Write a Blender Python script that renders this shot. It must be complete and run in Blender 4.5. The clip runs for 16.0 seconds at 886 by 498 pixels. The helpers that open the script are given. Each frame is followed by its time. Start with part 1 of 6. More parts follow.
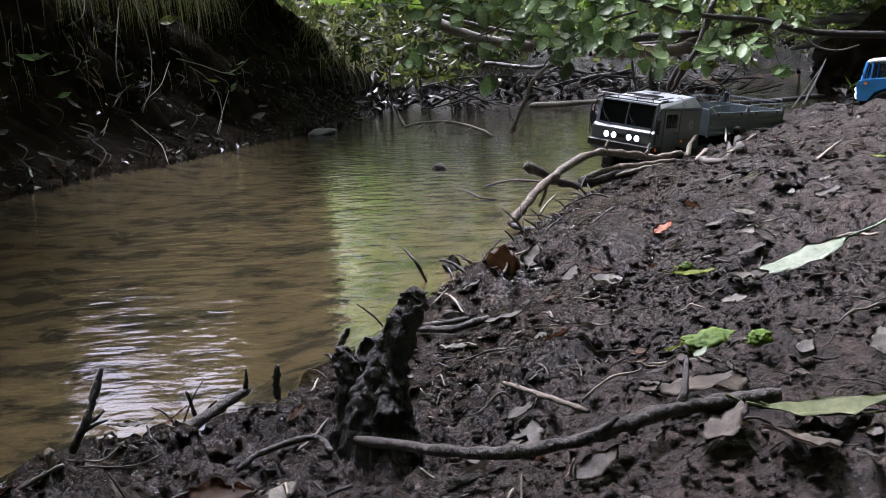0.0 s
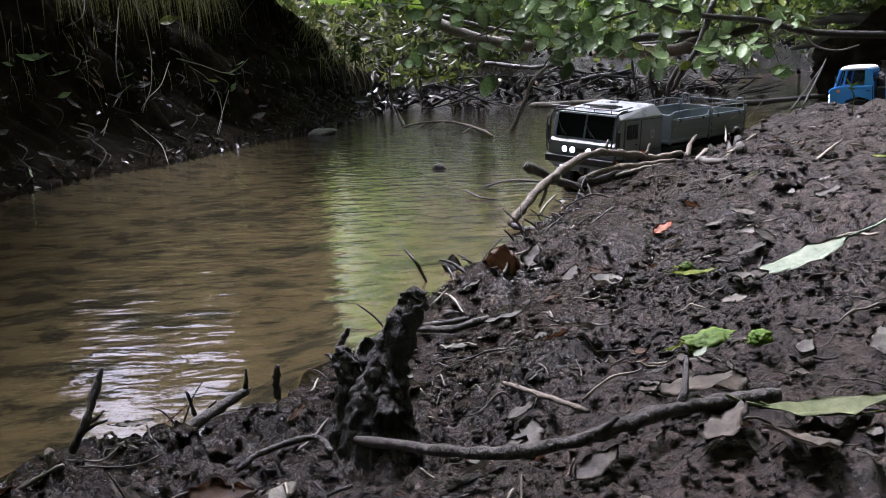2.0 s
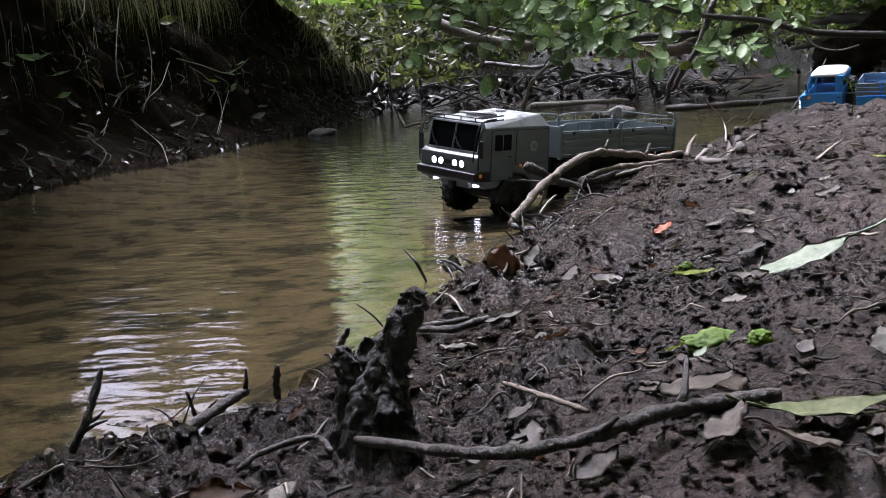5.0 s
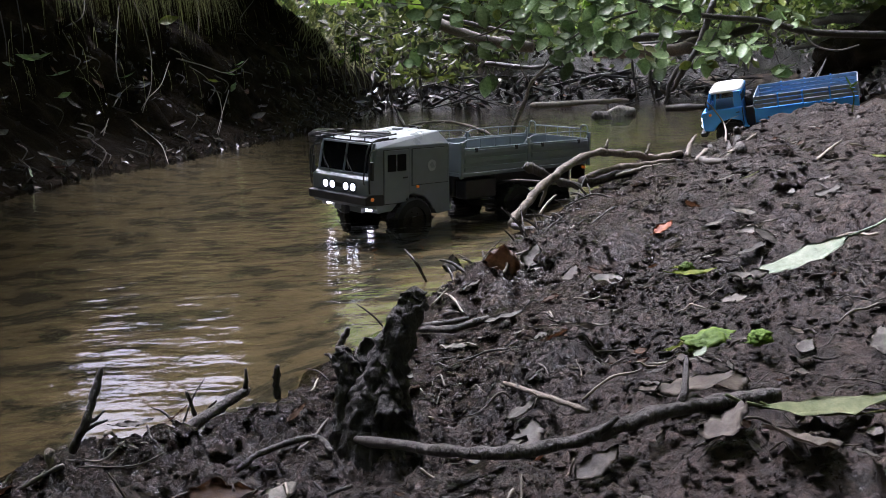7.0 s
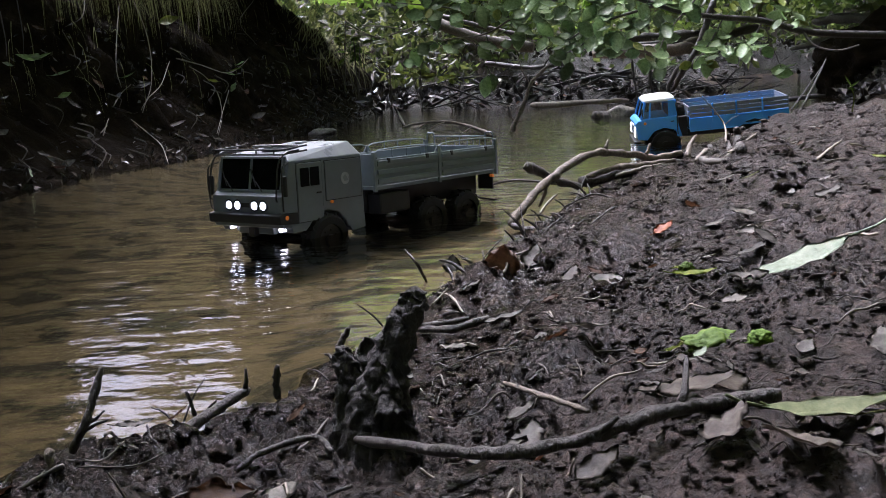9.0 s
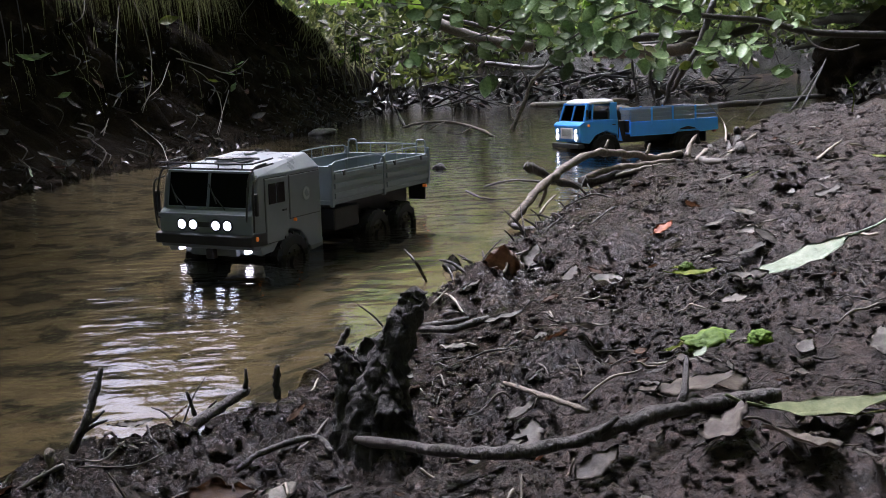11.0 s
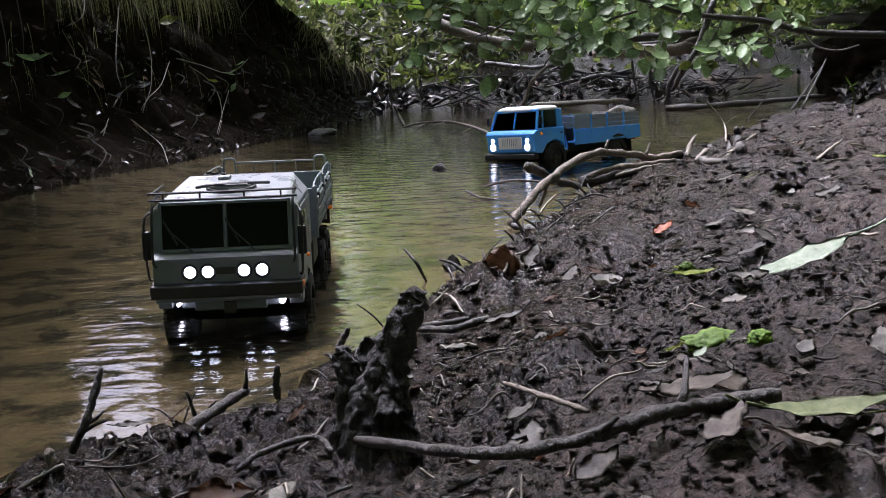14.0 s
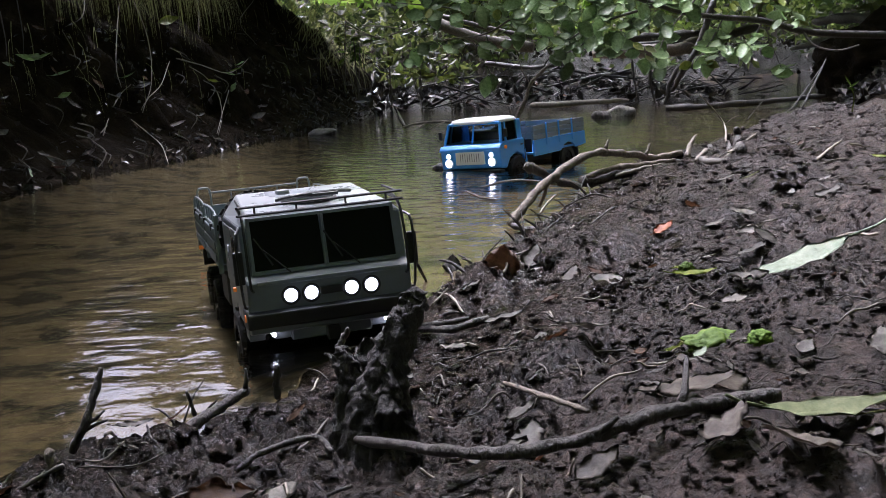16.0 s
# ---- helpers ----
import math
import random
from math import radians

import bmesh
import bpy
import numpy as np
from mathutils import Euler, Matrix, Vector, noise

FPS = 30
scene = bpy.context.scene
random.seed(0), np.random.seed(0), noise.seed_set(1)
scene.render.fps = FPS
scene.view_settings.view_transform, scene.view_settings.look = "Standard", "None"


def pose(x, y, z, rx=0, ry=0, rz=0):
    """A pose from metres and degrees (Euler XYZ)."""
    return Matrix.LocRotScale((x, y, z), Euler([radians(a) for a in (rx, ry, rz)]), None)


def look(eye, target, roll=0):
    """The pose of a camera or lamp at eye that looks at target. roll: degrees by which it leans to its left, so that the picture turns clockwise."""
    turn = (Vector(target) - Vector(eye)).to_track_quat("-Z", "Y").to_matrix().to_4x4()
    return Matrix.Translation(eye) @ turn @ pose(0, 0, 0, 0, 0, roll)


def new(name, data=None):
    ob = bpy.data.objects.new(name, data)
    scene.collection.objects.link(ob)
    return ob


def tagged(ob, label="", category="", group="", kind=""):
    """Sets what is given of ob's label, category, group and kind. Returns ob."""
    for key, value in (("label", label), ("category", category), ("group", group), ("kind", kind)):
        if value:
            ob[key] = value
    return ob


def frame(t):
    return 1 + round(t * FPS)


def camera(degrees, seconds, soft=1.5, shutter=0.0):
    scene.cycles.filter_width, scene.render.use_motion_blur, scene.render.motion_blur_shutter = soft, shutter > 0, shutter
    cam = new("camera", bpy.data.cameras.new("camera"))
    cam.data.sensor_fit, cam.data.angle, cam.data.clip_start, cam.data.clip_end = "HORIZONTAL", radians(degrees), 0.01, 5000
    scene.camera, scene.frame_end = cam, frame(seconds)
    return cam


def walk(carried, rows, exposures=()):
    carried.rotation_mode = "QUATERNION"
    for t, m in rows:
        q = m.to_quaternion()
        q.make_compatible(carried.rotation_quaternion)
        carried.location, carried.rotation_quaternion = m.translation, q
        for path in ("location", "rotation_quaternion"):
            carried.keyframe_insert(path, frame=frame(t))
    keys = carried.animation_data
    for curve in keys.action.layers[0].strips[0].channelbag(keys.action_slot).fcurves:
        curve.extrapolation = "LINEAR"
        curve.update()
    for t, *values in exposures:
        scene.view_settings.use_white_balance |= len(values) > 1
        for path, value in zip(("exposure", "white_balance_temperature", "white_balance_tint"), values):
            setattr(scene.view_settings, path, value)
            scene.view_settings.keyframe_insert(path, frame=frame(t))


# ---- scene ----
# ---- camera: it stands still on a low support on the muddy bank ----
cam = camera(44.82, 16.0, soft=0.9)
VIEW = look((0, 0, 0.323), (0, 0.98504, 0.323 - 0.17235), -2.498)
walk(cam, [(0, VIEW), (16, VIEW)], exposures=[(0, 1.87, 5570, 23), (16, 1.87, 5570, 23)])

# ---- sky and sun: overcast daylight under trees ----
SUN_AZ, SUN_EL = -30, 58
world = bpy.data.worlds.new("sky")
scene.world = world
world.use_nodes = True
wn = world.node_tree.nodes
sky = wn.new("ShaderNodeTexSky")
sky.sky_type, sky.sun_disc = "NISHITA", False
sky.sun_elevation, sky.sun_rotation = radians(SUN_EL), radians(SUN_AZ)
sky.air_density, sky.dust_density = 1.0, 9.0
wn["Background"].inputs["Strength"].default_value = 0.15
world.node_tree.links.new(sky.outputs[0], wn["Background"].inputs["Color"])
sun = new("sun", bpy.data.lights.new("sun", "SUN"))
sun.data.energy, sun.data.angle, sun.data.color = 3.4, radians(20), (1, 0.96, 0.93)
sun.matrix_basis = look((3 * math.sin(radians(SUN_AZ)), 3 * math.cos(radians(SUN_AZ)), 3 * math.tan(radians(SUN_EL))), (0, 0, 0))

# ---- the ground's shape ----
def hash2(ix, iy, seed):
    n = (ix.astype(np.int64) * 374761393 + iy.astype(np.int64) * 668265263 + seed * 144665) & 0x7FFFFFFF
    n = ((n ^ (n >> 13)) * 1274126177) & 0x7FFFFFFF
    n = ((n ^ (n >> 16)) * 668265263) & 0x7FFFFFFF
    return ((n ^ (n >> 15)) & 0xFFFF) / 65535.0


def vnoise(x, y, scale, seed=0):
    x, y = x / scale, y / scale
    ix, iy = np.floor(x), np.floor(y)
    fx, fy = x - ix, y - iy
    fx, fy = fx * fx * (3 - 2 * fx), fy * fy * (3 - 2 * fy)
    a, b = hash2(ix, iy, seed), hash2(ix + 1, iy, seed)
    c, d = hash2(ix, iy + 1, seed), hash2(ix + 1, iy + 1, seed)
    return (a + (b - a) * fx) * (1 - fy) + (c + (d - c) * fx) * fy - 0.5


def sstep(a, b, v):
    t = np.clip((v - a) / (b - a), 0, 1)
    return t * t * (3 - 2 * t)


R_Y = [-6, 0.3, 0.7, 0.8, 0.88, 0.93, 0.97, 1.0, 1.04, 1.15, 1.35, 1.52, 1.63, 1.82, 2.06, 2.36, 2.77, 3.17, 3.46, 3.8, 4.2, 5.0, 5.6, 7.0, 8.7, 12.7, 30]
R_X = [-1.0, -0.6, -0.45, -0.37, -0.35, -0.31, -0.25, -0.17, -0.12, -0.11, -0.04, 0.0, 0.06, 0.11, 0.18, 0.31, 0.45, 0.66, 0.88, 1.2, 1.5, 1.9, 2.12, 2.6, 3.25, 4.7, 12]
L_Y = [-6, 0, 2, 3.07, 3.33, 3.75, 4.0, 4.56, 5.07, 5.49, 6.87, 8.25, 9.0, 10.5, 13, 30]
L_X = [-1.8, -1.5, -1.36, -1.26, -1.19, -1.14, -1.0, -0.9, -0.78, -0.62, -0.41, -0.31, -0.1, 0.3, 1.2, 4]


def ground_z(x, y, rough=True):
    x, y = np.asarray(x, float), np.asarray(y, float)
    wob = 0.035 * vnoise(x, y, 0.16, 3) + 0.02 * vnoise(x, y, 0.06, 4)
    s = (x - np.interp(y, R_Y, R_X)) * 0.8 + wob
    q = (np.interp(y, L_Y, L_X) - x) * 0.9 + wob
    bed = -0.06 - 0.012 * vnoise(x, y, 0.5, 5)
    sp = np.maximum(s, 0)
    right = 0.115 * (1 - np.exp(-sp / 0.3)) + 0.04 * np.minimum(sp, 3) + 0.9 * sstep(4.6, 6.2, y) * sstep(0.05, 0.9, sp)
    right = right * (1 - 0.5 * np.exp(-(((x + 0.22) / 0.2) ** 2 + ((y - 0.85) / 0.25) ** 2)))
    right = right + 0.035 * np.exp(-(((x - 1.3) / 0.45) ** 2 + ((y - 3.35) / 0.3) ** 2))
    qp = np.maximum(q, 0)
    tall = 0.8 - 0.5 * sstep(6.4, 8.6, y)
    left = 0.16 * sstep(0, 0.3, qp) + tall * sstep(0.12, 0.75, qp) + 0.1 * np.minimum(qp, 4)
    far = sstep(12.4, 13.4, y + 0.25 * x) * 0.3 + np.maximum(y - 13, 0) * 0.085
    far = np.minimum(far, 3.0) * sstep(12.2, 13.0, y + 0.25 * x)
    jam = 0.17 * np.exp(-(((x - 0.62) / 0.95) ** 2 + ((y - 7.9) / 0.6) ** 2) ** 2) + 0.1 * np.exp(-(((x - 1.5) / 0.5) ** 2 + ((y - 7.3) / 0.35) ** 2) ** 2)
    edge = np.maximum(s, q)
    low = bed * (1 - np.exp(np.minimum(edge, 0) / 0.1))
    z = np.where(edge > 0, np.maximum(right, left), low)
    z = np.maximum(z, far + np.where(far > 0.02, 0, -1))
    z = z + jam
    if rough:
        land = sstep(-0.02, 0.06, np.maximum(edge, far + 0.4 * jam - 0.02))
        bx, by = x + 0.03 * vnoise(x, y, 0.05, 31), y + 0.03 * vnoise(x, y, 0.05, 32)
        loose = 0.55 + 0.6 * sstep(-0.2, 0.25, vnoise(x, y, 0.24, 61))
        clod = vnoise(bx, by, 0.06, 11) * 0.024 + vnoise(bx, by, 0.03, 12) * 0.017 + vnoise(bx, by, 0.019, 13) * 0.011 * (1 - sstep(1.9, 2.3, y)) 
        near = (1 - sstep(1.25, 1.7, y)) * (1 - sstep(0.6, 0.72, np.abs(x)))
        clod = clod + near * vnoise(x, y, 0.0105, 62) * 0.013 + near * vnoise(x, y, 0.0062, 19) * 0.011 + (1 - near) * vnoise(x, y, 0.045, 63) * 0.012
        clod = loose * clod - 0.002
        broad = vnoise(x, y, 0.3, 14) * 0.035 + vnoise(x, y, 0.12, 15) * 0.036
        wild = vnoise(x, y, 0.7, 16) * 0.24 + vnoise(x, y, 0.2, 17) * 0.14 + vnoise(x, y, 0.08, 20) * 0.08
        steep = sstep(0.1, 0.4, qp) + sstep(5.0, 6.0, y) * sstep(0, 0.4, sp)
        z = z + land * (clod + broad) + steep * wild * 0.8 + (1 - land) * 0.012 * vnoise(x, y, 0.09, 18)
        hole = np.exp(-(((x - 0.235) / 0.06) ** 2 + ((y - 1.3) / 0.07) ** 2) ** 2)
        z = z - 0.02 * hole
    return z


# ---- materials ----
def mat(name, build):
    m = bpy.data.materials.new(name)
    m.use_nodes = True
    n = m.node_tree.nodes
    build(m.node_tree, n, n["Principled BSDF"], m.node_tree.links.new)
    return m


def noise_tex(t, n, L, scale, detail=6, rough=0.6, coord="Object", stretch=None):
    tc = n.new("ShaderNodeTexCoord")
    tx = n.new("ShaderNodeTexNoise")
    tx.inputs["Scale"].default_value, tx.inputs["Detail"].default_value = scale, detail
    tx.inputs["Roughness"].default_value = rough
    if stretch:
        mp = n.new("ShaderNodeMapping")
        mp.inputs["Scale"].default_value = stretch
        L(tc.outputs[coord], mp.inputs[0])
        L(mp.outputs[0], tx.inputs["Vector"])
    else:
        L(tc.outputs[coord], tx.inputs["Vector"])
    return tx


def ramp(n, L, src, stops):
    r = n.new("ShaderNodeValToRGB")
    e = r.color_ramp.elements
    e[0].position, e[0].color = stops[0][0], (*stops[0][1], 1)
    e[1].position, e[1].color = stops[-1][0], (*stops[-1][1], 1)
    for p, c in stops[1:-1]:
        e.new(p).color = (*c, 1)
    L(src, r.inputs[0])
    return r


def bump(n, L, height, target, strength, distance):
    b = n.new("ShaderNodeBump")
    b.inputs["Strength"].default_value, b.inputs["Distance"].default_value = strength, distance
    L(height, b.inputs["Height"])
    L(b.outputs[0], target.inputs["Normal"])
    return b


def simple(name, stops, scale, rough=(0.5, 0.5), metal=0.0, bump_d=0.0, coord="Object", stretch=None, detail=6, spec=0.5, vary=0.0):
    def f(t, n, p, L):
        tx = noise_tex(t, n, L, scale, detail, 0.65, coord, stretch)
        r = ramp(n, L, tx.outputs["Fac"], stops)
        out = r.outputs[0]
        if vary:
            oi = n.new("ShaderNodeObjectInfo")
            hs = n.new("ShaderNodeHueSaturation")
            mr = n.new("ShaderNodeMapRange")
            mr.inputs["To Min"].default_value, mr.inputs["To Max"].default_value = 1 - vary, 1 + vary
            L(oi.outputs["Random"], mr.inputs["Value"])
            L(mr.outputs[0], hs.inputs["Value"])
            L(out, hs.inputs["Color"])
            out = hs.outputs[0]
        L(out, p.inputs["Base Color"])
        mr2 = n.new("ShaderNodeMapRange")
        mr2.inputs["To Min"].default_value, mr2.inputs["To Max"].default_value = rough
        L(tx.outputs["Fac"], mr2.inputs["Value"])
        L(mr2.outputs[0], p.inputs["Roughness"])
        p.inputs["Metallic"].default_value = metal
        p.inputs["Specular IOR Level"].default_value = spec
        if bump_d:
            bump(n, L, tx.outputs["Fac"], p, 0.8, bump_d)
    return mat(name, f)


def mud_build(t, n, p, L):
    big = noise_tex(t, n, L, 2.6, 5)
    mid = noise_tex(t, n, L, 42, 10, 0.75)
    fine = noise_tex(t, n, L, 240, 8, 0.75)
    vor = n.new("ShaderNodeTexVoronoi")
    vor.inputs["Scale"].default_value = 130
    tc = n.new("ShaderNodeTexCoord")
    wv = n.new("ShaderNodeVectorMath")
    wv.operation = "MULTIPLY_ADD"
    wv.inputs[1].default_value = (0.03, 0.03, 0.03)
    L(mid.outputs["Color"], wv.inputs[0])
    L(tc.outputs["Object"], wv.inputs[2])
    L(wv.outputs[0], vor.inputs["Vector"])
    c1 = ramp(n, L, mid.outputs["Fac"], [(0.34, (0.014, 0.0099, 0.0075)), (0.52, (0.06, 0.0445, 0.036)), (0.7, (0.175, 0.138, 0.115))])
    c2 = ramp(n, L, big.outputs["Fac"], [(0.35, (0.6, 0.58, 0.56)), (0.65, (1.2, 1.14, 1.1))])
    mx = n.new("ShaderNodeMix")
    mx.data_type, mx.blend_type = "RGBA", "MULTIPLY"
    mx.inputs["Factor"].default_value = 1
    L(c1.outputs[0], mx.inputs["A"])
    L(c2.outputs[0], mx.inputs["B"])
    c3 = ramp(n, L, fine.outputs["Fac"], [(0.36, (0.45, 0.45, 0.45)), (0.64, (1.45, 1.45, 1.45))])
    mx2 = n.new("ShaderNodeMix")
    mx2.data_type, mx2.blend_type = "RGBA", "MULTIPLY"
    mx2.inputs["Factor"].default_value = 1
    L(mx.outputs["Result"], mx2.inputs["A"])
    L(c3.outputs[0], mx2.inputs["B"])
    L(mx2.outputs["Result"], p.inputs["Base Color"])
    wet = ramp(n, L, fine.outputs["Fac"], [(0.38, (0.16, 0.16, 0.16)), (0.6, (0.75, 0.75, 0.75))])
    # the mud is soaked close to the water and drier up the bank
    sep = n.new("ShaderNodeSeparateXYZ")
    L(tc.outputs["Object"], sep.inputs[0])
    soak = n.new("ShaderNodeMapRange")
    soak.inputs["From Min"].default_value, soak.inputs["From Max"].default_value = 0.02, 0.11
    soak.inputs["To Min"].default_value, soak.inputs["To Max"].default_value = 0.42, 1.0
    L(sep.outputs["Z"], soak.inputs["Value"])
    wm = n.new("ShaderNodeMath")
    wm.operation = "MULTIPLY"
    L(wet.outputs[0], wm.inputs[0])
    L(soak.outputs[0], wm.inputs[1])
    L(wm.outputs[0], p.inputs["Roughness"])
    add = n.new("ShaderNodeMath")
    add.operation = "MULTIPLY_ADD"
    add.inputs[1].default_value = 0.7
    L(fine.outputs["Fac"], add.inputs[0])
    L(mid.outputs["Fac"], add.inputs[2])
    ad2 = n.new("ShaderNodeMath")
    ad2.operation = "MULTIPLY_ADD"
    ad2.inputs[1].default_value = -0.6
    L(vor.outputs["Distance"], ad2.inputs[0])
    L(add.outputs[0], ad2.inputs[2])
    grit = n.new("ShaderNodeTexVoronoi")
    grit.inputs["Scale"].default_value = 340
    L(wv.outputs[0], grit.inputs["Vector"])
    ad3 = n.new("ShaderNodeMath")
    ad3.operation = "MULTIPLY_ADD"
    ad3.inputs[1].default_value = -0.3
    L(grit.outputs["Distance"], ad3.inputs[0])
    L(ad2.outputs[0], ad3.inputs[2])
    p.inputs["Specular IOR Level"].default_value = 0.36
    bump(n, L, ad3.outputs[0], p, 1.0, 0.017)


def soil_build(t, n, p, L):
    mid = noise_tex(t, n, L, 9, 8, 0.7)
    fine = noise_tex(t, n, L, 70, 6, 0.7)
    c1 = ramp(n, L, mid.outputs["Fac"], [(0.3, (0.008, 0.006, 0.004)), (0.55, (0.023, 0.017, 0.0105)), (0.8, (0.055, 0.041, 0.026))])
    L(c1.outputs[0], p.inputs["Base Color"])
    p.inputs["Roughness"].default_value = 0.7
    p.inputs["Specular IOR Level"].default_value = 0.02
    bump(n, L, fine.outputs["Fac"], p, 1.0, 0.05)


def bed_build(t, n, p, L):
    mid = noise_tex(t, n, L, 11, 5, 0.6, stretch=(1, 1.1, 1))
    fine = noise_tex(t, n, L, 60, 5)
    c1 = ramp(n, L, mid.outputs["Fac"], [(0.43, (0.012, 0.009, 0.006)), (0.49, (0.092, 0.07, 0.045)), (0.75, (0.15, 0.116, 0.076))])
    L(c1.outputs[0], p.inputs["Base Color"])
    p.inputs["Roughness"].default_value = 0.9
    bump(n, L, fine.outputs["Fac"], p, 0.6, 0.01)


def jam_build(t, n, p, L):
    mid = noise_tex(t, n, L, 14, 8, 0.7)
    fine = noise_tex(t, n, L, 60, 6, 0.7)
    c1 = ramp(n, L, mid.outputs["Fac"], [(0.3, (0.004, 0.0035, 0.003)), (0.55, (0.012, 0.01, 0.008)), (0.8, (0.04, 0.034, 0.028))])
    L(c1.outputs[0], p.inputs["Base Color"])
    w = ramp(n, L, fine.outputs["Fac"], [(0.36, (0.12, 0.12, 0.12)), (0.6, (0.6, 0.6, 0.6))])
    L(w.outputs[0], p.inputs["Roughness"])
    p.inputs["Specular IOR Level"].default_value = 0.4
    bump(n, L, fine.outputs["Fac"], p, 1.0, 0.03)


JAM = mat("black_sodden_mud", jam_build)
MUD = mat("wet_mud", mud_build)
SOIL = mat("dark_soil", soil_build)
BED = mat("sandy_bed", bed_build)
LITTER = simple("leaf_litter", [(0.3, (0.005, 0.004, 0.003)), (0.5, (0.017, 0.012, 0.007)), (0.6, (0.018, 0.02, 0.007)), (0.8, (0.055, 0.043, 0.026))], 9, (0.7, 0.95), bump_d=0.05, spec=0.1)
WOOD_WET = simple("wet_dark_wood", [(0.3, (0.012, 0.01, 0.008)), (0.6, (0.05, 0.042, 0.036)), (0.85, (0.13, 0.11, 0.1))], 110, (0.25, 0.65), bump_d=0.012, stretch=(1, 1, 0.3), detail=9)
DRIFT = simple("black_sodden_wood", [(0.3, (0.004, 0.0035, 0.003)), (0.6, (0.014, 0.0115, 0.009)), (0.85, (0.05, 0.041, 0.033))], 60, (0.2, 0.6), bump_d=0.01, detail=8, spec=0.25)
STUMP = simple("rotten_black_wood", [(0.3, (0.005, 0.004, 0.003)), (0.55, (0.022, 0.018, 0.015)), (0.8, (0.085, 0.07, 0.062))], 160, (0.3, 0.75), bump_d=0.012, stretch=(1, 1, 0.4), detail=10)
BARK = simple("grey_brown_bark", [(0.3, (0.045, 0.036, 0.026)), (0.55, (0.14, 0.115, 0.085)), (0.8, (0.28, 0.245, 0.2))], 90, (0.55, 0.85), bump_d=0.008, detail=9)
TWIG = simple("twig_bark", [(0.3, (0.02, 0.016, 0.012)), (0.7, (0.1, 0.085, 0.065))], 50, (0.5, 0.8), bump_d=0.002, vary=0.5)
PALE_TWIG = simple("pale_dry_twig", [(0.3, (0.12, 0.1, 0.075)), (0.7, (0.3, 0.265, 0.21))], 50, (0.5, 0.8), bump_d=0.002, vary=0.3)


def leaf_mat(name, a, b, rough=0.5, trans=0.0, vary=0.35):
    def f(t, n, p, L):
        tx = noise_tex(t, n, L, 75, 9, 0.75)
        r = ramp(n, L, tx.outputs["Fac"], [(0.3, tuple(c * 0.45 for c in a)), (0.45, a), (0.68, b)])
        oi = n.new("ShaderNodeObjectInfo")
        hs = n.new("ShaderNodeHueSaturation")
        mr = n.new("ShaderNodeMapRange")
        mr.inputs["To Min"].default_value, mr.inputs["To Max"].default_value = 1 - vary, 1 + vary
        L(oi.outputs["Random"], mr.inputs["Value"])
        L(mr.outputs[0], hs.inputs["Value"])
        L(r.outputs[0], hs.inputs["Color"])
        L(hs.outputs[0], p.inputs["Base Color"])
        p.inputs["Roughness"].default_value = rough
        p.inputs["Specular IOR Level"].default_value = 0.3
        bump(n, L, tx.outputs["Fac"], p, 0.5, 0.002)
        if trans:
            tr = n.new("ShaderNodeBsdfTranslucent")
            L(hs.outputs[0], tr.inputs["Color"])
            ms = n.new("ShaderNodeMixShader")
            ms.inputs[0].default_value = trans
            L(p.outputs[0], ms.inputs[1])
            L(tr.outputs[0], ms.inputs[2])
            L(ms.outputs[0], n["Material Output"].inputs["Surface"])
    return mat(name, f)


LEAF_GREEN = leaf_mat("hazel_leaf", (0.18, 0.265, 0.105), (0.31, 0.41, 0.2), 0.42, 0.35, 0.45)
LEAF_YELLOW = leaf_mat("yellow_green_leaf", (0.14, 0.18, 0.03), (0.26, 0.28, 0.06), 0.5, 0.35)
LEAF_BROWN = leaf_mat("brown_leaf", (0.06, 0.05, 0.036), (0.14, 0.118, 0.09), 0.55)
LEAF_TAN = leaf_mat("pale_brown_dry_leaf", (0.15, 0.125, 0.1), (0.29, 0.255, 0.21), 0.6)
LEAF_DARK = leaf_mat("dark_sodden_leaf", (0.022, 0.018, 0.011), (0.06, 0.048, 0.03), 0.45)
LEAF_GREY = leaf_mat("muddy_grey_leaf", (0.1, 0.092, 0.077), (0.24, 0.225, 0.195), 0.55)
LEAF_PALE = leaf_mat("pale_green_leaf", (0.42, 0.5, 0.36), (0.62, 0.68, 0.54), 0.6)
LEAF_MUTED = leaf_mat("muted_green_leaf", (0.17, 0.2, 0.09), (0.34, 0.37, 0.2), 0.55)
LEAF_MOSS = leaf_mat("bright_green_leaf", (0.06, 0.115, 0.006), (0.135, 0.215, 0.015), 0.75)
LEAF_ORANGE = leaf_mat("orange_leaf", (0.5, 0.12, 0.03), (0.62, 0.25, 0.1), 0.5, 0.15)
LEAF_RUST = leaf_mat("rust_brown_leaf", (0.07, 0.032, 0.015), (0.15, 0.08, 0.038), 0.5, 0.25)
GRASS = leaf_mat("hanging_grass", (0.2, 0.21, 0.08), (0.42, 0.4, 0.19), 0.6, 0.3)


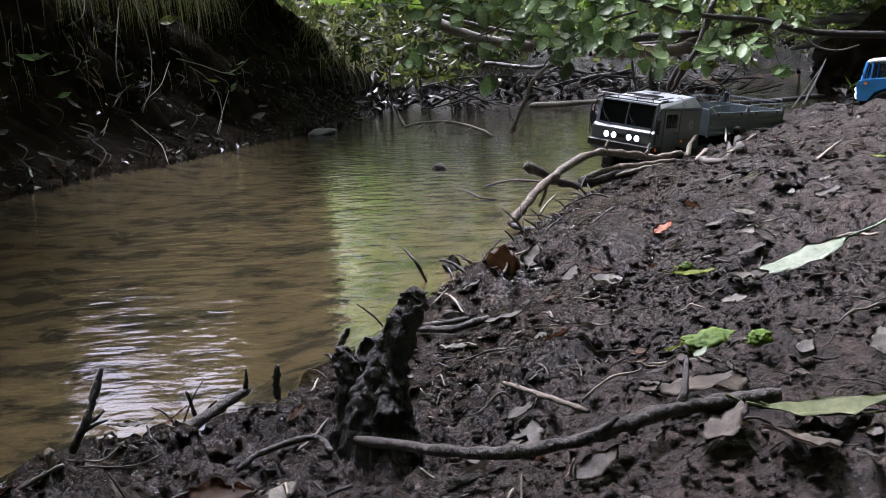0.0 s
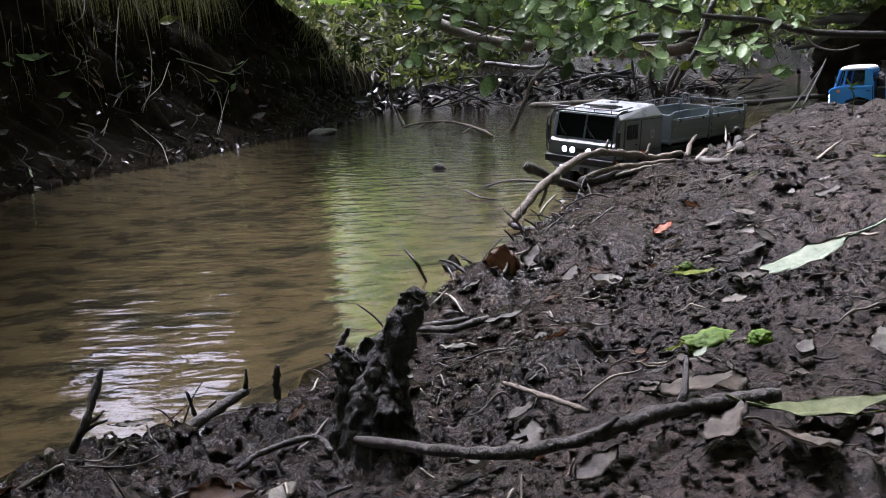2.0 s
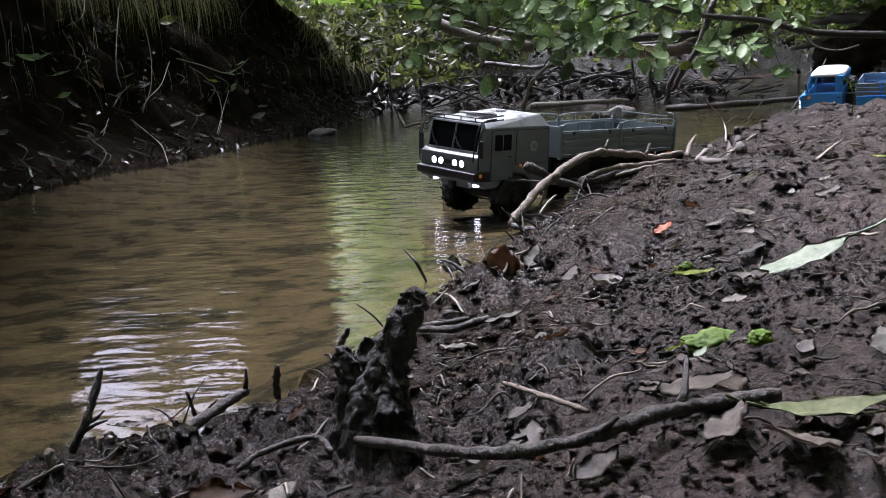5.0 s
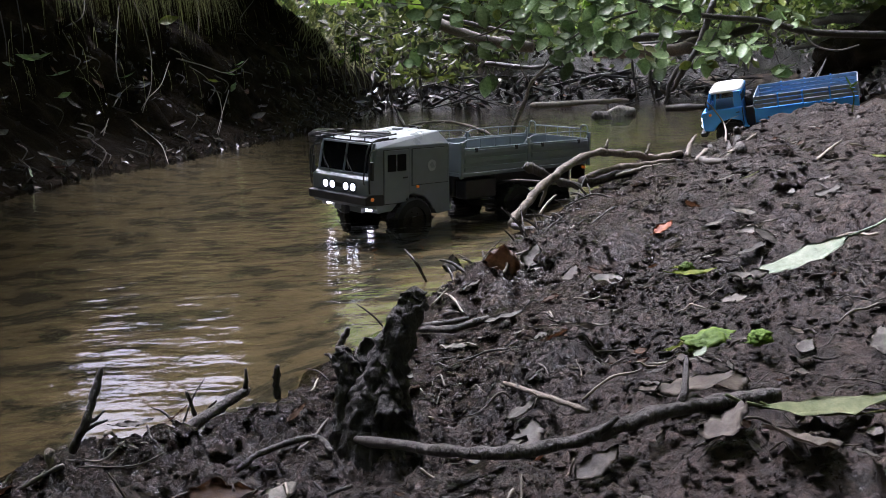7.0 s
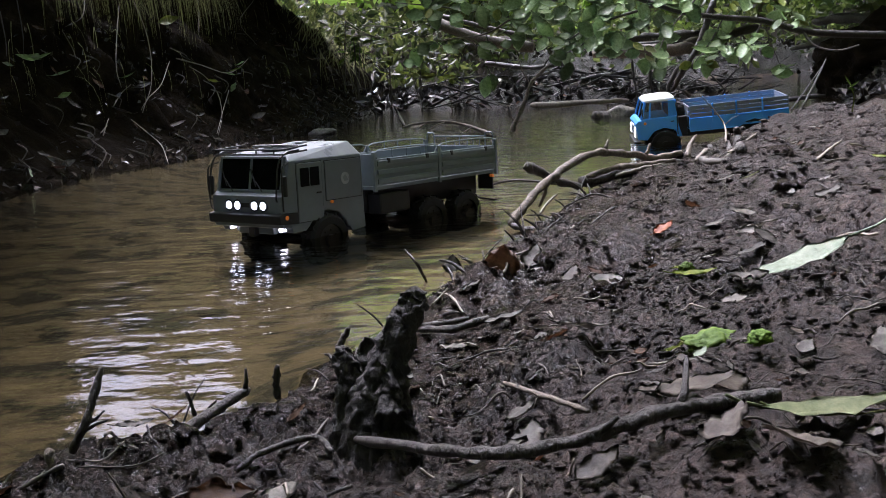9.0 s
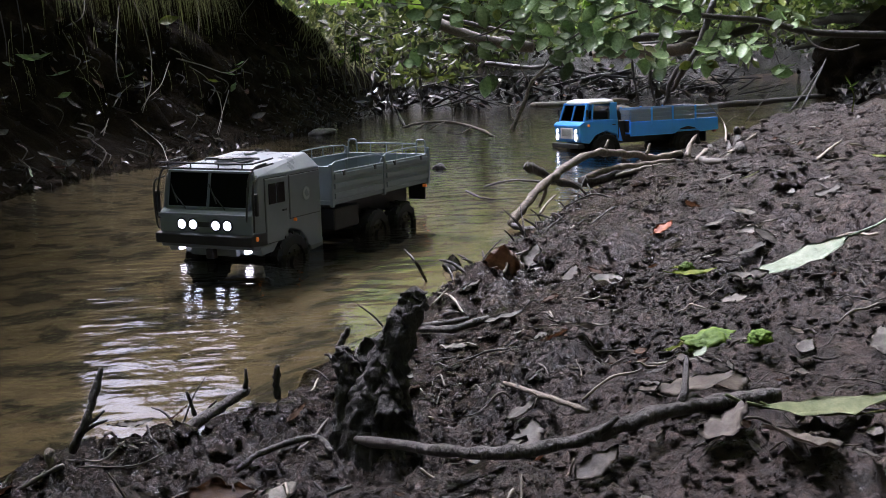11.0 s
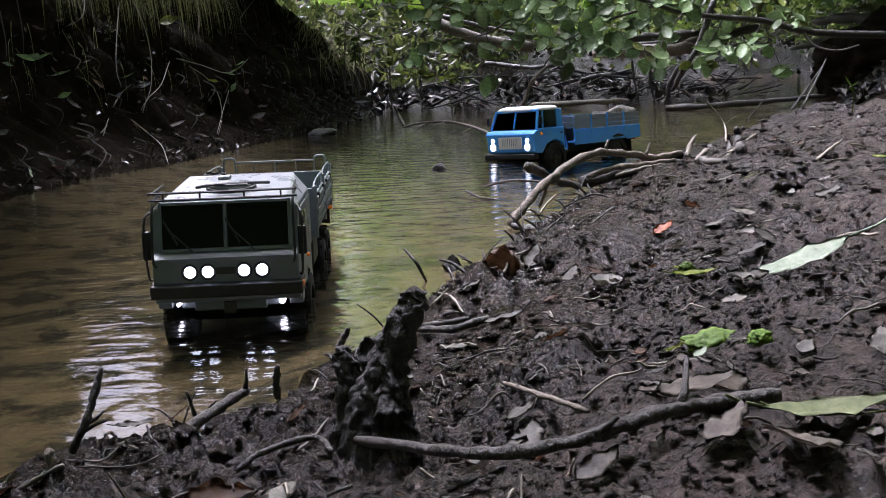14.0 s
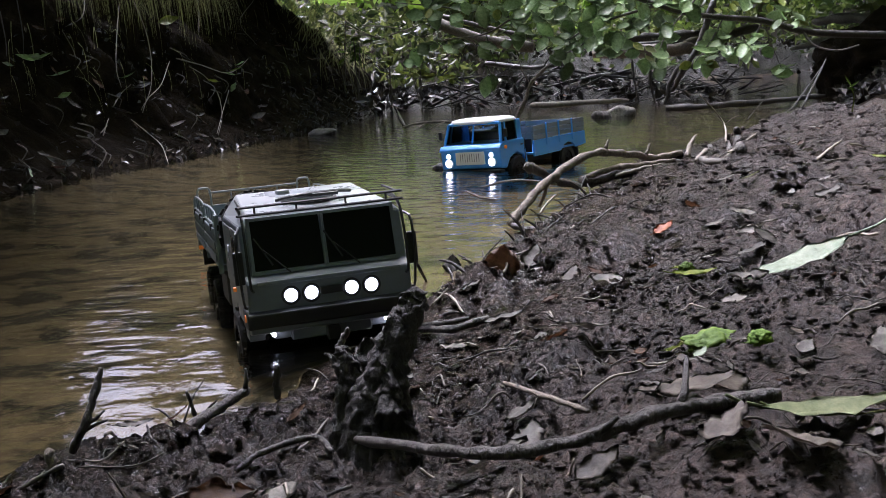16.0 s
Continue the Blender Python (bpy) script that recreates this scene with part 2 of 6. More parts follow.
def far_leaf(t, n, p, L, tone=((0.08, 0.13, 0.018), (0.19, 0.29, 0.045), (0.34, 0.44, 0.1))):
    gi = n.new("ShaderNodeNewGeometry")
    r = ramp(n, L, gi.outputs["Random Per Island"], [(0.0, tone[0]), (0.5, tone[1]), (1.0, tone[2])])
    L(r.outputs[0], p.inputs["Base Color"])
    p.inputs["Roughness"].default_value = 0.5
    tr = n.new("ShaderNodeBsdfTranslucent")
    L(r.outputs[0], tr.inputs["Color"])
    ms = n.new("ShaderNodeMixShader")
    ms.inputs[0].default_value = 0.5
    L(p.outputs[0], ms.inputs[1])
    L(tr.outputs[0], ms.inputs[2])
    L(ms.outputs[0], n["Material Output"].inputs["Surface"])


FAR_LEAF = mat("far_foliage", far_leaf)
# darker copy of FAR_LEAF: shade is put into the leaf colour
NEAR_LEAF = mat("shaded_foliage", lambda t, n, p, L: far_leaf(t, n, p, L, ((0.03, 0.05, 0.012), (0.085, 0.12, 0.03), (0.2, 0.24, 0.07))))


# same foliage once more, its colour darkened to pass for deep shade
SHADE_LEAF = mat("shade_toned_foliage", lambda t, n, p, L: far_leaf(t, n, p, L, ((0.01, 0.016, 0.005), (0.035, 0.048, 0.012), (0.1, 0.115, 0.032))))
# sunlight is put into this leaf colour: tones lifted well above the others
SUNLIT_LEAF = mat("sunlit_colour_foliage", lambda t, n, p, L: far_leaf(t, n, p, L, ((0.19, 0.33, 0.045), (0.31, 0.48, 0.07), (0.48, 0.61, 0.14))))


def water_build(t, n, p, L):
    a = noise_tex(t, n, L, 13, 2, 0.45, stretch=(1, 1.7, 1))
    b = noise_tex(t, n, L, 48, 3, 0.55, stretch=(1, 1.4, 1))
    mul = n.new("ShaderNodeMath")
    mul.operation = "MULTIPLY_ADD"
    mul.inputs[1].default_value = 0.16
    L(b.outputs["Fac"], mul.inputs[0])
    L(a.outputs["Fac"], mul.inputs[2])
    gl = n.new("ShaderNodeBsdfGlossy")
    gl.inputs["Roughness"].default_value = 0.03
    tr = n.new("ShaderNodeBsdfTransparent")
    tr.inputs["Color"].default_value = (0.69, 0.675, 0.54, 1)
    fr = n.new("ShaderNodeFresnel")
    fr.inputs["IOR"].default_value = 1.33
    bp = bump(n, L, mul.outputs[0], gl, 0.31, 0.011)
    L(bp.outputs[0], fr.inputs["Normal"])
    ms = n.new("ShaderNodeMixShader")
    L(fr.outputs[0], ms.inputs[0])
    L(tr.outputs[0], ms.inputs[1])
    L(gl.outputs[0], ms.inputs[2])
    L(ms.outputs[0], n["Material Output"].inputs["Surface"])


WATER = mat("stream_water", water_build)


def paint(name, col, rough=0.45, dirt=0.25):
    d = tuple(c * (1 - dirt) + 0.12 * dirt * 0.6 for c in col)
    return simple(name, [(0.35, d), (0.6, col)], 22, (rough - 0.08, rough + 0.15), bump_d=0.0004)


GREY = paint("grey_green_paint", (0.14, 0.16, 0.18), 0.32)
# cab grey lightened for sky light on the roof; the pale badge shares it
GREY_ROOF = paint("lightened_grey_paint", (0.3, 0.32, 0.34), 0.26)
GREY_BED = paint("grey_cargo_paint", (0.15, 0.18, 0.198))
BLACK = paint("black_plastic", (0.007, 0.007, 0.008), 0.45, 0.1)
RUBBER = simple("tyre_rubber", [(0.3, (0.006, 0.006, 0.006)), (0.7, (0.018, 0.017, 0.016))], 60, (0.5, 0.8), bump_d=0.001, spec=0.2)
BLUE = paint("sky_blue_paint", (0.07, 0.35, 0.92), 0.36, 0.1)
BLUE_DULL = paint("grey_blue_board_paint", (0.2, 0.225, 0.25), 0.6, 0.2)
DULL_RED = paint("dull_red_lens", (0.2, 0.015, 0.012), 0.3, 0.1)
WHITE = paint("white_paint", (0.78, 0.79, 0.8), 0.35, 0.06)


def glow(name, col, strength):
    def f(t, n, p, L):
        p.inputs["Base Color"].default_value = (*col, 1)
        p.inputs["Emission Color"].default_value = (*col, 1)
        p.inputs["Emission Strength"].default_value = strength
    return mat(name, f)


LAMP = glow("lit_headlamp", (0.93, 0.96, 1.0), 1.6)
FOG = glow("lit_fog_lamp", (1.0, 0.93, 0.9), 3)
AMBER = glow("amber_lamp", (0.7, 0.19, 0.02), 0.05)
RED = glow("red_lamp", (1.0, 0.05, 0.03), 0.4)


def pane_build(t, n, p, L):
    p.inputs["Base Color"].default_value = (0.004, 0.0045, 0.005, 1)
    p.inputs["Roughness"].default_value = 0.25
    p.inputs["Specular IOR Level"].default_value = 0.1


PANE = mat("dark_tinted_pane", pane_build)


def clear_build(t, n, p, L):
    gl = n.new("ShaderNodeBsdfGlossy")
    gl.inputs["Roughness"].default_value = 0.05
    tr = n.new("ShaderNodeBsdfTransparent")
    tr.inputs["Color"].default_value = (0.8, 0.84, 0.85, 1)
    fr = n.new("ShaderNodeFresnel")
    fr.inputs["IOR"].default_value = 1.5
    ms = n.new("ShaderNodeMixShader")
    L(fr.outputs[0], ms.inputs[0])
    L(tr.outputs[0], ms.inputs[1])
    L(gl.outputs[0], ms.inputs[2])
    L(ms.outputs[0], n["Material Output"].inputs["Surface"])


CLEAR = mat("clear_pane", clear_build)


# ---- mesh helpers ----
def finish(name, bm, material, parent=None, label="", smooth=False):
    me = bpy.data.meshes.new(name)
    bm.normal_update()
    bm.to_mesh(me)
    bm.free()
    me.materials.append(material)
    if smooth:
        me.polygons.foreach_set("use_smooth", [True] * len(me.polygons))
    ob = new(name, me)
    if parent:
        ob.parent = parent
    if label:
        ob["label"] = label
    return ob


def part(name, bm, material, parent, label="", smooth=False):
    return finish(name, bm, material, parent, label, smooth)


def add_box(bm, x0, x1, y0, y1, z0, z1, bevel=0.0):
    m = Matrix.LocRotScale(((x0 + x1) / 2, (y0 + y1) / 2, (z0 + z1) / 2), None, (abs(x1 - x0), abs(y1 - y0), abs(z1 - z0)))
    g = bmesh.ops.create_cube(bm, size=1, matrix=m)
    if bevel:
        es = list({e for v in g["verts"] for e in v.link_edges})
        bmesh.ops.bevel(bm, geom=es, offset=bevel, segments=2, affect="EDGES", profile=0.5)
    return bm


def box(*a, **k):
    return add_box(bmesh.new(), *a, **k)


def add_cyl(bm, p0, p1, r, seg=16, r2=None):
    p0, p1 = Vector(p0), Vector(p1)
    d = p1 - p0
    m = Matrix.Translation((p0 + p1) / 2) @ d.to_track_quat("Z", "Y").to_matrix().to_4x4()
    bmesh.ops.create_cone(bm, cap_ends=True, segments=seg, radius1=r, radius2=r if r2 is None else r2, depth=d.length, matrix=m)
    return bm


def add_prism(bm, outline, y0, y1, bevel=0.0):
    """outline: (x, z) points round, pushed from y0 to y1."""
    a = [bm.verts.new((x, y0, z)) for x, z in outline]
    b = [bm.verts.new((x, y1, z)) for x, z in outline]
    n = len(outline)
    fs = [bm.faces.new(a), bm.faces.new(b[::-1])]
    for i in range(n):
        fs.append(bm.faces.new((a[i], b[i], b[(i + 1) % n], a[(i + 1) % n])))
    bmesh.ops.recalc_face_normals(bm, faces=fs)
    if bevel:
        es = list({e for f in fs for e in f.edges})
        bmesh.ops.bevel(bm, geom=es, offset=bevel, segments=2, affect="EDGES", profile=0.5)
    return bm


def add_tube(bm, pts, radii, seg=7, lump=0.0, rng=None):
    """A round bar along pts; radii one number or one for each point."""
    pts = [Vector(p) for p in pts]
    if not hasattr(radii, "__len__"):
        radii = [radii] * len(pts)
    rings = []
    side = None
    for i, p in enumerate(pts):
        d = (pts[min(i + 1, len(pts) - 1)] - pts[max(i - 1, 0)]).normalized()
        if side is None:
            side = d.orthogonal().normalized()
        side = (side - d * side.dot(d)).normalized()
        up = d.cross(side)
        ring = []
        for k in range(seg):
            a = 2 * math.pi * k / seg
            r = radii[i] * (1 + (rng.uniform(-lump, lump) if rng else 0))
            ring.append(bm.verts.new(p + side * (math.cos(a) * r) + up * (math.sin(a) * r)))
        rings.append(ring)
    for a, b in zip(rings, rings[1:]):
        for k in range(seg):
            bm.faces.new((a[k], a[(k + 1) % seg], b[(k + 1) % seg], b[k]))
    bm.faces.new(rings[0][::-1])
    bm.faces.new(rings[-1])
    return bm


def smooth_path(pts, steps=5):
    """A rounded path through pts."""
    P = [Vector(p) for p in pts]
    P = [P[0] * 2 - P[1]] + P + [P[-1] * 2 - P[-2]]
    out = []
    for i in range(1, len(P) - 2):
        for k in range(steps):
            t = k / steps
            a, b, c, d = P[i - 1:i + 3]
            out.append(0.5 * ((2 * b) + (c - a) * t + (2 * a - 5 * b + 4 * c - d) * t * t + (3 * b - 3 * c + d - a) * t ** 3))
    out.append(P[-2])
    return out


# ---- ground and water ----
def spread(*runs):
    out = []
    for a, b, step in runs:
        out += list(np.arange(a, b, step))
    return np.array(out)


def build_ground():
    xs = np.concatenate([spread((-70, -8, 3), (-8, -1.9, 0.25), (-1.9, -0.7, 0.016), (-0.7, -0.35, 0.006), (-0.35, 0.62, 0.003), (0.62, 1.05, 0.0052), (1.05, 1.7, 0.012), (1.7, 4.6, 0.05), (4.6, 12, 0.35), (12, 72, 3))])
    ys = np.concatenate([spread((-40, -2, 2.5), (-2, 0.38, 0.06), (0.38, 1.3, 0.003), (1.3, 2.1, 0.005), (2.1, 2.8, 0.009), (2.8, 4.5, 0.014), (4.5, 7.5, 0.025), (7.5, 9.4, 0.04), (9.4, 16, 0.1), (16, 30, 0.7), (30, 200, 8))])
    X, Y = np.meshgrid(xs, ys)
    Z = ground_z(X, Y)
    far = np.clip((np.hypot(X, Y) - 25) / 40, 0, 1)
    Z = Z * (1 - far) + 1.5 * far
    face = sstep(0.04, 0.25, np.interp(Y, L_Y, L_X) - X) * (1 - sstep(1.3, 2.2, np.interp(Y, L_Y, L_X) - X)) * (1 - sstep(8, 9, Y)) * sstep(1, 2, Y)
    X = X + face * (0.16 * vnoise(Y, Z, 0.3, 51) + 0.1 * vnoise(Y, Z, 0.12, 52) + 0.05 * vnoise(Y, Z, 0.05, 53) - 0.05)
    ny, nx = X.shape
    co = np.stack([X, Y, Z], -1).reshape(-1, 3).astype(np.float32)
    i = np.arange(ny * nx).reshape(ny, nx)
    q = np.stack([i[:-1, :-1], i[:-1, 1:], i[1:, 1:], i[1:, :-1]], -1).reshape(-1, 4)
    me = bpy.data.meshes.new("ground")
    me.vertices.add(len(co))
    me.vertices.foreach_set("co", co.ravel())
    me.loops.add(q.size)
    me.loops.foreach_set("vertex_index", q.ravel().astype(np.int32))
    me.polygons.add(len(q))
    me.polygons.foreach_set("loop_start", np.arange(0, q.size, 4, dtype=np.int32))
    c = co[q].mean(1)
    wet = c[:, 2] < -0.012
    wob = 1.2 * vnoise(c[:, 0], c[:, 1], 0.9, 41) + 0.5 * vnoise(c[:, 0], c[:, 1], 0.25, 42)
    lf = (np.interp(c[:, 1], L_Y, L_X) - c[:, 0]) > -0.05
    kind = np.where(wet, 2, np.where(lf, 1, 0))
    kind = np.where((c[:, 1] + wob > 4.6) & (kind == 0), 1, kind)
    kind = np.where((kind != 2) & ((c[:, 1] + wob > 9) | (c[:, 0] + wob < -2.4) | (c[:, 0] + wob > 4.2) | (c[:, 1] + wob < -1.2)), 3, kind)
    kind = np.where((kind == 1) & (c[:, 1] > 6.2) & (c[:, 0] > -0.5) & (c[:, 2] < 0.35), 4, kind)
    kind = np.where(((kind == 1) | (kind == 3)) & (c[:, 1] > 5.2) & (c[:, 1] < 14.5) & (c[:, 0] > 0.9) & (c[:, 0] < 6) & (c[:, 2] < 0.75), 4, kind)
    for m in (MUD, SOIL, BED, LITTER, JAM):
        me.materials.append(m)
    me.polygons.foreach_set("material_index", kind.astype(np.int32))
    me.polygons.foreach_set("use_smooth", np.ones(len(q), dtype=bool))
    me.update()
    return tagged(new("ground", me), "dark wet mud bank, sandy stream bed and wooded earth slopes", "ground", kind="structure")


build_ground()


def build_water():
    bm = bmesh.new()
    bmesh.ops.create_grid(bm, x_segments=24, y_segments=40, size=1, matrix=Matrix.Diagonal((9, 12, 1, 1)) )
    ob = finish("water", bm, WATER)
    tagged(ob, "shallow brown-green stream water with small ripples", "water", kind="structure")
    return ob


water = build_water()


def gzs(x, y):
    return float(ground_z(np.array([x]), np.array([y]), False)[0])


def gz(x, y):
    return float(ground_z(np.array([x]), np.array([y]))[0])


# ---- the trucks ----
def wheel(parent, x, y, z, r, w, rim_mat):
    hub = new("wheel")
    hub.parent = parent
    hub.location = (x, y, z)
    bm = bmesh.new()
    prof = [(0.62, -0.5), (0.9, -0.5), (1.0, -0.34), (1.0, 0.34), (0.9, 0.5), (0.62, 0.5)]
    seg = 28
    rings = [[bm.verts.new((math.cos(2 * math.pi * k / seg) * r * a, b * w, math.sin(2 * math.pi * k / seg) * r * a)) for a, b in prof] for k in range(seg)]
    for k in range(seg):
        A, B = rings[k], rings[(k + 1) % seg]
        for j in range(len(prof)):
            bm.faces.new((A[j], B[j], B[(j + 1) % len(prof)], A[(j + 1) % len(prof)]))
    for k in range(seg):
        a = 2 * math.pi * (k + 0.5) / seg
        sgn = 1 if k % 2 else -1
        m = pose(0, 0, 0, 0, -math.degrees(a), 0) @ Matrix.Translation((r * 1.0, sgn * w * 0.2, 0)) @ pose(0, 0, 0, sgn * 20, 0, 0) @ Matrix.Diagonal((r * 0.1, w * 0.42, r * 0.12, 1))
        bmesh.ops.create_cube(bm, size=1, matrix=m)
    bmesh.ops.recalc_face_normals(bm, faces=bm.faces[:])
    part("tyre", bm, RUBBER, hub, "black off-road tyre with block tread")
    s = 1 if y > 0 else -1
    bm = bmesh.new()
    add_cyl(bm, (0, s * w * 0.1, 0), (0, s * w * 0.36, 0), r * 0.62, 24)
    add_cyl(bm, (0, s * w * 0.36, 0), (0, s * w * 0.56, 0), r * 0.24, 16)
    for k in range(8):
        a = 2 * math.pi * k / 8
        add_cyl(bm, (math.cos(a) * r * 0.4, s * w * 0.36, math.sin(a) * r * 0.4), (math.cos(a) * r * 0.4, s * w * 0.44, math.sin(a) * r * 0.4), r * 0.05, 6)
    part("rim", bm, rim_mat, hub)
    return hub


def pane(name, corners, material, parent, thick=0.0015, label=""):
    bm = bmesh.new()
    vs = [bm.verts.new(c) for c in corners]
    f = bm.faces.new(vs)
    bm.normal_update()
    n = f.normal.copy()
    g = bmesh.ops.extrude_face_region(bm, geom=[f])
    for v in g["geom"]:
        if isinstance(v, bmesh.types.BMVert):
            v.co += n * thick
    bmesh.ops.recalc_face_normals(bm, faces=bm.faces[:])
    return part(name, bm, material, parent, label)


def ribbed_board(x0, x1, y0, y1, z0, z1, ribs, out):
    """A drop side with pressed ribs on its outer face (out: +1 or -1 in y)."""
    bm = box(x0, x1, y0, y1, z0, z1, bevel=0.0012)
    h = (z1 - z0) / ribs
    yo = y1 if out > 0 else y0
    for k in range(ribs):
        za = z0 + h * (k + 0.18)
        add_box(bm, x0 + 0.006, x1 - 0.006, yo - 0.0005, yo + out * 0.0028, za, za + h * 0.58, bevel=0.001)
    return bm


GREY_SIZE = 1.006


def grey_truck():
    T = new("grey_truck")
    tagged(T, "grey-green model army truck with lit headlamps and open cargo bed", "model truck")
    # cab shell with wheel arch
    bm = bmesh.new()
    arch = [(-0.1 + 0.062 * math.cos(a), 0.052 + 0.062 * math.sin(a)) for a in [radians(d) for d in (35, 60, 90, 120, 145)]]
    side = [(0.018, 0.092), (0.021, 0.15), (0.008, 0.158), (-0.004, 0.214), (-0.203, 0.214), (-0.206, 0.075), (-0.156, 0.075)] + arch[::-1] + [(-0.04, 0.08)]
    add_prism(bm, side, -0.1, 0.1, 0.0022)
    cab = part("cab", bm, GREY, T)
    bm = bmesh.new()
    v = [bm.verts.new(c) for c in ((-0.004, -0.1, 0.2135), (-0.004, 0.1, 0.2135), (-0.203, 0.1, 0.2135), (-0.203, -0.1, 0.2135),
                                   (-0.012, -0.086, 0.2255), (-0.012, 0.086, 0.2255), (-0.187, 0.08, 0.2405), (-0.187, -0.08, 0.2405))]
    for f in ((0, 1, 5, 4), (1, 2, 6, 5), (2, 3, 7, 6), (3, 0, 4, 7), (4, 5, 6, 7), (3, 2, 1, 0)):
        bm.faces.new([v[i] for i in f])
    bmesh.ops.recalc_face_normals(bm, faces=bm.faces[:])
    bmesh.ops.bevel(bm, geom=bm.edges[:], offset=0.0018, segments=2, affect="EDGES", profile=0.5)
    roof = part("roof", bm, GREY_ROOF, T, "sloping cab roof, its grey lightened for sky light")
    bm = bmesh.new()
    add_cyl(bm, (-0.075, 0.0, 0.229), (-0.075, 0, 0.2375), 0.03, 24)
    add_cyl(bm, (-0.075, 0.0, 0.237), (-0.075, 0, 0.2405), 0.026, 24)
    part("roof_hatch", bm, GREY_ROOF, roof)
    ring = [(-0.075 + 0.034 * math.cos(a), 0.034 * math.sin(a), 0.2335 + 0.085 * (0.034 * -math.cos(a))) for a in [2 * math.pi * k / 24 for k in range(25)]]
    part("hatch_ring", add_tube(bmesh.new(), ring, 0.0022, 6), BLACK, roof)
    part("vent", box(-0.165, -0.145, -0.03, -0.012, 0.2365, 0.2425, bevel=0.002), GREY_ROOF, roof)
    # front panel groove, windscreen frame and panes
    part("front_trim", box(0.0185, 0.0235, -0.088, 0.088, 0.147, 0.1515, bevel=0.001), GREY, T)
    for a, b in ((-0.087, -0.003), (0.003, 0.087)):
        pane("windscreen_pane", [(0.0062, a, 0.162), (0.0062, b, 0.162), (-0.0052, b, 0.2195), (-0.0052, a, 0.2195)], PANE, T, 0.0022, "dark windscreen pane")
    part("windscreen_pillar", add_tube(bmesh.new(), [(0.0098, 0, 0.16), (-0.003, 0, 0.221)], 0.0024, 6), GREY, T)
    for y0, y1, z0, z1 in ((-0.0905, -0.0865, 0.159, 0.223), (0.0865, 0.0905, 0.159, 0.223), (-0.0905, 0.0905, 0.219, 0.2225), (-0.0905, 0.0905, 0.158, 0.1615)):
        k0, k1 = 0.0085 - (z0 - 0.16) * 0.198, 0.0085 - (z1 - 0.16) * 0.198
        part("windscreen_frame", add_prism(bmesh.new(), [(k0 - 0.004, z0), (k0 + 0.0025, z0), (k1 + 0.0025, z1), (k1 - 0.004, z1)], y0, y1), GREY, T)
    for y, lean in ((-0.045, 0.03), (0.04, 0.03)):
        bm = bmesh.new()
        add_tube(bm, [(0.0125, y, 0.158), (0.0085, y - lean, 0.186)], 0.0011, 5)
        add_tube(bm, [(0.0105, y - lean * 0.6 - 0.002, 0.168), (0.0035, y - lean * 1.3, 0.2)], 0.0013, 5)
        part("wiper", bm, BLACK, T)
    # side doors
    for s in (1, -1):
        y = 0.1 * s
        part("door_gap", box(-0.0895, -0.0205, y - 0.0005, y + 0.0006 * s, 0.0965, 0.2095), BLACK, T, "dark gap round the door")
        part("panel_gap", box(-0.1995, -0.0965, y - 0.0005, y + 0.0005 * s, 0.1305, 0.2085), BLACK, T, "dark gap round the side panel")
        door = part("door", box(-0.088, -0.022, y - 0.0005, y + 0.0022 * s, 0.098, 0.208, bevel=0.0012), GREY, T)
        for x0, x1 in ((-0.053, -0.03), (-0.08, -0.056)):
            part("side_window", box(x0, x1, y + 0.001 * s, y + 0.0034 * s, 0.164, 0.199, bevel=0.0008), PANE, door, "dark side window")
        part("handle", box(-0.083, -0.071, y + 0.001 * s, y + 0.0046 * s, 0.148, 0.1515, bevel=0.0008), BLACK, door)
        part("side_panel", box(-0.198, -0.098, y - 0.0005, y + 0.0017 * s, 0.132, 0.207, bevel=0.001), GREY, T)
        bm = add_cyl(bmesh.new(), (-0.152, y + 0.001 * s, 0.17), (-0.152, y + 0.0026 * s, 0.17), 0.012, 20)
        badge = part("badge", bm, GREY_ROOF, T, "small round pale badge on the cab side")
        part("badge_mark", add_prism(bmesh.new(), [(-0.16, 0.166), (-0.15, 0.164), (-0.145, 0.172), (-0.152, 0.178)], y + 0.002 * s, y + 0.0031 * s), BLUE_DULL, badge)
        # mirror on its tube
        arm = part("mirror_arm", add_tube(bmesh.new(), smooth_path([(0.012, 0.098 * s, 0.125), (0.02, 0.105 * s, 0.13), (0.02, 0.107 * s, 0.2), (-0.002, 0.1 * s, 0.212)], 4), 0.0017, 6), BLACK, T)
        part("mirror", box(0.012, 0.018, 0.1 * s, 0.112 * s, 0.15, 0.188, bevel=0.002), BLACK, arm)
        # corner grab tube
        part("grab_tube", add_tube(bmesh.new(), smooth_path([(0.024, 0.093 * s, 0.142), (0.028, 0.096 * s, 0.152), (0.018, 0.096 * s, 0.21), (-0.004, 0.095 * s, 0.229), (-0.04, 0.093 * s, 0.233)], 4), 0.0018, 6), BLACK, T)
        part("indicator", add_cyl(bmesh.new(), (0.012, 0.1 * s, 0.111), (0.012, 0.1055 * s, 0.111), 0.0042, 12), AMBER, T, "lit amber indicator")
        part("side_marker", add_cyl(bmesh.new(), (-0.112, 0.1 * s, 0.128), (-0.112, 0.1045 * s, 0.128), 0.003, 10), AMBER, T, "lit amber side marker")
        part("mudguard", add_prism(bmesh.new(), [(-0.156, 0.082), (-0.206, 0.082), (-0.206, 0.068), (-0.168, 0.064)], 0.078 * s, 0.1 * s, 0.001), GREY, T)
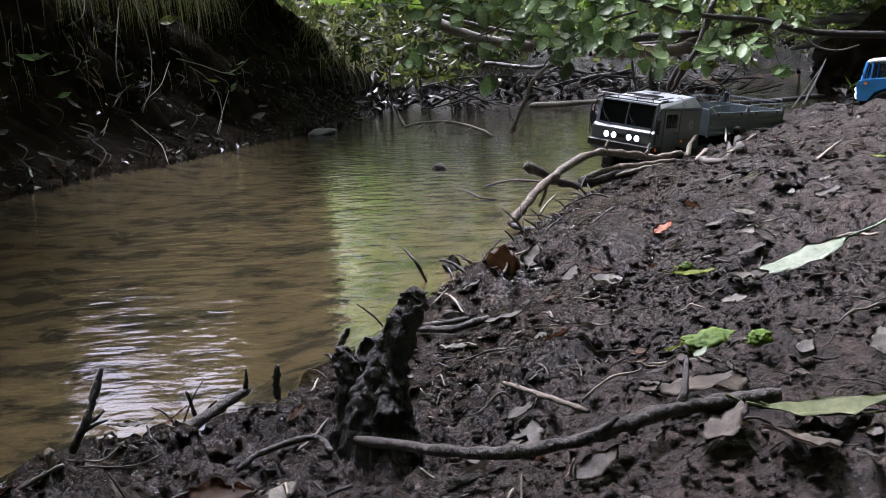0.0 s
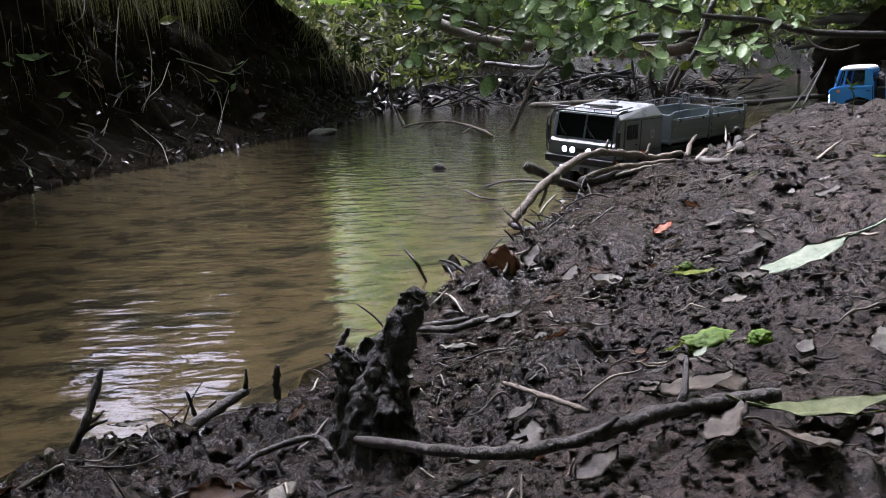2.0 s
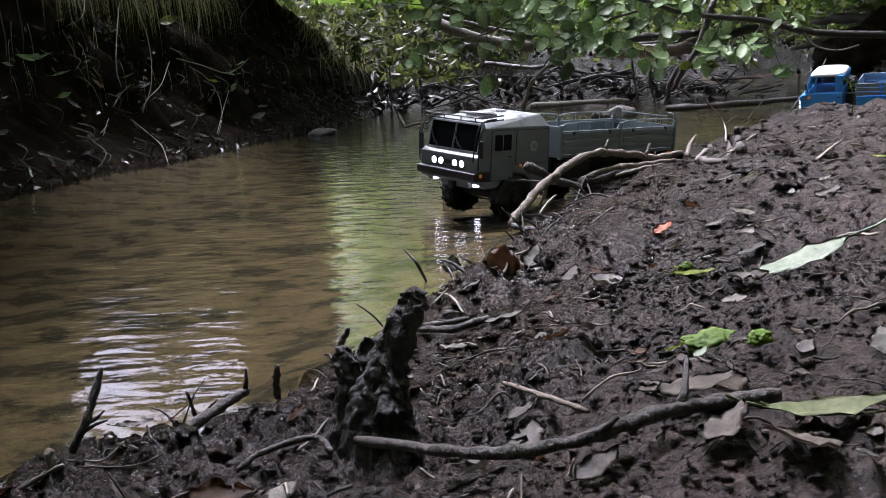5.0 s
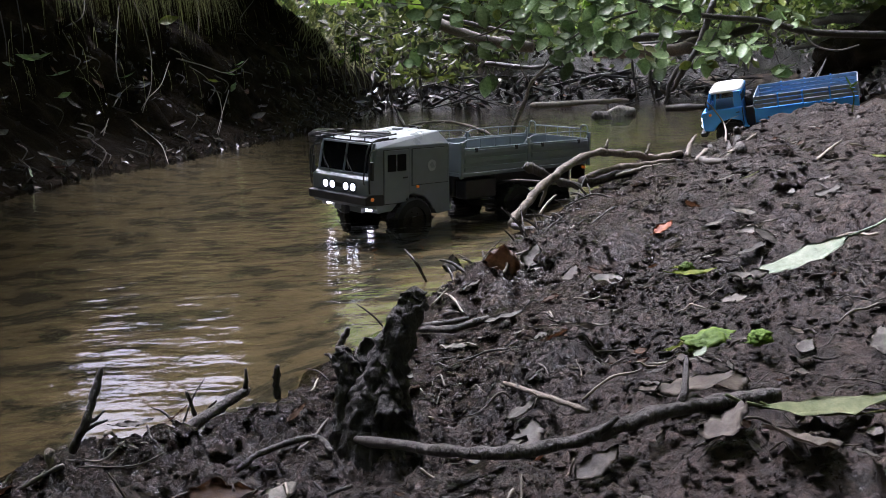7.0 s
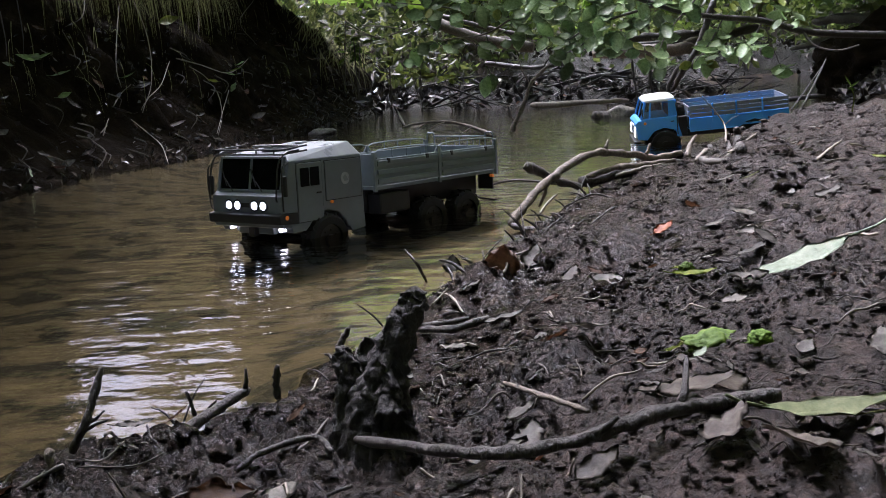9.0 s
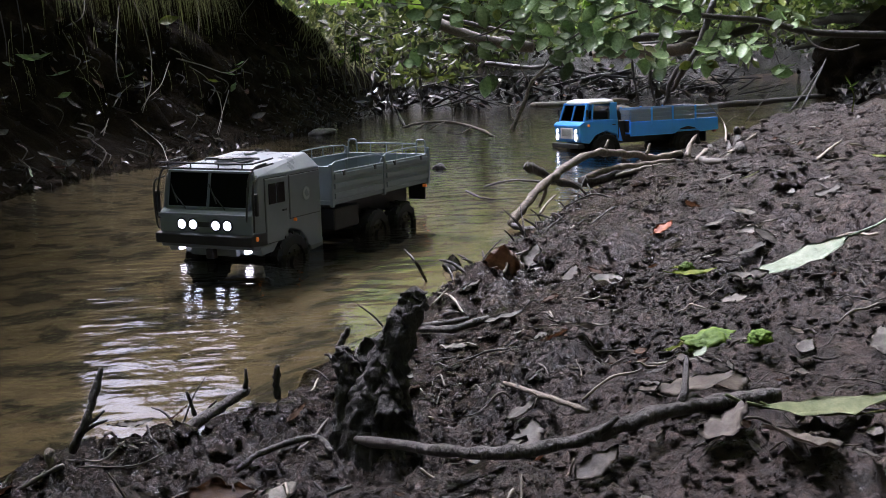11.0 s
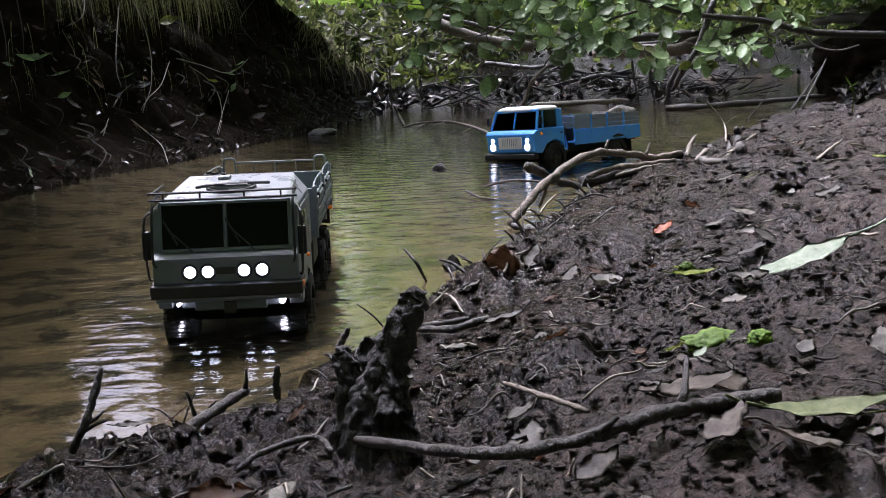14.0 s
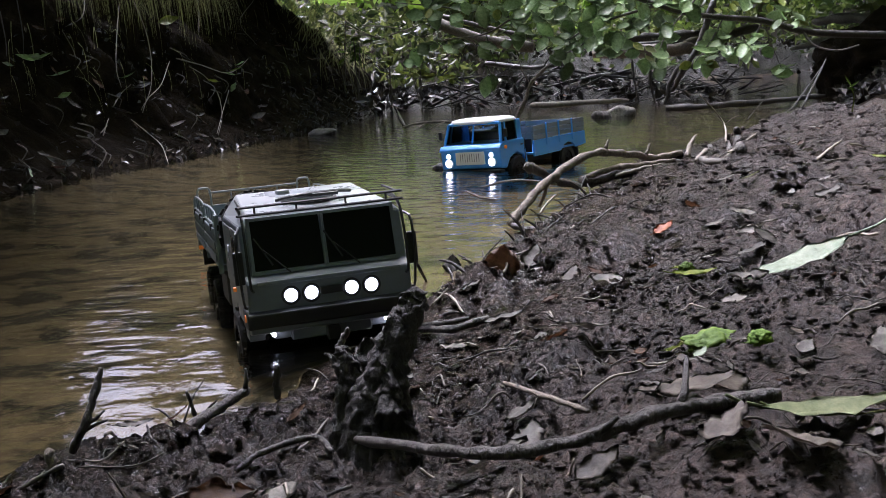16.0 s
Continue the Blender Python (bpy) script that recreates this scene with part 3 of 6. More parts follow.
        part("step", add_prism(bmesh.new(), [(0.0, 0.095), (-0.038, 0.095), (-0.034, 0.082), (-0.006, 0.08)], 0.082 * s, 0.101 * s, 0.001), GREY, T)
        part("fog_lamp", add_cyl(bmesh.new(), (-0.01, 0.072 * s, 0.086), (0.002, 0.072 * s, 0.086), 0.0044 if s > 0 else 0.0026, 16), FOG, T, "lit white fog lamp")
    # front bumper, grille mark, lamps
    part("bumper", add_prism(bmesh.new(), [(0.028, 0.099), (0.03, 0.116), (0.012, 0.12), (-0.02, 0.118), (-0.02, 0.096)], -0.104, 0.104, 0.002), BLACK, T, "black front bumper")
    part("lower_valance", box(-0.024, -0.01, -0.07, 0.07, 0.078, 0.097, bevel=0.002), GREY, T)
    part("tow_bar", box(-0.012, 0.0, -0.05, 0.05, 0.076, 0.094, bevel=0.002), GREY, T)
    part("tow_hook", box(-0.002, 0.012, -0.008, 0.008, 0.072, 0.09, bevel=0.002), BLACK, T)
    part("front_axle", add_cyl(bmesh.new(), (-0.1, -0.07, 0.053), (-0.1, 0.07, 0.053), 0.011, 12), BLACK, T)
    part("grille_mark", box(0.0205, 0.0235, -0.014, 0.014, 0.129, 0.138, bevel=0.0008), BLACK, T)
    for y in (-0.047, -0.0235, 0.0235, 0.047):
        h = part("headlamp", add_cyl(bmesh.new(), (0.0, y, 0.1325), (0.0215, y, 0.1325), 0.0112, 24), BLACK, T, "round headlamp")
        bm = bmesh.new()
        bmesh.ops.create_uvsphere(bm, u_segments=18, v_segments=10, radius=1, matrix=Matrix.Translation((0.0212, y, 0.1325)) @ Matrix.Diagonal((0.0035, 0.0079, 0.0079, 1)))
        part("lens", bm, LAMP, h, "lit white lens", True)
    # roof rack in front
    bm = bmesh.new()
    for z, x in ((0.2275, 0.012), (0.2365, 0.012)):
        add_tube(bm, smooth_path([(-0.06, -0.094, z + 0.004), (0.0, -0.095, z), (x, -0.085, z), (x, 0.085, z), (0.0, 0.095, z), (-0.06, 0.094, z + 0.004)], 4), 0.0016, 6)
    for y in (-0.08, -0.03, 0.03, 0.08):
        add_tube(bm, [(0.012, y, 0.2275), (0.012, y, 0.2365)], 0.0014, 5)
    for y in (-0.06, 0.06):
        add_tube(bm, [(0.012, y, 0.2285), (-0.015, y, 0.2245)], 0.0014, 5)
    part("roof_rail", bm, BLACK, T, "thin dark tube rail over the windscreen")
    bm = bmesh.new()
    add_tube(bm, [(-0.035, -0.03, 0.2395), (-0.03, 0.03, 0.2395)], 0.002, 6)
    add_tube(bm, smooth_path([(-0.05, -0.045, 0.2365), (-0.03, -0.02, 0.241), (-0.05, 0.03, 0.2405), (-0.075, 0.055, 0.2375)], 4), 0.0022, 6)
    part("roof_strap", bm, BLACK, roof)
    # the cab is narrower than the cargo bed
    for ob in T.children_recursive:
        if ob.name.split(".")[0] not in ("headlamp", "lens"):
            ob.data.transform(Matrix.Diagonal((1, 0.955, 1, 1)))
    # spare wheel and its rack behind the cab
    sp = wheel(T, -0.224, -0.05, 0.19, 0.05, 0.03, GREY)
    sp.name = "spare_wheel"
    sp.rotation_euler = (0, 0, radians(90))
    # chassis
    bm = bmesh.new()
    for y in (-0.035, 0.035):
        add_box(bm, -0.66, -0.0, y - 0.006, y + 0.006, 0.09, 0.115)
    for x in (-0.25, -0.4, -0.6):
        add_box(bm, x - 0.006, x + 0.006, -0.035, 0.035, 0.095, 0.11)
    part("chassis", bm, BLACK, T, "black ladder chassis")
    for s in (1, -1):
        part("fuel_tank", box(-0.35, -0.255, 0.06 * s, 0.095 * s, 0.085, 0.128, bevel=0.004), BLACK, T)
    part("underbody", box(-0.64, -0.25, -0.058, 0.058, 0.088, 0.136, bevel=0.004), BLACK, T)
    # cargo bed
    bed = part("bed_floor", box(-0.655, -0.236, -0.102, 0.102, 0.137, 0.145, bevel=0.001), GREY_BED, T)
    for s in (1, -1):
        ya, yb = (0.1005, 0.1045) if s > 0 else (-0.1045, -0.1005)
        for x0, x1 in ((-0.44, -0.234), (-0.654, -0.446)):
            b = part("side_board", ribbed_board(x0, x1, ya, yb, 0.1455, 0.2, 3, s), GREY_BED, T, "ribbed grey drop side")
            for x in (x0 + 0.04, x1 - 0.04):
                part("latch", box(x - 0.004, x + 0.004, yb if s > 0 else ya, (yb if s > 0 else ya) + 0.004 * s, 0.19, 0.2, bevel=0.001), BLACK, b)
        for x in (-0.233, -0.443, -0.655):
            part("post", box(x - 0.004, x + 0.004, ya - 0.001, yb + 0.002, 0.134, 0.214, bevel=0.001), GREY_BED, T)
        for x0, x1 in ((-0.43, -0.245), (-0.645, -0.456)):
            r = add_tube(bmesh.new(), smooth_path([(x0, 0.102 * s, 0.199), (x0 + 0.004, 0.102 * s, 0.2175), (x1 - 0.004, 0.102 * s, 0.2175), (x1, 0.102 * s, 0.199)], 3), 0.0014, 6)
            for k in (1, 2, 3):
                xx = x0 + (x1 - x0) * k / 4
                add_tube(r, [(xx, 0.102 * s, 0.2), (xx, 0.102 * s, 0.2175)], 0.0011, 5)
            part("side_rail", r, GREY_BED, T)
    part("headboard", box(-0.24, -0.236, -0.1, 0.1, 0.1455, 0.21, bevel=0.001), GREY_BED, T)
    tb = bmesh.new()
    add_box(tb, -0.659, -0.655, -0.1, 0.1, 0.1455, 0.2, bevel=0.001)
    for k in range(3):
        z = 0.149 + k * 0.018
        add_box(tb, -0.6615, -0.6585, -0.094, 0.094, z, z + 0.011, bevel=0.001)
    part("tailboard", tb, GREY_BED, T, "ribbed grey tailboard")
    bm = bmesh.new()
    for y in (-0.086, 0.086):
        add_tube(bm, smooth_path([(-0.657, y - 0.011, 0.199), (-0.657, y - 0.01, 0.226), (-0.657, y, 0.23), (-0.657, y + 0.01, 0.226), (-0.657, y + 0.011, 0.199)], 4), 0.0018, 6)
    add_tube(bm, [(-0.657, -0.078, 0.2215), (-0.657, 0.078, 0.2215)], 0.0016, 6)
    for y in (-0.04, 0.0, 0.04):
        add_tube(bm, [(-0.657, y, 0.2), (-0.657, y, 0.2215)], 0.0012, 5)
    part("rear_rail", bm, GREY_BED, T)
    for s in (1, -1):
        part("tail_lamp", box(-0.664, -0.655, 0.066 * s, 0.086 * s, 0.122, 0.13, bevel=0.001), RED, T, "lit red tail lamp")
        part("rear_marker", add_cyl(bmesh.new(), (-0.64, 0.098 * s, 0.131), (-0.64, 0.106 * s, 0.131), 0.0034, 10), AMBER, T, "lit amber rear marker")
        part("mud_flap", box(-0.648, -0.644, 0.06 * s, 0.1 * s, 0.1, 0.136), BLACK, T)
    for x in (-0.42, -0.545):
        part("rear_axle", add_cyl(bmesh.new(), (x, -0.07, 0.053), (x, 0.07, 0.053), 0.011, 12), BLACK, T)
    wheels = []
    for x in (-0.1, -0.42, -0.545):
        for s in (1, -1):
            wheels.append(wheel(T, x, 0.084 * s, 0.053, 0.053, 0.036, BLACK))
    for ob in T.children_recursive:
        ob.location *= GREY_SIZE
        if ob.data:
            ob.data.transform(Matrix.Scale(GREY_SIZE, 4))
    return T, wheels


def blue_truck():
    T = new("blue_truck")
    tagged(T, "sky-blue model cargo truck with white cab roof and lit headlamps", "model truck")
    arch = [(-0.097 + 0.066 * math.cos(a), 0.052 + 0.066 * math.sin(a)) for a in [radians(d) for d in (25, 55, 90, 125, 155)]]
    side = [(-0.002, 0.082), (0.002, 0.138), (-0.008, 0.15), (-0.03, 0.157), (-0.146, 0.157), (-0.147, 0.085), (-0.16, 0.08)] + arch[::-1] + [(-0.034, 0.078)]
    part("cab", add_prism(bmesh.new(), side, -0.104, 0.104, 0.004), BLUE, T)
    # hood lip and beltline
    part("belt_trim", add_prism(bmesh.new(), [(0.004, 0.134), (0.004, 0.141), (-0.006, 0.151), (-0.02, 0.151), (-0.02, 0.134)], -0.106, 0.106, 0.002), BLUE, T)
    # upper cab: pillars and panes
    up = new("upper_cab")
    up.parent = T
    def pillar(a, b, r=0.005):
        d = Vector(b) - Vector(a)
        bm = add_tube(bmesh.new(), [a, b], r, 6)
        part("pillar", bm, BLUE, up)
    for s in (1, -1):
        pillar((-0.018, 0.098 * s, 0.153), (-0.036, 0.089 * s, 0.212))
        pillar((-0.046, 0.0985 * s, 0.153), (-0.056, 0.0905 * s, 0.212), 0.0035)
        part("rear_quarter", add_prism(bmesh.new(), [(-0.115, 0.152), (-0.147, 0.152), (-0.14, 0.214), (-0.118, 0.214)], 0.0885 * s, 0.097 * s, 0.001), BLUE, up)
        pane("side_window", [(-0.05, 0.097 * s, 0.155), (-0.115, 0.097 * s, 0.155), (-0.118, 0.092 * s, 0.212), (-0.058, 0.092 * s, 0.212)], CLEAR, up, 0.001, "clear side window")
        pane("front_corner_window", [(-0.022, 0.097 * s, 0.155), (-0.046, 0.097 * s, 0.155), (-0.056, 0.09 * s, 0.212), (-0.038, 0.089 * s, 0.212)], CLEAR, up, 0.001)
        m = part("mirror", box(-0.024, -0.019, 0.108 * s, 0.12 * s, 0.17, 0.194, bevel=0.002), BLACK, T)
        part("mirror_arm", add_tube(bmesh.new(), [(-0.025, 0.096 * s, 0.158), (-0.022, 0.111 * s, 0.178)], 0.0014, 5), BLACK, m)
        part("door_line", box(-0.146, -0.143, 0.1035 * s, 0.1048 * s, 0.09, 0.156), BLACK, T)
        part("handle", box(-0.134, -0.122, 0.103 * s, 0.107 * s, 0.137, 0.1405, bevel=0.001), BLACK, T)
        part("indicator", add_cyl(bmesh.new(), (-0.03, 0.103 * s, 0.14), (-0.03, 0.109 * s, 0.14), 0.005, 12), AMBER, T, "lit amber indicator")
    pillar((-0.017, 0, 0.154), (-0.034, 0, 0.212), 0.0028)
    pillar((-0.034, -0.088, 0.212), (-0.034, 0.088, 0.212), 0.004)
    for a, b in ((-0.095, -0.002), (0.002, 0.095)):
        k = 0.91
        pane("windscreen_pane", [(-0.0175, a, 0.155), (-0.0175, b, 0.155), (-0.0355, b * k, 0.211), (-0.0355, a * k, 0.211)], CLEAR, up, 0.001, "clear windscreen pane")
    for z0, z1 in ((0.15, 0.17), (0.202, 0.214)):
        part("cab_back", box(-0.146, -0.141, -0.094, 0.094, z0, z1, bevel=0.001), BLUE, up)
    part("seat", box(-0.138, -0.118, -0.075, 0.075, 0.15, 0.186, bevel=0.006), BLACK, T)
    bm = bmesh.new()
    for xs, hw, z in (((-0.03, -0.146), 0.092, 0.211), ((-0.029, -0.147), 0.094, 0.216), ((-0.036, -0.143), 0.088, 0.223), ((-0.052, -0.13), 0.07, 0.2275)):
        n = 24
        for k in range(n):
            a = 2 * math.pi * (k + 0.5) / n
            c, s_ = math.cos(a), math.sin(a)
            c, s_ = math.copysign(abs(c) ** 0.35, c), math.copysign(abs(s_) ** 0.35, s_)
            bm.verts.new(((xs[0] + xs[1]) / 2 + c * (xs[0] - xs[1]) / 2, s_ * hw, z))
    bm.verts.ensure_lookup_table()
    for l in range(3):
        for k in range(24):
            bm.faces.new([bm.verts[l * 24 + k], bm.verts[l * 24 + (k + 1) % 24], bm.verts[l * 24 + 24 + (k + 1) % 24], bm.verts[l * 24 + 24 + k]])
    bm.faces.new([bm.verts[72 + k] for k in range(24)])
    bm.faces.new([bm.verts[23 - k] for k in range(24)])
    part("roof", bm, WHITE, T, "white cab roof with rounded edges", True)
    # front
    gr = part("grille", box(-0.004, 0.0045, -0.05, 0.05, 0.094, 0.132, bevel=0.002), WHITE, T, "white slotted grille panel")
    for k in range(9):
        y = -0.032 + k * 0.008
        part("slot", box(0.003, 0.0052, y - 0.0008, y + 0.0008, 0.103, 0.127), BLUE_DULL, gr)
    for s in (1, -1):
        for y, z, r in ((0.075, 0.1, 0.0115), (0.0745, 0.121, 0.007)):
            h = part("headlamp", add_cyl(bmesh.new(), (-0.004, y * s, z), (0.0045, y * s, z), r * 1.15, 20), WHITE, T, "round headlamp with pale ring")
            bm = bmesh.new()
            bmesh.ops.create_uvsphere(bm, u_segments=16, v_segments=8, radius=1, matrix=Matrix.Translation((0.0045, y * s, z)) @ Matrix.Diagonal((0.004, r, r, 1)))
            part("lens", bm, LAMP, h, "lit white lens", True)
    part("bumper", box(-0.012, 0.012, -0.108, 0.108, 0.062, 0.078, bevel=0.003), BLACK, T, "black front bumper")
    # chassis and box between cab and bed
    bm = bmesh.new()
    for y in (-0.035, 0.035):
        add_box(bm, -0.53, -0.02, y - 0.006, y + 0.006, 0.07, 0.094)
    for x in (-0.2, -0.35, -0.5):
        add_box(bm, x - 0.005, x + 0.005, -0.035, 0.035, 0.075, 0.09)
    part("chassis", bm, BLACK, T)
    # added black sheet: darkens the gap and hides the bright inside of the bed
    part("front_board", box(-0.1865, -0.183, -0.107, 0.107, 0.107, 0.148, bevel=0.001), BLACK, T, "added black sheet for the dark gap before the cargo bed")
    part("gap_panel", box(-0.182, -0.152, -0.085, 0.085, 0.08, 0.15, bevel=0.003), BLACK, T)
    sp = wheel(T, -0.166, 0.02, 0.155, 0.045, 0.026, BLACK)
    sp.name, sp.rotation_euler = "spare_wheel", (0, 0, radians(90))
    # cargo bed: blue lower body, dull slatted boards above
    part("bed_floor", box(-0.535, -0.187, -0.111, 0.111, 0.1, 0.106, bevel=0.001), BLUE, T)
    for s in (1, -1):
        arch = [(-0.414 + 0.068 * math.cos(a), 0.05 + 0.068 * math.sin(a)) for a in [radians(d) for d in (42, 65, 90, 115, 138)]]
        out = [(-0.187, 0.094), (-0.187, 0.142), (-0.535, 0.142), (-0.537, 0.1)] + arch[::-1] + [(-0.352, 0.094)]
        low = part("side_body", add_prism(bmesh.new(), out, 0.108 * s, 0.113 * s), BLUE, T, "blue lower side of the cargo bed")
        for x in (-0.27, -0.353, -0.444):
            part("stiffener", box(x - 0.003, x + 0.003, 0.112 * s, 0.1155 * s, 0.122, 0.19), BLUE, low)
        for k in range(3):
            z = 0.1445 + k * 0.0147
            part("slat", box(-0.535, -0.189, 0.1085 * s, 0.1125 * s, z, z + 0.0128, bevel=0.0006), BLUE_DULL, T, "greyish blue side board")
        part("wheel_well", box(-0.482, -0.346, 0.06 * s, 0.1075 * s, 0.1065, 0.1235, bevel=0.002), BLACK, T)
        part("mud_flap", box(-0.49, -0.486, 0.07 * s, 0.108 * s, 0.06, 0.1), BLACK, T)
        part("tail_lamp", box(-0.541, -0.536, 0.07 * s, 0.09 * s, 0.09, 0.098), DULL_RED, T, "dull red tail lamp")
    for x in (-0.189, -0.537):
        for k in range(2 if x > -0.3 else 0, 4):
            z = 0.11 + k * 0.0195
            part("end_slat", box(x, x + 0.004, -0.108, 0.108, z, z + 0.0165, bevel=0.0008), BLUE_DULL, T)
    wheels = []
    for x, z in ((-0.097, 0.055), (-0.414, 0.055)):
        part("axle", add_cyl(bmesh.new(), (x, -0.07, z), (x, 0.07, z), 0.01, 12), BLACK, T)
        for s in (1, -1):
            wheels.append(wheel(T, x, 0.09 * s, z, 0.055, 0.036, BLACK))
    return T, wheels


GREY_T, GREY_W = grey_truck()
BLUE_T, BLUE_W = blue_truck()

# ---- leaves, sticks and plants ----
def leaf_mesh(name, length, width, material, curl=0.2, fold=0.25, tip=0.35, stem=0.25, seed=0, lobes=0.0, edge=0.06, crumple=0.02):
    """A leaf lying along +x from its stem, curled and folded, with a slightly toothed edge."""
    rng = random.Random(seed)
    bm = bmesh.new()
    n, rows = 9, []
    bend, skew = rng.uniform(-0.1, 0.1), rng.uniform(-0.2, 0.2)
    for i in range(n + 1):
        t = i / n
        w = math.sin(math.pi * t ** (0.75 + tip * 0.4)) ** 0.75 * width / 2 + 0.0004
        w *= 1 - 0.42 * t ** 3
        w *= 1 + lobes * math.sin(t * 26) + edge * rng.uniform(-1, 1)
        x = length * t
        z0 = curl * length * (t - 0.45) ** 2
        row = []
        for k in (-1, -0.5, 0, 0.5, 1):
            y = w * k * (1 + rng.uniform(-0.06, 0.06)) + bend * length * t * t
            z = z0 + fold * w * abs(k) + skew * w * k + rng.uniform(-1, 1) * crumple * width
            row.append(bm.verts.new((x, y, z)))
        rows.append(row)
    for a, b in zip(rows, rows[1:]):
        for k in range(4):
            bm.faces.new((a[k], b[k], b[k + 1], a[k + 1]))
    if stem:
        add_tube(bm, [(0.02 * length, 0, curl * length * 0.2), (-stem * length * 0.5, 0.02 * length, curl * length * 0.3), (-stem * length, 0.0, curl * length * 0.5)], length * 0.012, 4)
    for f in bm.faces:
        f.smooth = True
    bmesh.ops.solidify(bm, geom=bm.faces[:], thickness=0.0006)
    me = bpy.data.meshes.new(name)
    bm.to_mesh(me)
    bm.free()
    me.materials.append(material)
    return me


def slope_at(x, y):
    e = 0.014
    return Vector((-(gz(x + e, y) - gz(x - e, y)) / (2 * e), -(gz(x, y + e) - gz(x, y - e)) / (2 * e), 1)).normalized()


def fallen(p, length, width, material, turn, label, seed, lift=0.008, tilt=None, roll=0, curl=0.2, stem=0.2, fold=0.12, group="fallen leaves"):
    me = leaf_mesh("fallen_leaf", length, width, material, curl, fold, seed=seed, stem=stem, lobes=0.03, edge=0.16, crumple=0.07)
    ob = new("fallen_leaf", me)
    up = slope_at(p[0], p[1])
    up = (up + Vector((0, 0, 0.7))).normalized()
    q = Vector((0, 0, 1)).rotation_difference(up).to_matrix().to_4x4()
    e = 0.22 * length
    heights = [gz(p[0] + a * e, p[1] + b * e) for a, b in ((0, 0), (1, 0), (-1, 0), (0, 1), (0, -1))]
    rest = 0.4 * sum(heights) / 5 + 0.6 * max(heights)
    m = Matrix.Translation((p[0], p[1], max(rest, 0.0) + lift)) @ q @ pose(0, 0, 0, roll, tilt or 0, turn) @ Matrix.Translation((-length / 2, 0, 0))
    ob.matrix_basis = m
    return tagged(ob, label, "leaf", group)


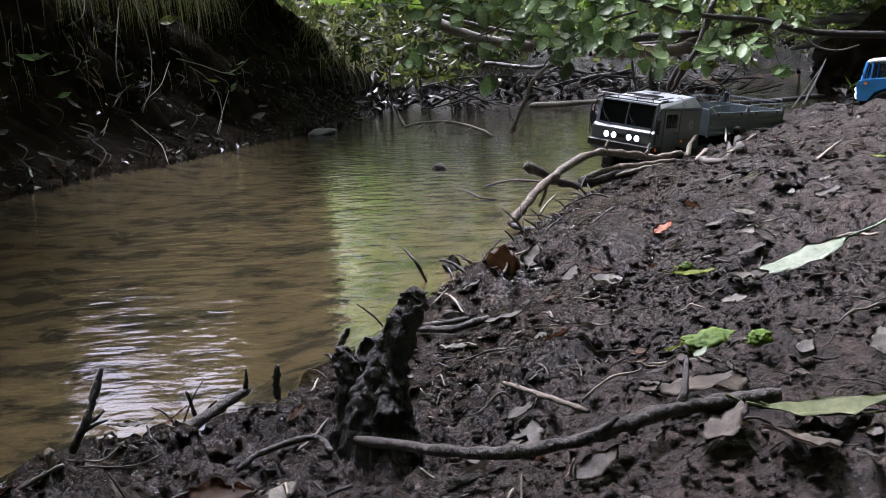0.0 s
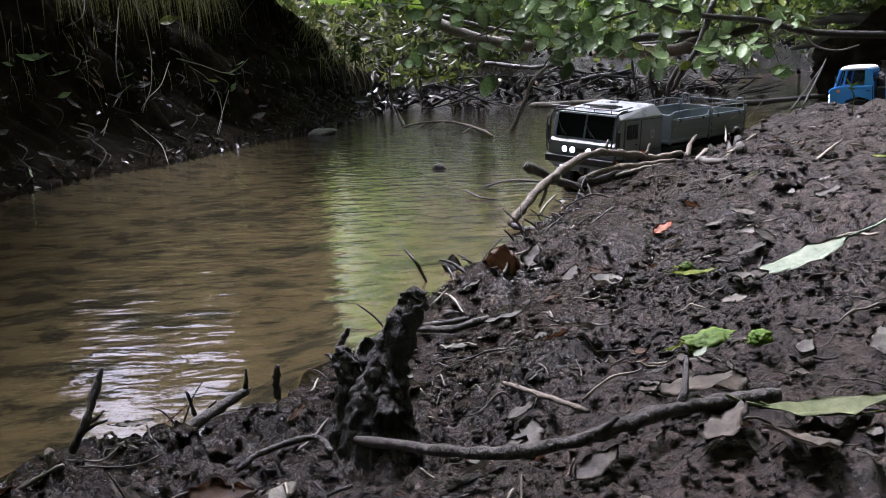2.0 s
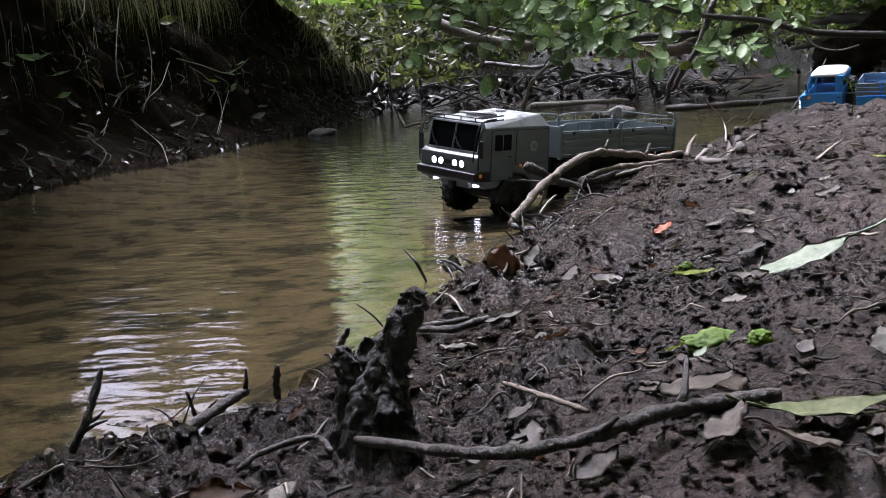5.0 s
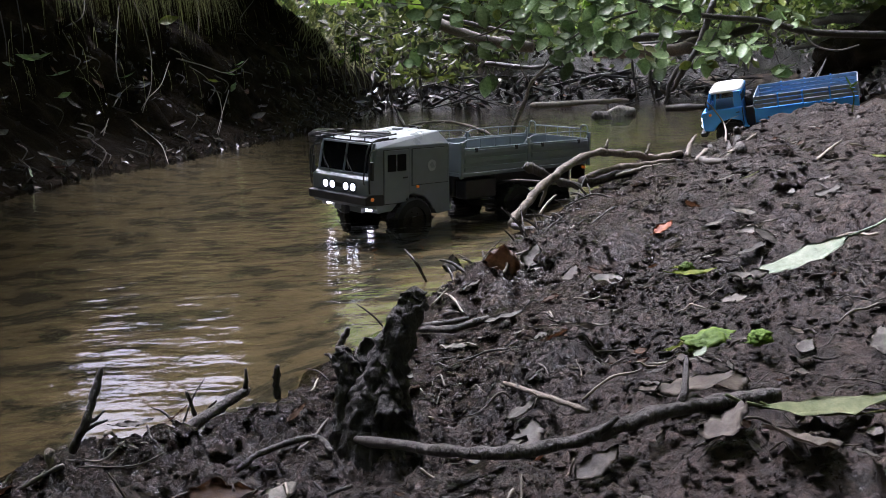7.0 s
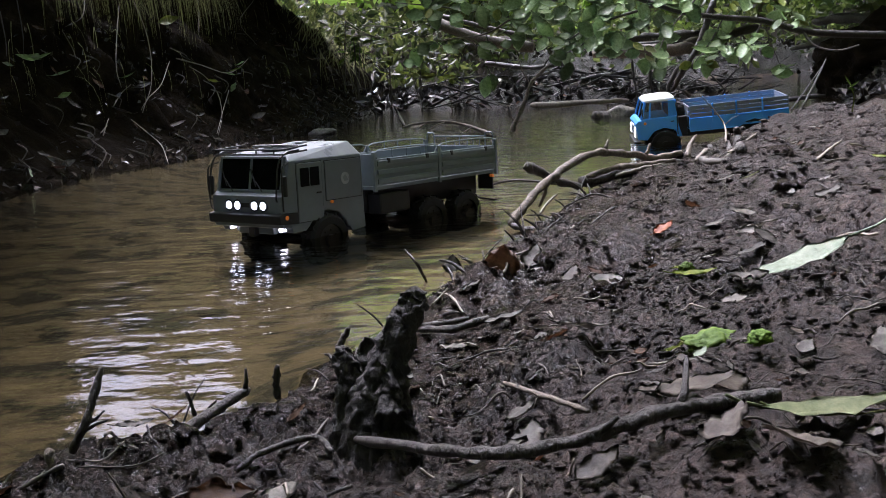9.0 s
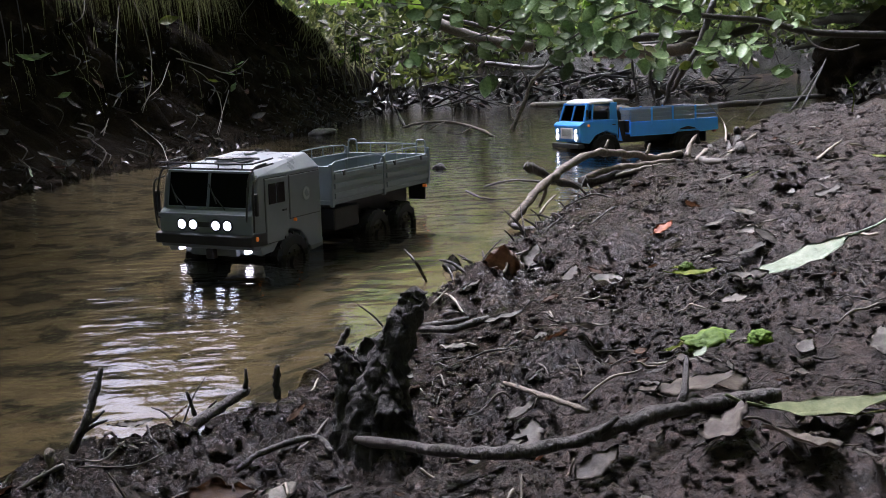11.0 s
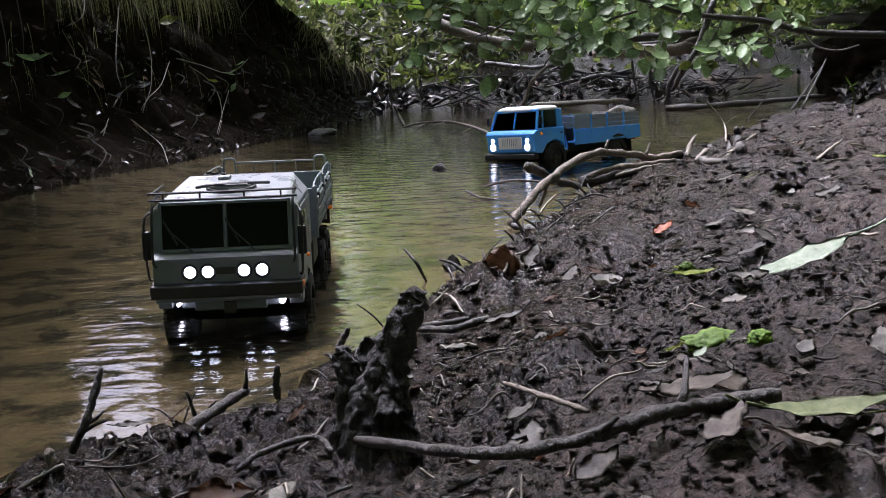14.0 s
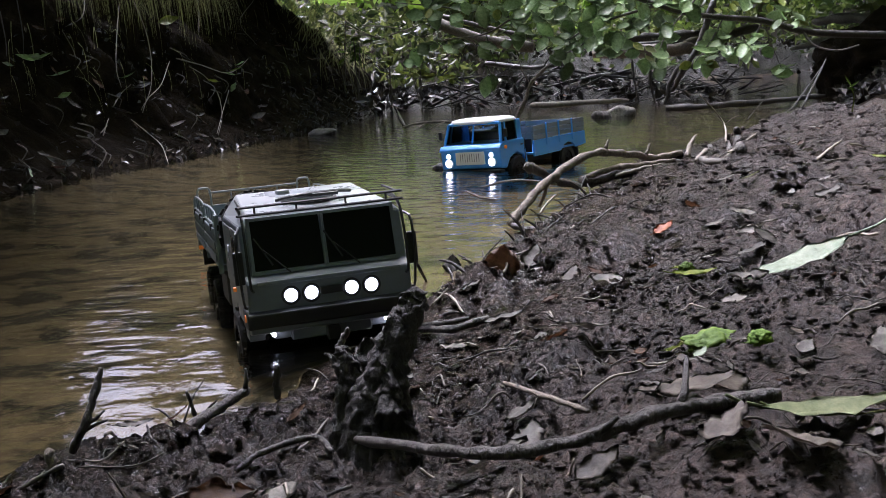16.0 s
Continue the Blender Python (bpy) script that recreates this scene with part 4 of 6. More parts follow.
GREYLAB = "muddy grey-brown fallen leaf lying on the mud"
for i, (p, ln, wd, m, turn, tilt, lab) in enumerate([
    ((0.249, 0.862, 0.130), 0.042, 0.03, LEAF_GREY, 20, 0, GREYLAB), ((0.427, 1.423, 0.085), 0.05, 0.036, LEAF_GREY, 160, 4, GREYLAB),
    ((0.333, 1.141, 0.109), 0.05, 0.03, LEAF_GREY, 40, 0, GREYLAB), ((0.564, 1.552, 0.106), 0.055, 0.036, LEAF_GREY, 30, 0, GREYLAB),
    ((0.432, 1.531, 0.094), 0.05, 0.02, LEAF_GREY, 190, -8, "pale dry leaf lying on the mud"), ((0.510, 1.870, 0.095), 0.07, 0.022, LEAF_GREY, 175, 0, GREYLAB),
    ((0.762, 2.432, 0.104), 0.055, 0.03, LEAF_GREY, 130, -12, "pale dry leaf leaning on the bank"), ((0.814, 2.471, 0.104), 0.06, 0.035, LEAF_GREY, 60, 0, GREYLAB),
    ((0.978, 2.782, 0.102), 0.06, 0.04, LEAF_GREY, 15, 0, "pale leaf flat on the bank's edge"), ((0.097, 1.055, 0.053), 0.04, 0.024, LEAF_GREY, 200, -14, "pale curled leaf on wet mud"),
    ((0.105, 0.814, 0.103), 0.05, 0.026, LEAF_GREY, -40, 0, GREYLAB), ((0.061, 1.174, 0.036), 0.06, 0.032, LEAF_GREY, 10, -4, GREYLAB),
    ((0.122, 1.430, 0.053), 0.045, 0.03, LEAF_GREY, 70, -25, "pale yellowish leaf standing at the water's edge"), ((0.259, 1.093, 0.095), 0.05, 0.02, LEAF_YELLOW, 15, 0, "yellowish crumpled leaf on the mud"),
    ((0.215, 0.780, 0.133), 0.035, 0.026, LEAF_GREY, 80, 0, GREYLAB), ((0.045, 0.581, 0.111), 0.03, 0.022, LEAF_GREY, 60, -10, GREYLAB),
    ((0.024, 0.543, 0.122), 0.036, 0.026, LEAF_GREY, 15, -8, GREYLAB), ((0.044, 0.627, 0.110), 0.032, 0.024, LEAF_GREY, 110, 10, "violet-grey wet leaf on the mud"),
    ((0.069, 0.479, 0.138), 0.028, 0.018, LEAF_DARK, 20, -16, "dark brown leaf against a branch"), ((0.130, 0.539, 0.149), 0.045, 0.026, LEAF_BROWN, 0, -6, GREYLAB),
    ((0.152, 0.560, 0.145), 0.035, 0.022, LEAF_BROWN, 50, -10, "curled brown leaf on the mud"), ((0.129, 0.477, 0.142), 0.034, 0.026, LEAF_TAN, 35, -14, "pale brown dry leaf on the mud"),
    ((0.156, 0.456, 0.142), 0.036, 0.026, LEAF_TAN, 165, -12, "pale brown dry leaf on the mud"),     ((0.192, 0.645, 0.144), 0.018, 0.01, LEAF_MOSS, 20, 0, "small bright green leaf scrap"), ((0.313, 1.499, 0.067), 0.034, 0.026, LEAF_ORANGE, 25, -20, "orange curled leaf on dark mud"),
    ((0.077, 1.399, 0.053), 0.05, 0.05, LEAF_RUST, 95, -70, "rust-brown leaf standing on edge by the water"), ((-0.127, 0.853, 0.045), 0.022, 0.016, LEAF_RUST, 30, -40, "rust-brown leaf at the water's edge"),
    ((-0.256, 0.961, -0.000), 0.028, 0.014, LEAF_RUST, 20, -30, "rust-brown leaf at the water's edge"), ((-0.285, 0.931, 0.003), 0.035, 0.02, LEAF_GREY, 30, -10, GREYLAB),
    ((-0.280, 0.720, 0.036), 0.03, 0.024, LEAF_GREY, 60, -20, GREYLAB), ((0.599, 1.527, 0.121), 0.05, 0.018, LEAF_BROWN, 20, 0, GREYLAB),
    ((0.013, 1.655, -0.000), 0.035, 0.028, LEAF_GREY, 70, -50, "pale crumpled leaf at the water's edge"), ((0.161, 0.718, 0.129), 0.03, 0.02, LEAF_YELLOW, 40, 0, "yellowish leaf scrap on the mud"),
    ((0.152, 0.623, 0.139), 0.012, 0.008, LEAF_PALE, 40, -30, "tiny pale leaf scrap"), ((0.270, 0.644, 0.142), 0.026, 0.02, LEAF_GREY, 80, -30, "pale green leaf on the mud"),
    ((0.127, 0.736, 0.108), 0.035, 0.016, LEAF_RUST, 12, 0, "dark wet leaf on the mud"), ((0.160, 1.328, 0.063), 0.04, 0.025, LEAF_BROWN, 60, -20, GREYLAB),
    ((0.178, 1.150, 0.074), 0.04, 0.025, LEAF_GREY, 150, -5, GREYLAB), ((-0.036, 0.672, 0.093), 0.03, 0.02, LEAF_GREY, 80, -20, GREYLAB),
]):
    fallen(p, ln, wd, m, turn, lab, i + 5, tilt=tilt)

def moss_patch(p, sx, sy, sz, turn, label, seed):
    bm = bmesh.new()
    bmesh.ops.create_icosphere(bm, subdivisions=4, radius=1)
    for v in bm.verts:
        d = v.co.copy()
        k = 1 + 0.35 * noise.noise(d * 1.6 + Vector((seed, 0, 0))) + 0.3 * noise.noise(d * 5) + 0.22 * noise.noise(d * 12)
        v.co = Vector((d.x * sx * k, d.y * sy * k, d.z * sz * k + 0.25 * sz * noise.noise(d * 9)))
    ob = finish("moss_patch", bm, LEAF_MOSS, smooth=True)
    ob.matrix_basis = pose(p[0], p[1], p[2] + 0.002, 14, -8, turn)
    return tagged(ob, label, "moss")


moss_patch((0.194, 0.645, 0.144), 0.008, 0.006, 0.004, 30, "tiny bright green moss scrap", 5)
moss_patch((0.257, 1.114, 0.094), 0.007, 0.006, 0.006, 0, "small dark green moss scrap", 7)

# the long pale green leaf near the lens
pale = fallen((0.304, 0.909, 0.125), 0.105, 0.027, LEAF_PALE, 190, "large pale green leaf with dark specks on the mud", 5, stem=0.45, curl=0.12)
pale.matrix_basis = Matrix.Translation((0.304, 0.909, 0.141)) @ pose(0, 0, 0, -20, 17, 190) @ Matrix.Translation((-0.0525, 0, 0))
moss_patch((0.180, 0.704, gz(0.180, 0.704) + 0.003), 0.019, 0.014, 0.0065, 12, "bright green moss clump on the mud", 3)
fallen((0.191, 0.507, 0.140), 0.082, 0.022, LEAF_MUTED, 6, "long pale green leaf with yellow edges on the mud", 77, lift=0.009, tilt=-2, roll=14, curl=0.3)
fallen((0.197, 0.510, 0.141), 0.06, 0.014, LEAF_YELLOW, -8, "yellow-green torn leaf on the mud", 78, lift=0.004, curl=0.2)


def stick(name, pts, r0, r1, material, label, category="branch", seed=0, side=(), seg=8, group=""):
    """A bent stick through pts, tapered from r0 to r1, with short side twigs (index, way, length)."""
    rng = random.Random(seed)
    path = smooth_path(pts, 5)
    n = len(path)
    path = [p + Vector((rng.uniform(-1, 1), rng.uniform(-1, 1), rng.uniform(-1, 1))) * min(r0, r1) * 0.25 for p in path]
    rad = [(r0 + (r1 - r0) * i / (n - 1)) * (1 + rng.uniform(-0.18, 0.18)) * (0.75 if i in (0, n - 1) else 1) for i in range(n)]
    bm = add_tube(bmesh.new(), path, rad, seg, 0.1, rng)
    twigs = []
    for k, way, ln in side:
        a = path[min(n - 1, int(k * (n - 1)))]
        w = Vector(way).normalized() * ln
        j = Vector((rng.uniform(-1, 1), rng.uniform(-1, 1), rng.uniform(-1, 1))) * ln * 0.12
        twigs.append(add_tube(bmesh.new(), [a, a + w * 0.5 + j, a + w], [r1 * 0.7, r1 * 0.5, r1 * 0.3], 5))
    ob = finish(name, bm, material, smooth=True)
    for tw in twigs:
        part("side_twig", tw, material, ob, smooth=True)
    return tagged(ob, label, category, group)


def ontop(p, up):
    return (p[0], p[1], max(p[2], gz(p[0], p[1]) - 0.002) + up)


# the arched branch at the water's edge and its neighbours
stick("arched_branch", [(0.132, 2.050, 0.008), (0.166, 2.100, 0.034), (0.216, 2.200, 0.066), (0.282, 2.300, 0.093), (0.358, 2.400, 0.107), (0.438, 2.500, 0.091), (0.520, 2.580, 0.072), (0.600, 2.660, 0.072)], 0.009, 0.0085, BARK,
      "arched grey-brown branch leaning from the bank into the water", seed=3, side=((0.62, (0.3, 0, 1), 0.03), (0.8, (0.5, 0.2, 1), 0.035), (0.3, (-0.3, 0, -1), 0.05)))
stick("low_branch", [(0.325, 2.350, 0.060), (0.398, 2.420, 0.069), (0.478, 2.500, 0.065), (0.572, 2.600, 0.063)], 0.007, 0.006, BARK, "grey-brown branch under the arched branch", seed=4)
stick("low_branch", [(0.395, 2.400, 0.052), (0.455, 2.450, 0.060), (0.528, 2.520, 0.063)], 0.004, 0.004, PALE_TWIG, "thin pale branch under the arched branch", seed=5)
stick("wet_root", [(0.182, 2.300, 0.095), (0.216, 2.320, 0.077), (0.257, 2.360, 0.050), (0.318, 2.400, 0.032)], 0.012, 0.008, WOOD_WET, "dark wet root stub by the arched branch", seed=6)
stick("wet_root", [(0.318, 2.400, 0.042), (0.390, 2.450, 0.047), (0.481, 2.520, 0.051), (0.584, 2.620, 0.051)], 0.014, 0.012, WOOD_WET, "dark wet log half in the mud", seed=7)
stick("thin_twig", [(0.108, 2.661, 0.010), (0.154, 2.400, 0.052), (0.213, 2.360, 0.052), (0.255, 2.340, 0.046)], 0.0025, 0.003, TWIG, "thin twig reaching over the water", "twig", 8)
stick("thin_twig", [(0.061, 2.578, 0.012), (0.093, 2.500, 0.004), (0.131, 2.476, 0.000)], 0.003, 0.002, WOOD_WET, "dark twig floating in the stream", "twig", 9)
stick("wet_stake", [(0.140, 1.396, 0.051), (0.196, 1.920, -0.010), (0.195, 1.950, 0.029)], 0.012, 0.008, WOOD_WET, "dark broken stub stuck in the mud", "twig", 10)
stick("wet_stick", [(0.132, 2.020, 0.009), (0.173, 2.000, 0.001), (0.234, 2.020, 0.002), (0.260, 2.050, 0.007)], 0.006, 0.006, WOOD_WET, "wet dark stick at the water's edge", "twig", 11)
stick("thin_twig", [(0.189, 2.050, 0.023), (0.206, 2.070, 0.042), (0.228, 2.100, 0.054)], 0.003, 0.002, PALE_TWIG, "short pale twig at the water's edge", "twig", 12)
stick("thin_twig", [(-0.027, 1.576, -0.001), (-0.039, 1.550, 0.031), (-0.057, 1.570, 0.050)], 0.0025, 0.0016, WOOD_WET, "thin dark twig leaning over the water", "twig", 13)
stick("thin_twig", [(0.608, 2.635, 0.065), (0.645, 2.750, 0.087), (0.671, 2.800, 0.104)], 0.008, 0.004, BARK, "short grey stake in the bank", "twig", 14)
stick("bent_twig", [(0.744, 2.784, 0.084), (0.798, 3.000, 0.113), (0.766, 3.000, 0.160), (0.729, 3.000, 0.200)], 0.0028, 0.0016, PALE_TWIG, "thin pale bent twig standing on the bank", "twig", 15, side=((0.35, (0.8, 0, 0.5), 0.05), (0.8, (-0.6, 0, 0.5), 0.03)))
stick("pale_stick", [(0.692, 2.779, 0.068), (0.569, 2.385, 0.080)], 0.006, 0.005, PALE_TWIG, "pale stick on the bank's edge", "twig", 16)
stick("pale_stick", [(0.609, 2.353, 0.072), (0.685, 2.464, 0.098), (0.941, 3.145, 0.082)], 0.004, 0.003, PALE_TWIG, "pale stick on the bank's edge", "twig", 17)
stick("pale_stick", [(0.651, 1.848, 0.127), (0.758, 2.076, 0.125), (0.823, 2.192, 0.129)], 0.003, 0.002, PALE_TWIG, "pale bent stem on the bank", "twig", 18)
stick("pale_stick", [(0.138, 0.657, 0.125), (0.151, 0.634, 0.135), (0.103, 0.609, 0.132)], 0.003, 0.002, WOOD_WET, "dark stick on the mud", "twig", 19)
stick("bank_stub", [(0.663, 2.361, 0.099), (0.823, 2.950, 0.079), (0.824, 2.970, 0.107)], 0.014, 0.008, WOOD_WET, "dark broken stub on the bank's edge", "twig", 34)
stick("bank_stub", [(0.696, 2.567, 0.078), (0.781, 2.900, 0.074), (0.784, 2.900, 0.095)], 0.008, 0.004, WOOD_WET, "dark broken stub on the bank's edge", "twig", 35)
stick("bank_root", [(0.582, 2.388, 0.079), (0.605, 2.353, 0.075), (0.649, 2.354, 0.079), (0.660, 2.350, 0.088)], 0.012, 0.01, TWIG, "brown root knot on the bank", "root", 36)
# near sticks on the mud
stick("long_branch", [ontop((-0.059, 0.633, 0.091), 0.004), ontop((-0.012, 0.537, 0.119), 0.004), ontop((0.022, 0.493, 0.131), 0.005), ontop((0.055, 0.499, 0.131), 0.006), ontop((0.082, 0.492, 0.139), 0.008), ontop((0.107, 0.507, 0.141), 0.008), ontop((0.142, 0.525, 0.141), 0.006), ontop((0.170, 0.526, 0.144), 0.004)], 0.003, 0.0042, WOOD_WET,
      "long dark branch lying across the mud", seed=20, side=((0.5, (0.4, -0.3, 0.4), 0.02), (0.75, (0.2, 0.5, 0.5), 0.03)))
stick("pale_stick", [ontop((0.044, 0.805, 0.069), 0.005), ontop((0.056, 0.619, 0.117), 0.006), ontop((0.074, 0.551, 0.131), 0.004)], 0.0022, 0.0014, BARK, "thin grey-brown twig lying on the mud", "twig", 21, side=((0.5, (0.2, -0.6, 0.2), 0.02),))
stick("wet_stick", [ontop((-0.034, 1.239, 0.008), 0.004), ontop((0.006, 1.166, 0.023), 0.005), ontop((0.048, 1.182, 0.028), 0.006)], 0.004, 0.005, WOOD_WET, "dark wet stick lying on the mud", "twig", 22)
stick("wet_stick", [ontop((-0.037, 1.249, 0.009), 0.004), ontop((0.000, 1.188, 0.026), 0.004), ontop((0.026, 1.197, 0.028), 0.004)], 0.003, 0.003, WOOD_WET, "dark wet stick lying on the mud", "twig", 23)
stick("thin_twig", [ontop((-0.010, 1.386, 0.013), 0.004), ontop((0.008, 1.321, 0.020), 0.01), ontop((0.020, 1.222, 0.029), 0.004)], 0.0016, 0.0014, PALE_TWIG, "thin curved twig at the water's edge", "twig", 24)
stick("thin_twig", [(0.085, 1.340, 0.027), (0.089, 1.500, 0.017), (0.088, 1.520, 0.029)], 0.0025, 0.0015, PALE_TWIG, "short pale twig standing in the mud", "twig", 25)
stick("dead_stem", [(-0.318, 0.860, 0.014), (-0.305, 0.860, 0.038), (-0.299, 0.870, 0.057), (-0.293, 0.880, 0.081)], 0.004, 0.003, WOOD_WET, "dark dead stem standing at the water's edge", "twig", 26, side=((0.35, (0.6, 0, 0.4), 0.02), (0.2, (0.7, 0.1, 0.3), 0.025), (0.6, (0.3, 0, 1), 0.012)))
stick("thick_stick", [(-0.239, 0.850, 0.014), (-0.218, 0.880, 0.026), (-0.199, 0.920, 0.031), (-0.184, 0.950, 0.034)], 0.0055, 0.0045, WOOD_WET, "thick dark stick leaning on the muddy edge", "branch", 27, side=((0.95, (0.1, 0, 1), 0.022),))
stick("dead_stem", [(-0.157, 0.950, 0.024), (-0.158, 0.950, 0.041), (-0.155, 0.950, 0.055)], 0.004, 0.003, WOOD_WET, "short dark stem stub at the water's edge", "twig", 28)
stick("dead_stem", [(-0.105, 1.000, 0.055), (-0.099, 1.000, 0.066), (-0.093, 1.000, 0.075)], 0.0035, 0.003, WOOD_WET, "short dark stub at the water's edge", "twig", 29)
stick("dead_stem", [(-0.230, 0.930, 0.018), (-0.233, 0.930, 0.031), (-0.236, 0.930, 0.041)], 0.0022, 0.0014, WOOD_WET, "thin dark stem at the water's edge", "twig", 30)
stick("dead_stem", [(-0.311, 0.800, 0.013), (-0.313, 0.800, 0.027), (-0.314, 0.800, 0.037)], 0.004, 0.004, BARK, "short grey stub in the mud", "twig", 31)
stick("dead_stem", [(-0.334, 0.800, 0.005), (-0.335, 0.800, 0.014)], 0.004, 0.003, WOOD_WET, "short dark stub in the mud", "twig", 32)
stick("wet_stick", [ontop((-0.135, 0.637, 0.063), 0.006), ontop((-0.118, 0.648, 0.077), 0.008), ontop((-0.087, 0.658, 0.081), 0.008), ontop((-0.074, 0.634, 0.082), 0.006)], 0.0025, 0.002, WOOD_WET, "dark stick lying on the near mud", "twig", 33)


def stump():
    bm = bmesh.new()
    for pts, rad in (([(-0.049, 0.660, 0.038), (-0.047, 0.665, 0.075), (-0.045, 0.670, 0.104), (-0.039, 0.675, 0.129), (-0.030, 0.680, 0.153), (-0.022, 0.685, 0.169), (-0.018, 0.685, 0.177)], [0.028, 0.025, 0.02, 0.014, 0.0098, 0.0075, 0.0035]),
                     ([(-0.069, 0.680, 0.030), (-0.065, 0.680, 0.078), (-0.065, 0.685, 0.111), (-0.069, 0.690, 0.130), (-0.070, 0.690, 0.139)], [0.018, 0.014, 0.009, 0.007, 0.003]),
                     ([(-0.054, 0.690, 0.090), (-0.055, 0.695, 0.112), (-0.053, 0.700, 0.130), (-0.054, 0.700, 0.142)], [0.014, 0.011, 0.007, 0.002]),
                     ([(-0.037, 0.650, 0.103), (-0.038, 0.660, 0.118), (-0.042, 0.665, 0.135)], [0.012, 0.008, 0.003]),
                     ([(-0.033, 0.650, 0.049), (-0.032, 0.655, 0.078), (-0.034, 0.660, 0.099), (-0.036, 0.660, 0.118)], [0.014, 0.011, 0.007, 0.003])):
        path = smooth_path(pts, 12)
        rr = list(np.interp(np.linspace(0, len(rad) - 1, len(path)), range(len(rad)), rad))
        add_tube(bm, path, rr, 36)
    for v in bm.verts:
        p = v.co
        fib = noise.noise(Vector((p.x * 420, p.y * 420, p.z * 22))) * 0.0042 + noise.noise(Vector((p.x * 170, p.y * 170, p.z * 14))) * 0.006
        d = Vector((noise.noise(p * 130 + Vector((5, 0, 0))), noise.noise(p * 130 + Vector((0, 7, 0))), noise.noise(p * 200) * 0.9))
        v.co += d * 0.0024 + Vector((noise.noise(p * 420), noise.noise(p * 420 + Vector((9, 0, 0))), 0)) * 0.0018 + Vector((p.x + 0.04, p.y - 0.67, 0)).normalized() * fib
    ob = finish("tree_stump", bm, STUMP, smooth=True)
    return tagged(ob, "dark rotten jagged stump of wet wood standing in mud", "stump")


stump()


def rock(p, size, label, material=WOOD_WET, seed=0):
    bm = bmesh.new()
    bmesh.ops.create_icosphere(bm, subdivisions=3, radius=1)
    for v in bm.verts:
        v.co *= 1 + 0.35 * noise.noise(v.co * 1.3 + Vector((seed * 7.1, 0, 0))) + 0.12 * noise.noise(v.co * 4)
        v.co = Vector((v.co.x * size[0], v.co.y * size[1], v.co.z * size[2]))
    ob = finish("stone", bm, material, smooth=True)
    ob.location = p
    return tagged(ob, label, "stone")


rock((0.000, 3.283, 0.000), (0.02, 0.018, 0.014), "small dark stone standing out of the water", seed=1)
rock((0.961, 5.670, 0.000), (0.085, 0.05, 0.055), "pale grey stone in the stream", LEAF_GREY, 2)
rock((0.851, 5.590, 0.000), (0.05, 0.04, 0.035), "dark wet stone in the stream", WOOD_WET, 3)
rock((-0.558, 5.197, 0.000), (0.06, 0.05, 0.03), "dark wet stone where the water ripples", WOOD_WET, 4)



def undercut(p, size, label):
    """A lump of dark earth that hangs over the water and stands for shade."""
    bm = bmesh.new()
    bmesh.ops.create_icosphere(bm, subdivisions=5, radius=1)
    for v in bm.verts:
        d = v.co.copy()
        k = 1 + 0.3 * noise.noise(d * 1.5) + 0.16 * noise.noise(d * 4) + 0.08 * noise.noise(d * 11)
        v.co = Vector((d.x * size[0], d.y * size[1], d.z * size[2])) * k
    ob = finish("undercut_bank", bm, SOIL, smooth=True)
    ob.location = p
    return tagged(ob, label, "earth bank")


# dark lump also fills the black shade below the root logs
undercut((3.05, 7.3, 0.14), (0.42, 0.6, 0.36), "dark lump of earth over the stream, also standing for shade")

# branches in the water farther up
stick("water_branch", [(-0.179, 5.462, 0.000), (-0.083, 5.438, 0.020), (0.070, 5.191, 0.030), (0.176, 4.795, 0.020), (0.235, 4.539, 0.000)], 0.006, 0.007, PALE_TWIG, "pale bent branch lying in the stream", seed=41,
      side=((0.3, (-0.6, 0.3, -0.4), 0.09), (0.45, (-0.7, 0, -0.3), 0.12), (0.7, (-0.6, 0.1, -0.2), 0.1)))
stick("dark_stick", [(-0.170, 5.552, 0.000), (-0.205, 5.800, 0.044), (-0.227, 5.800, 0.096)], 0.009, 0.006, WOOD_WET, "dark stick standing in the stream", "twig", 42)
stick("forked_branch", [(0.337, 4.992, -0.020), (0.377, 5.000, 0.059), (0.410, 5.000, 0.127), (0.433, 5.000, 0.198), (0.479, 5.000, 0.248), (0.530, 5.000, 0.292)], 0.011, 0.006, BARK, "forked dead branch standing in the stream", seed=43,
      side=((0.12, (0.7, 0, 0.25), 0.06), (0.12, (-0.3, 0, 0.9), 0.07), (0.55, (0.7, 0.1, 0.75), 0.13), (0.6, (-0.4, 0, 1), 0.14), (0.75, (0.7, 0, 0.2), 0.07)))

# small seedling on the bank's edge
def seedling(p, s, label):
    T = new("seedling")
    T.location = p
    tagged(T, label, "plant")
    part("stem", add_tube(bmesh.new(), smooth_path([(0, 0, -0.01), (0.004 * s, 0, 0.03 * s), (-0.006 * s, 0, 0.055 * s)], 4), 0.0016 * s, 5), LEAF_YELLOW, T)
    me = leaf_mesh("leaf", 0.032 * s, 0.022 * s, LEAF_MOSS, 0.3, 0.3, seed=4)
    for m in (pose(-0.006 * s, 0, 0.055 * s, 0, -60, 160), pose(-0.004 * s, 0, 0.05 * s, 0, -35, 20), pose(0, 0, 0.045 * s, 0, -10, -120)):
        l = new("leaf", me)
        l.parent, l.matrix_basis = T, m
    return T


seedling((1.205, 3.135, 0.136), 1.15, "small green seedling on the bank's edge")
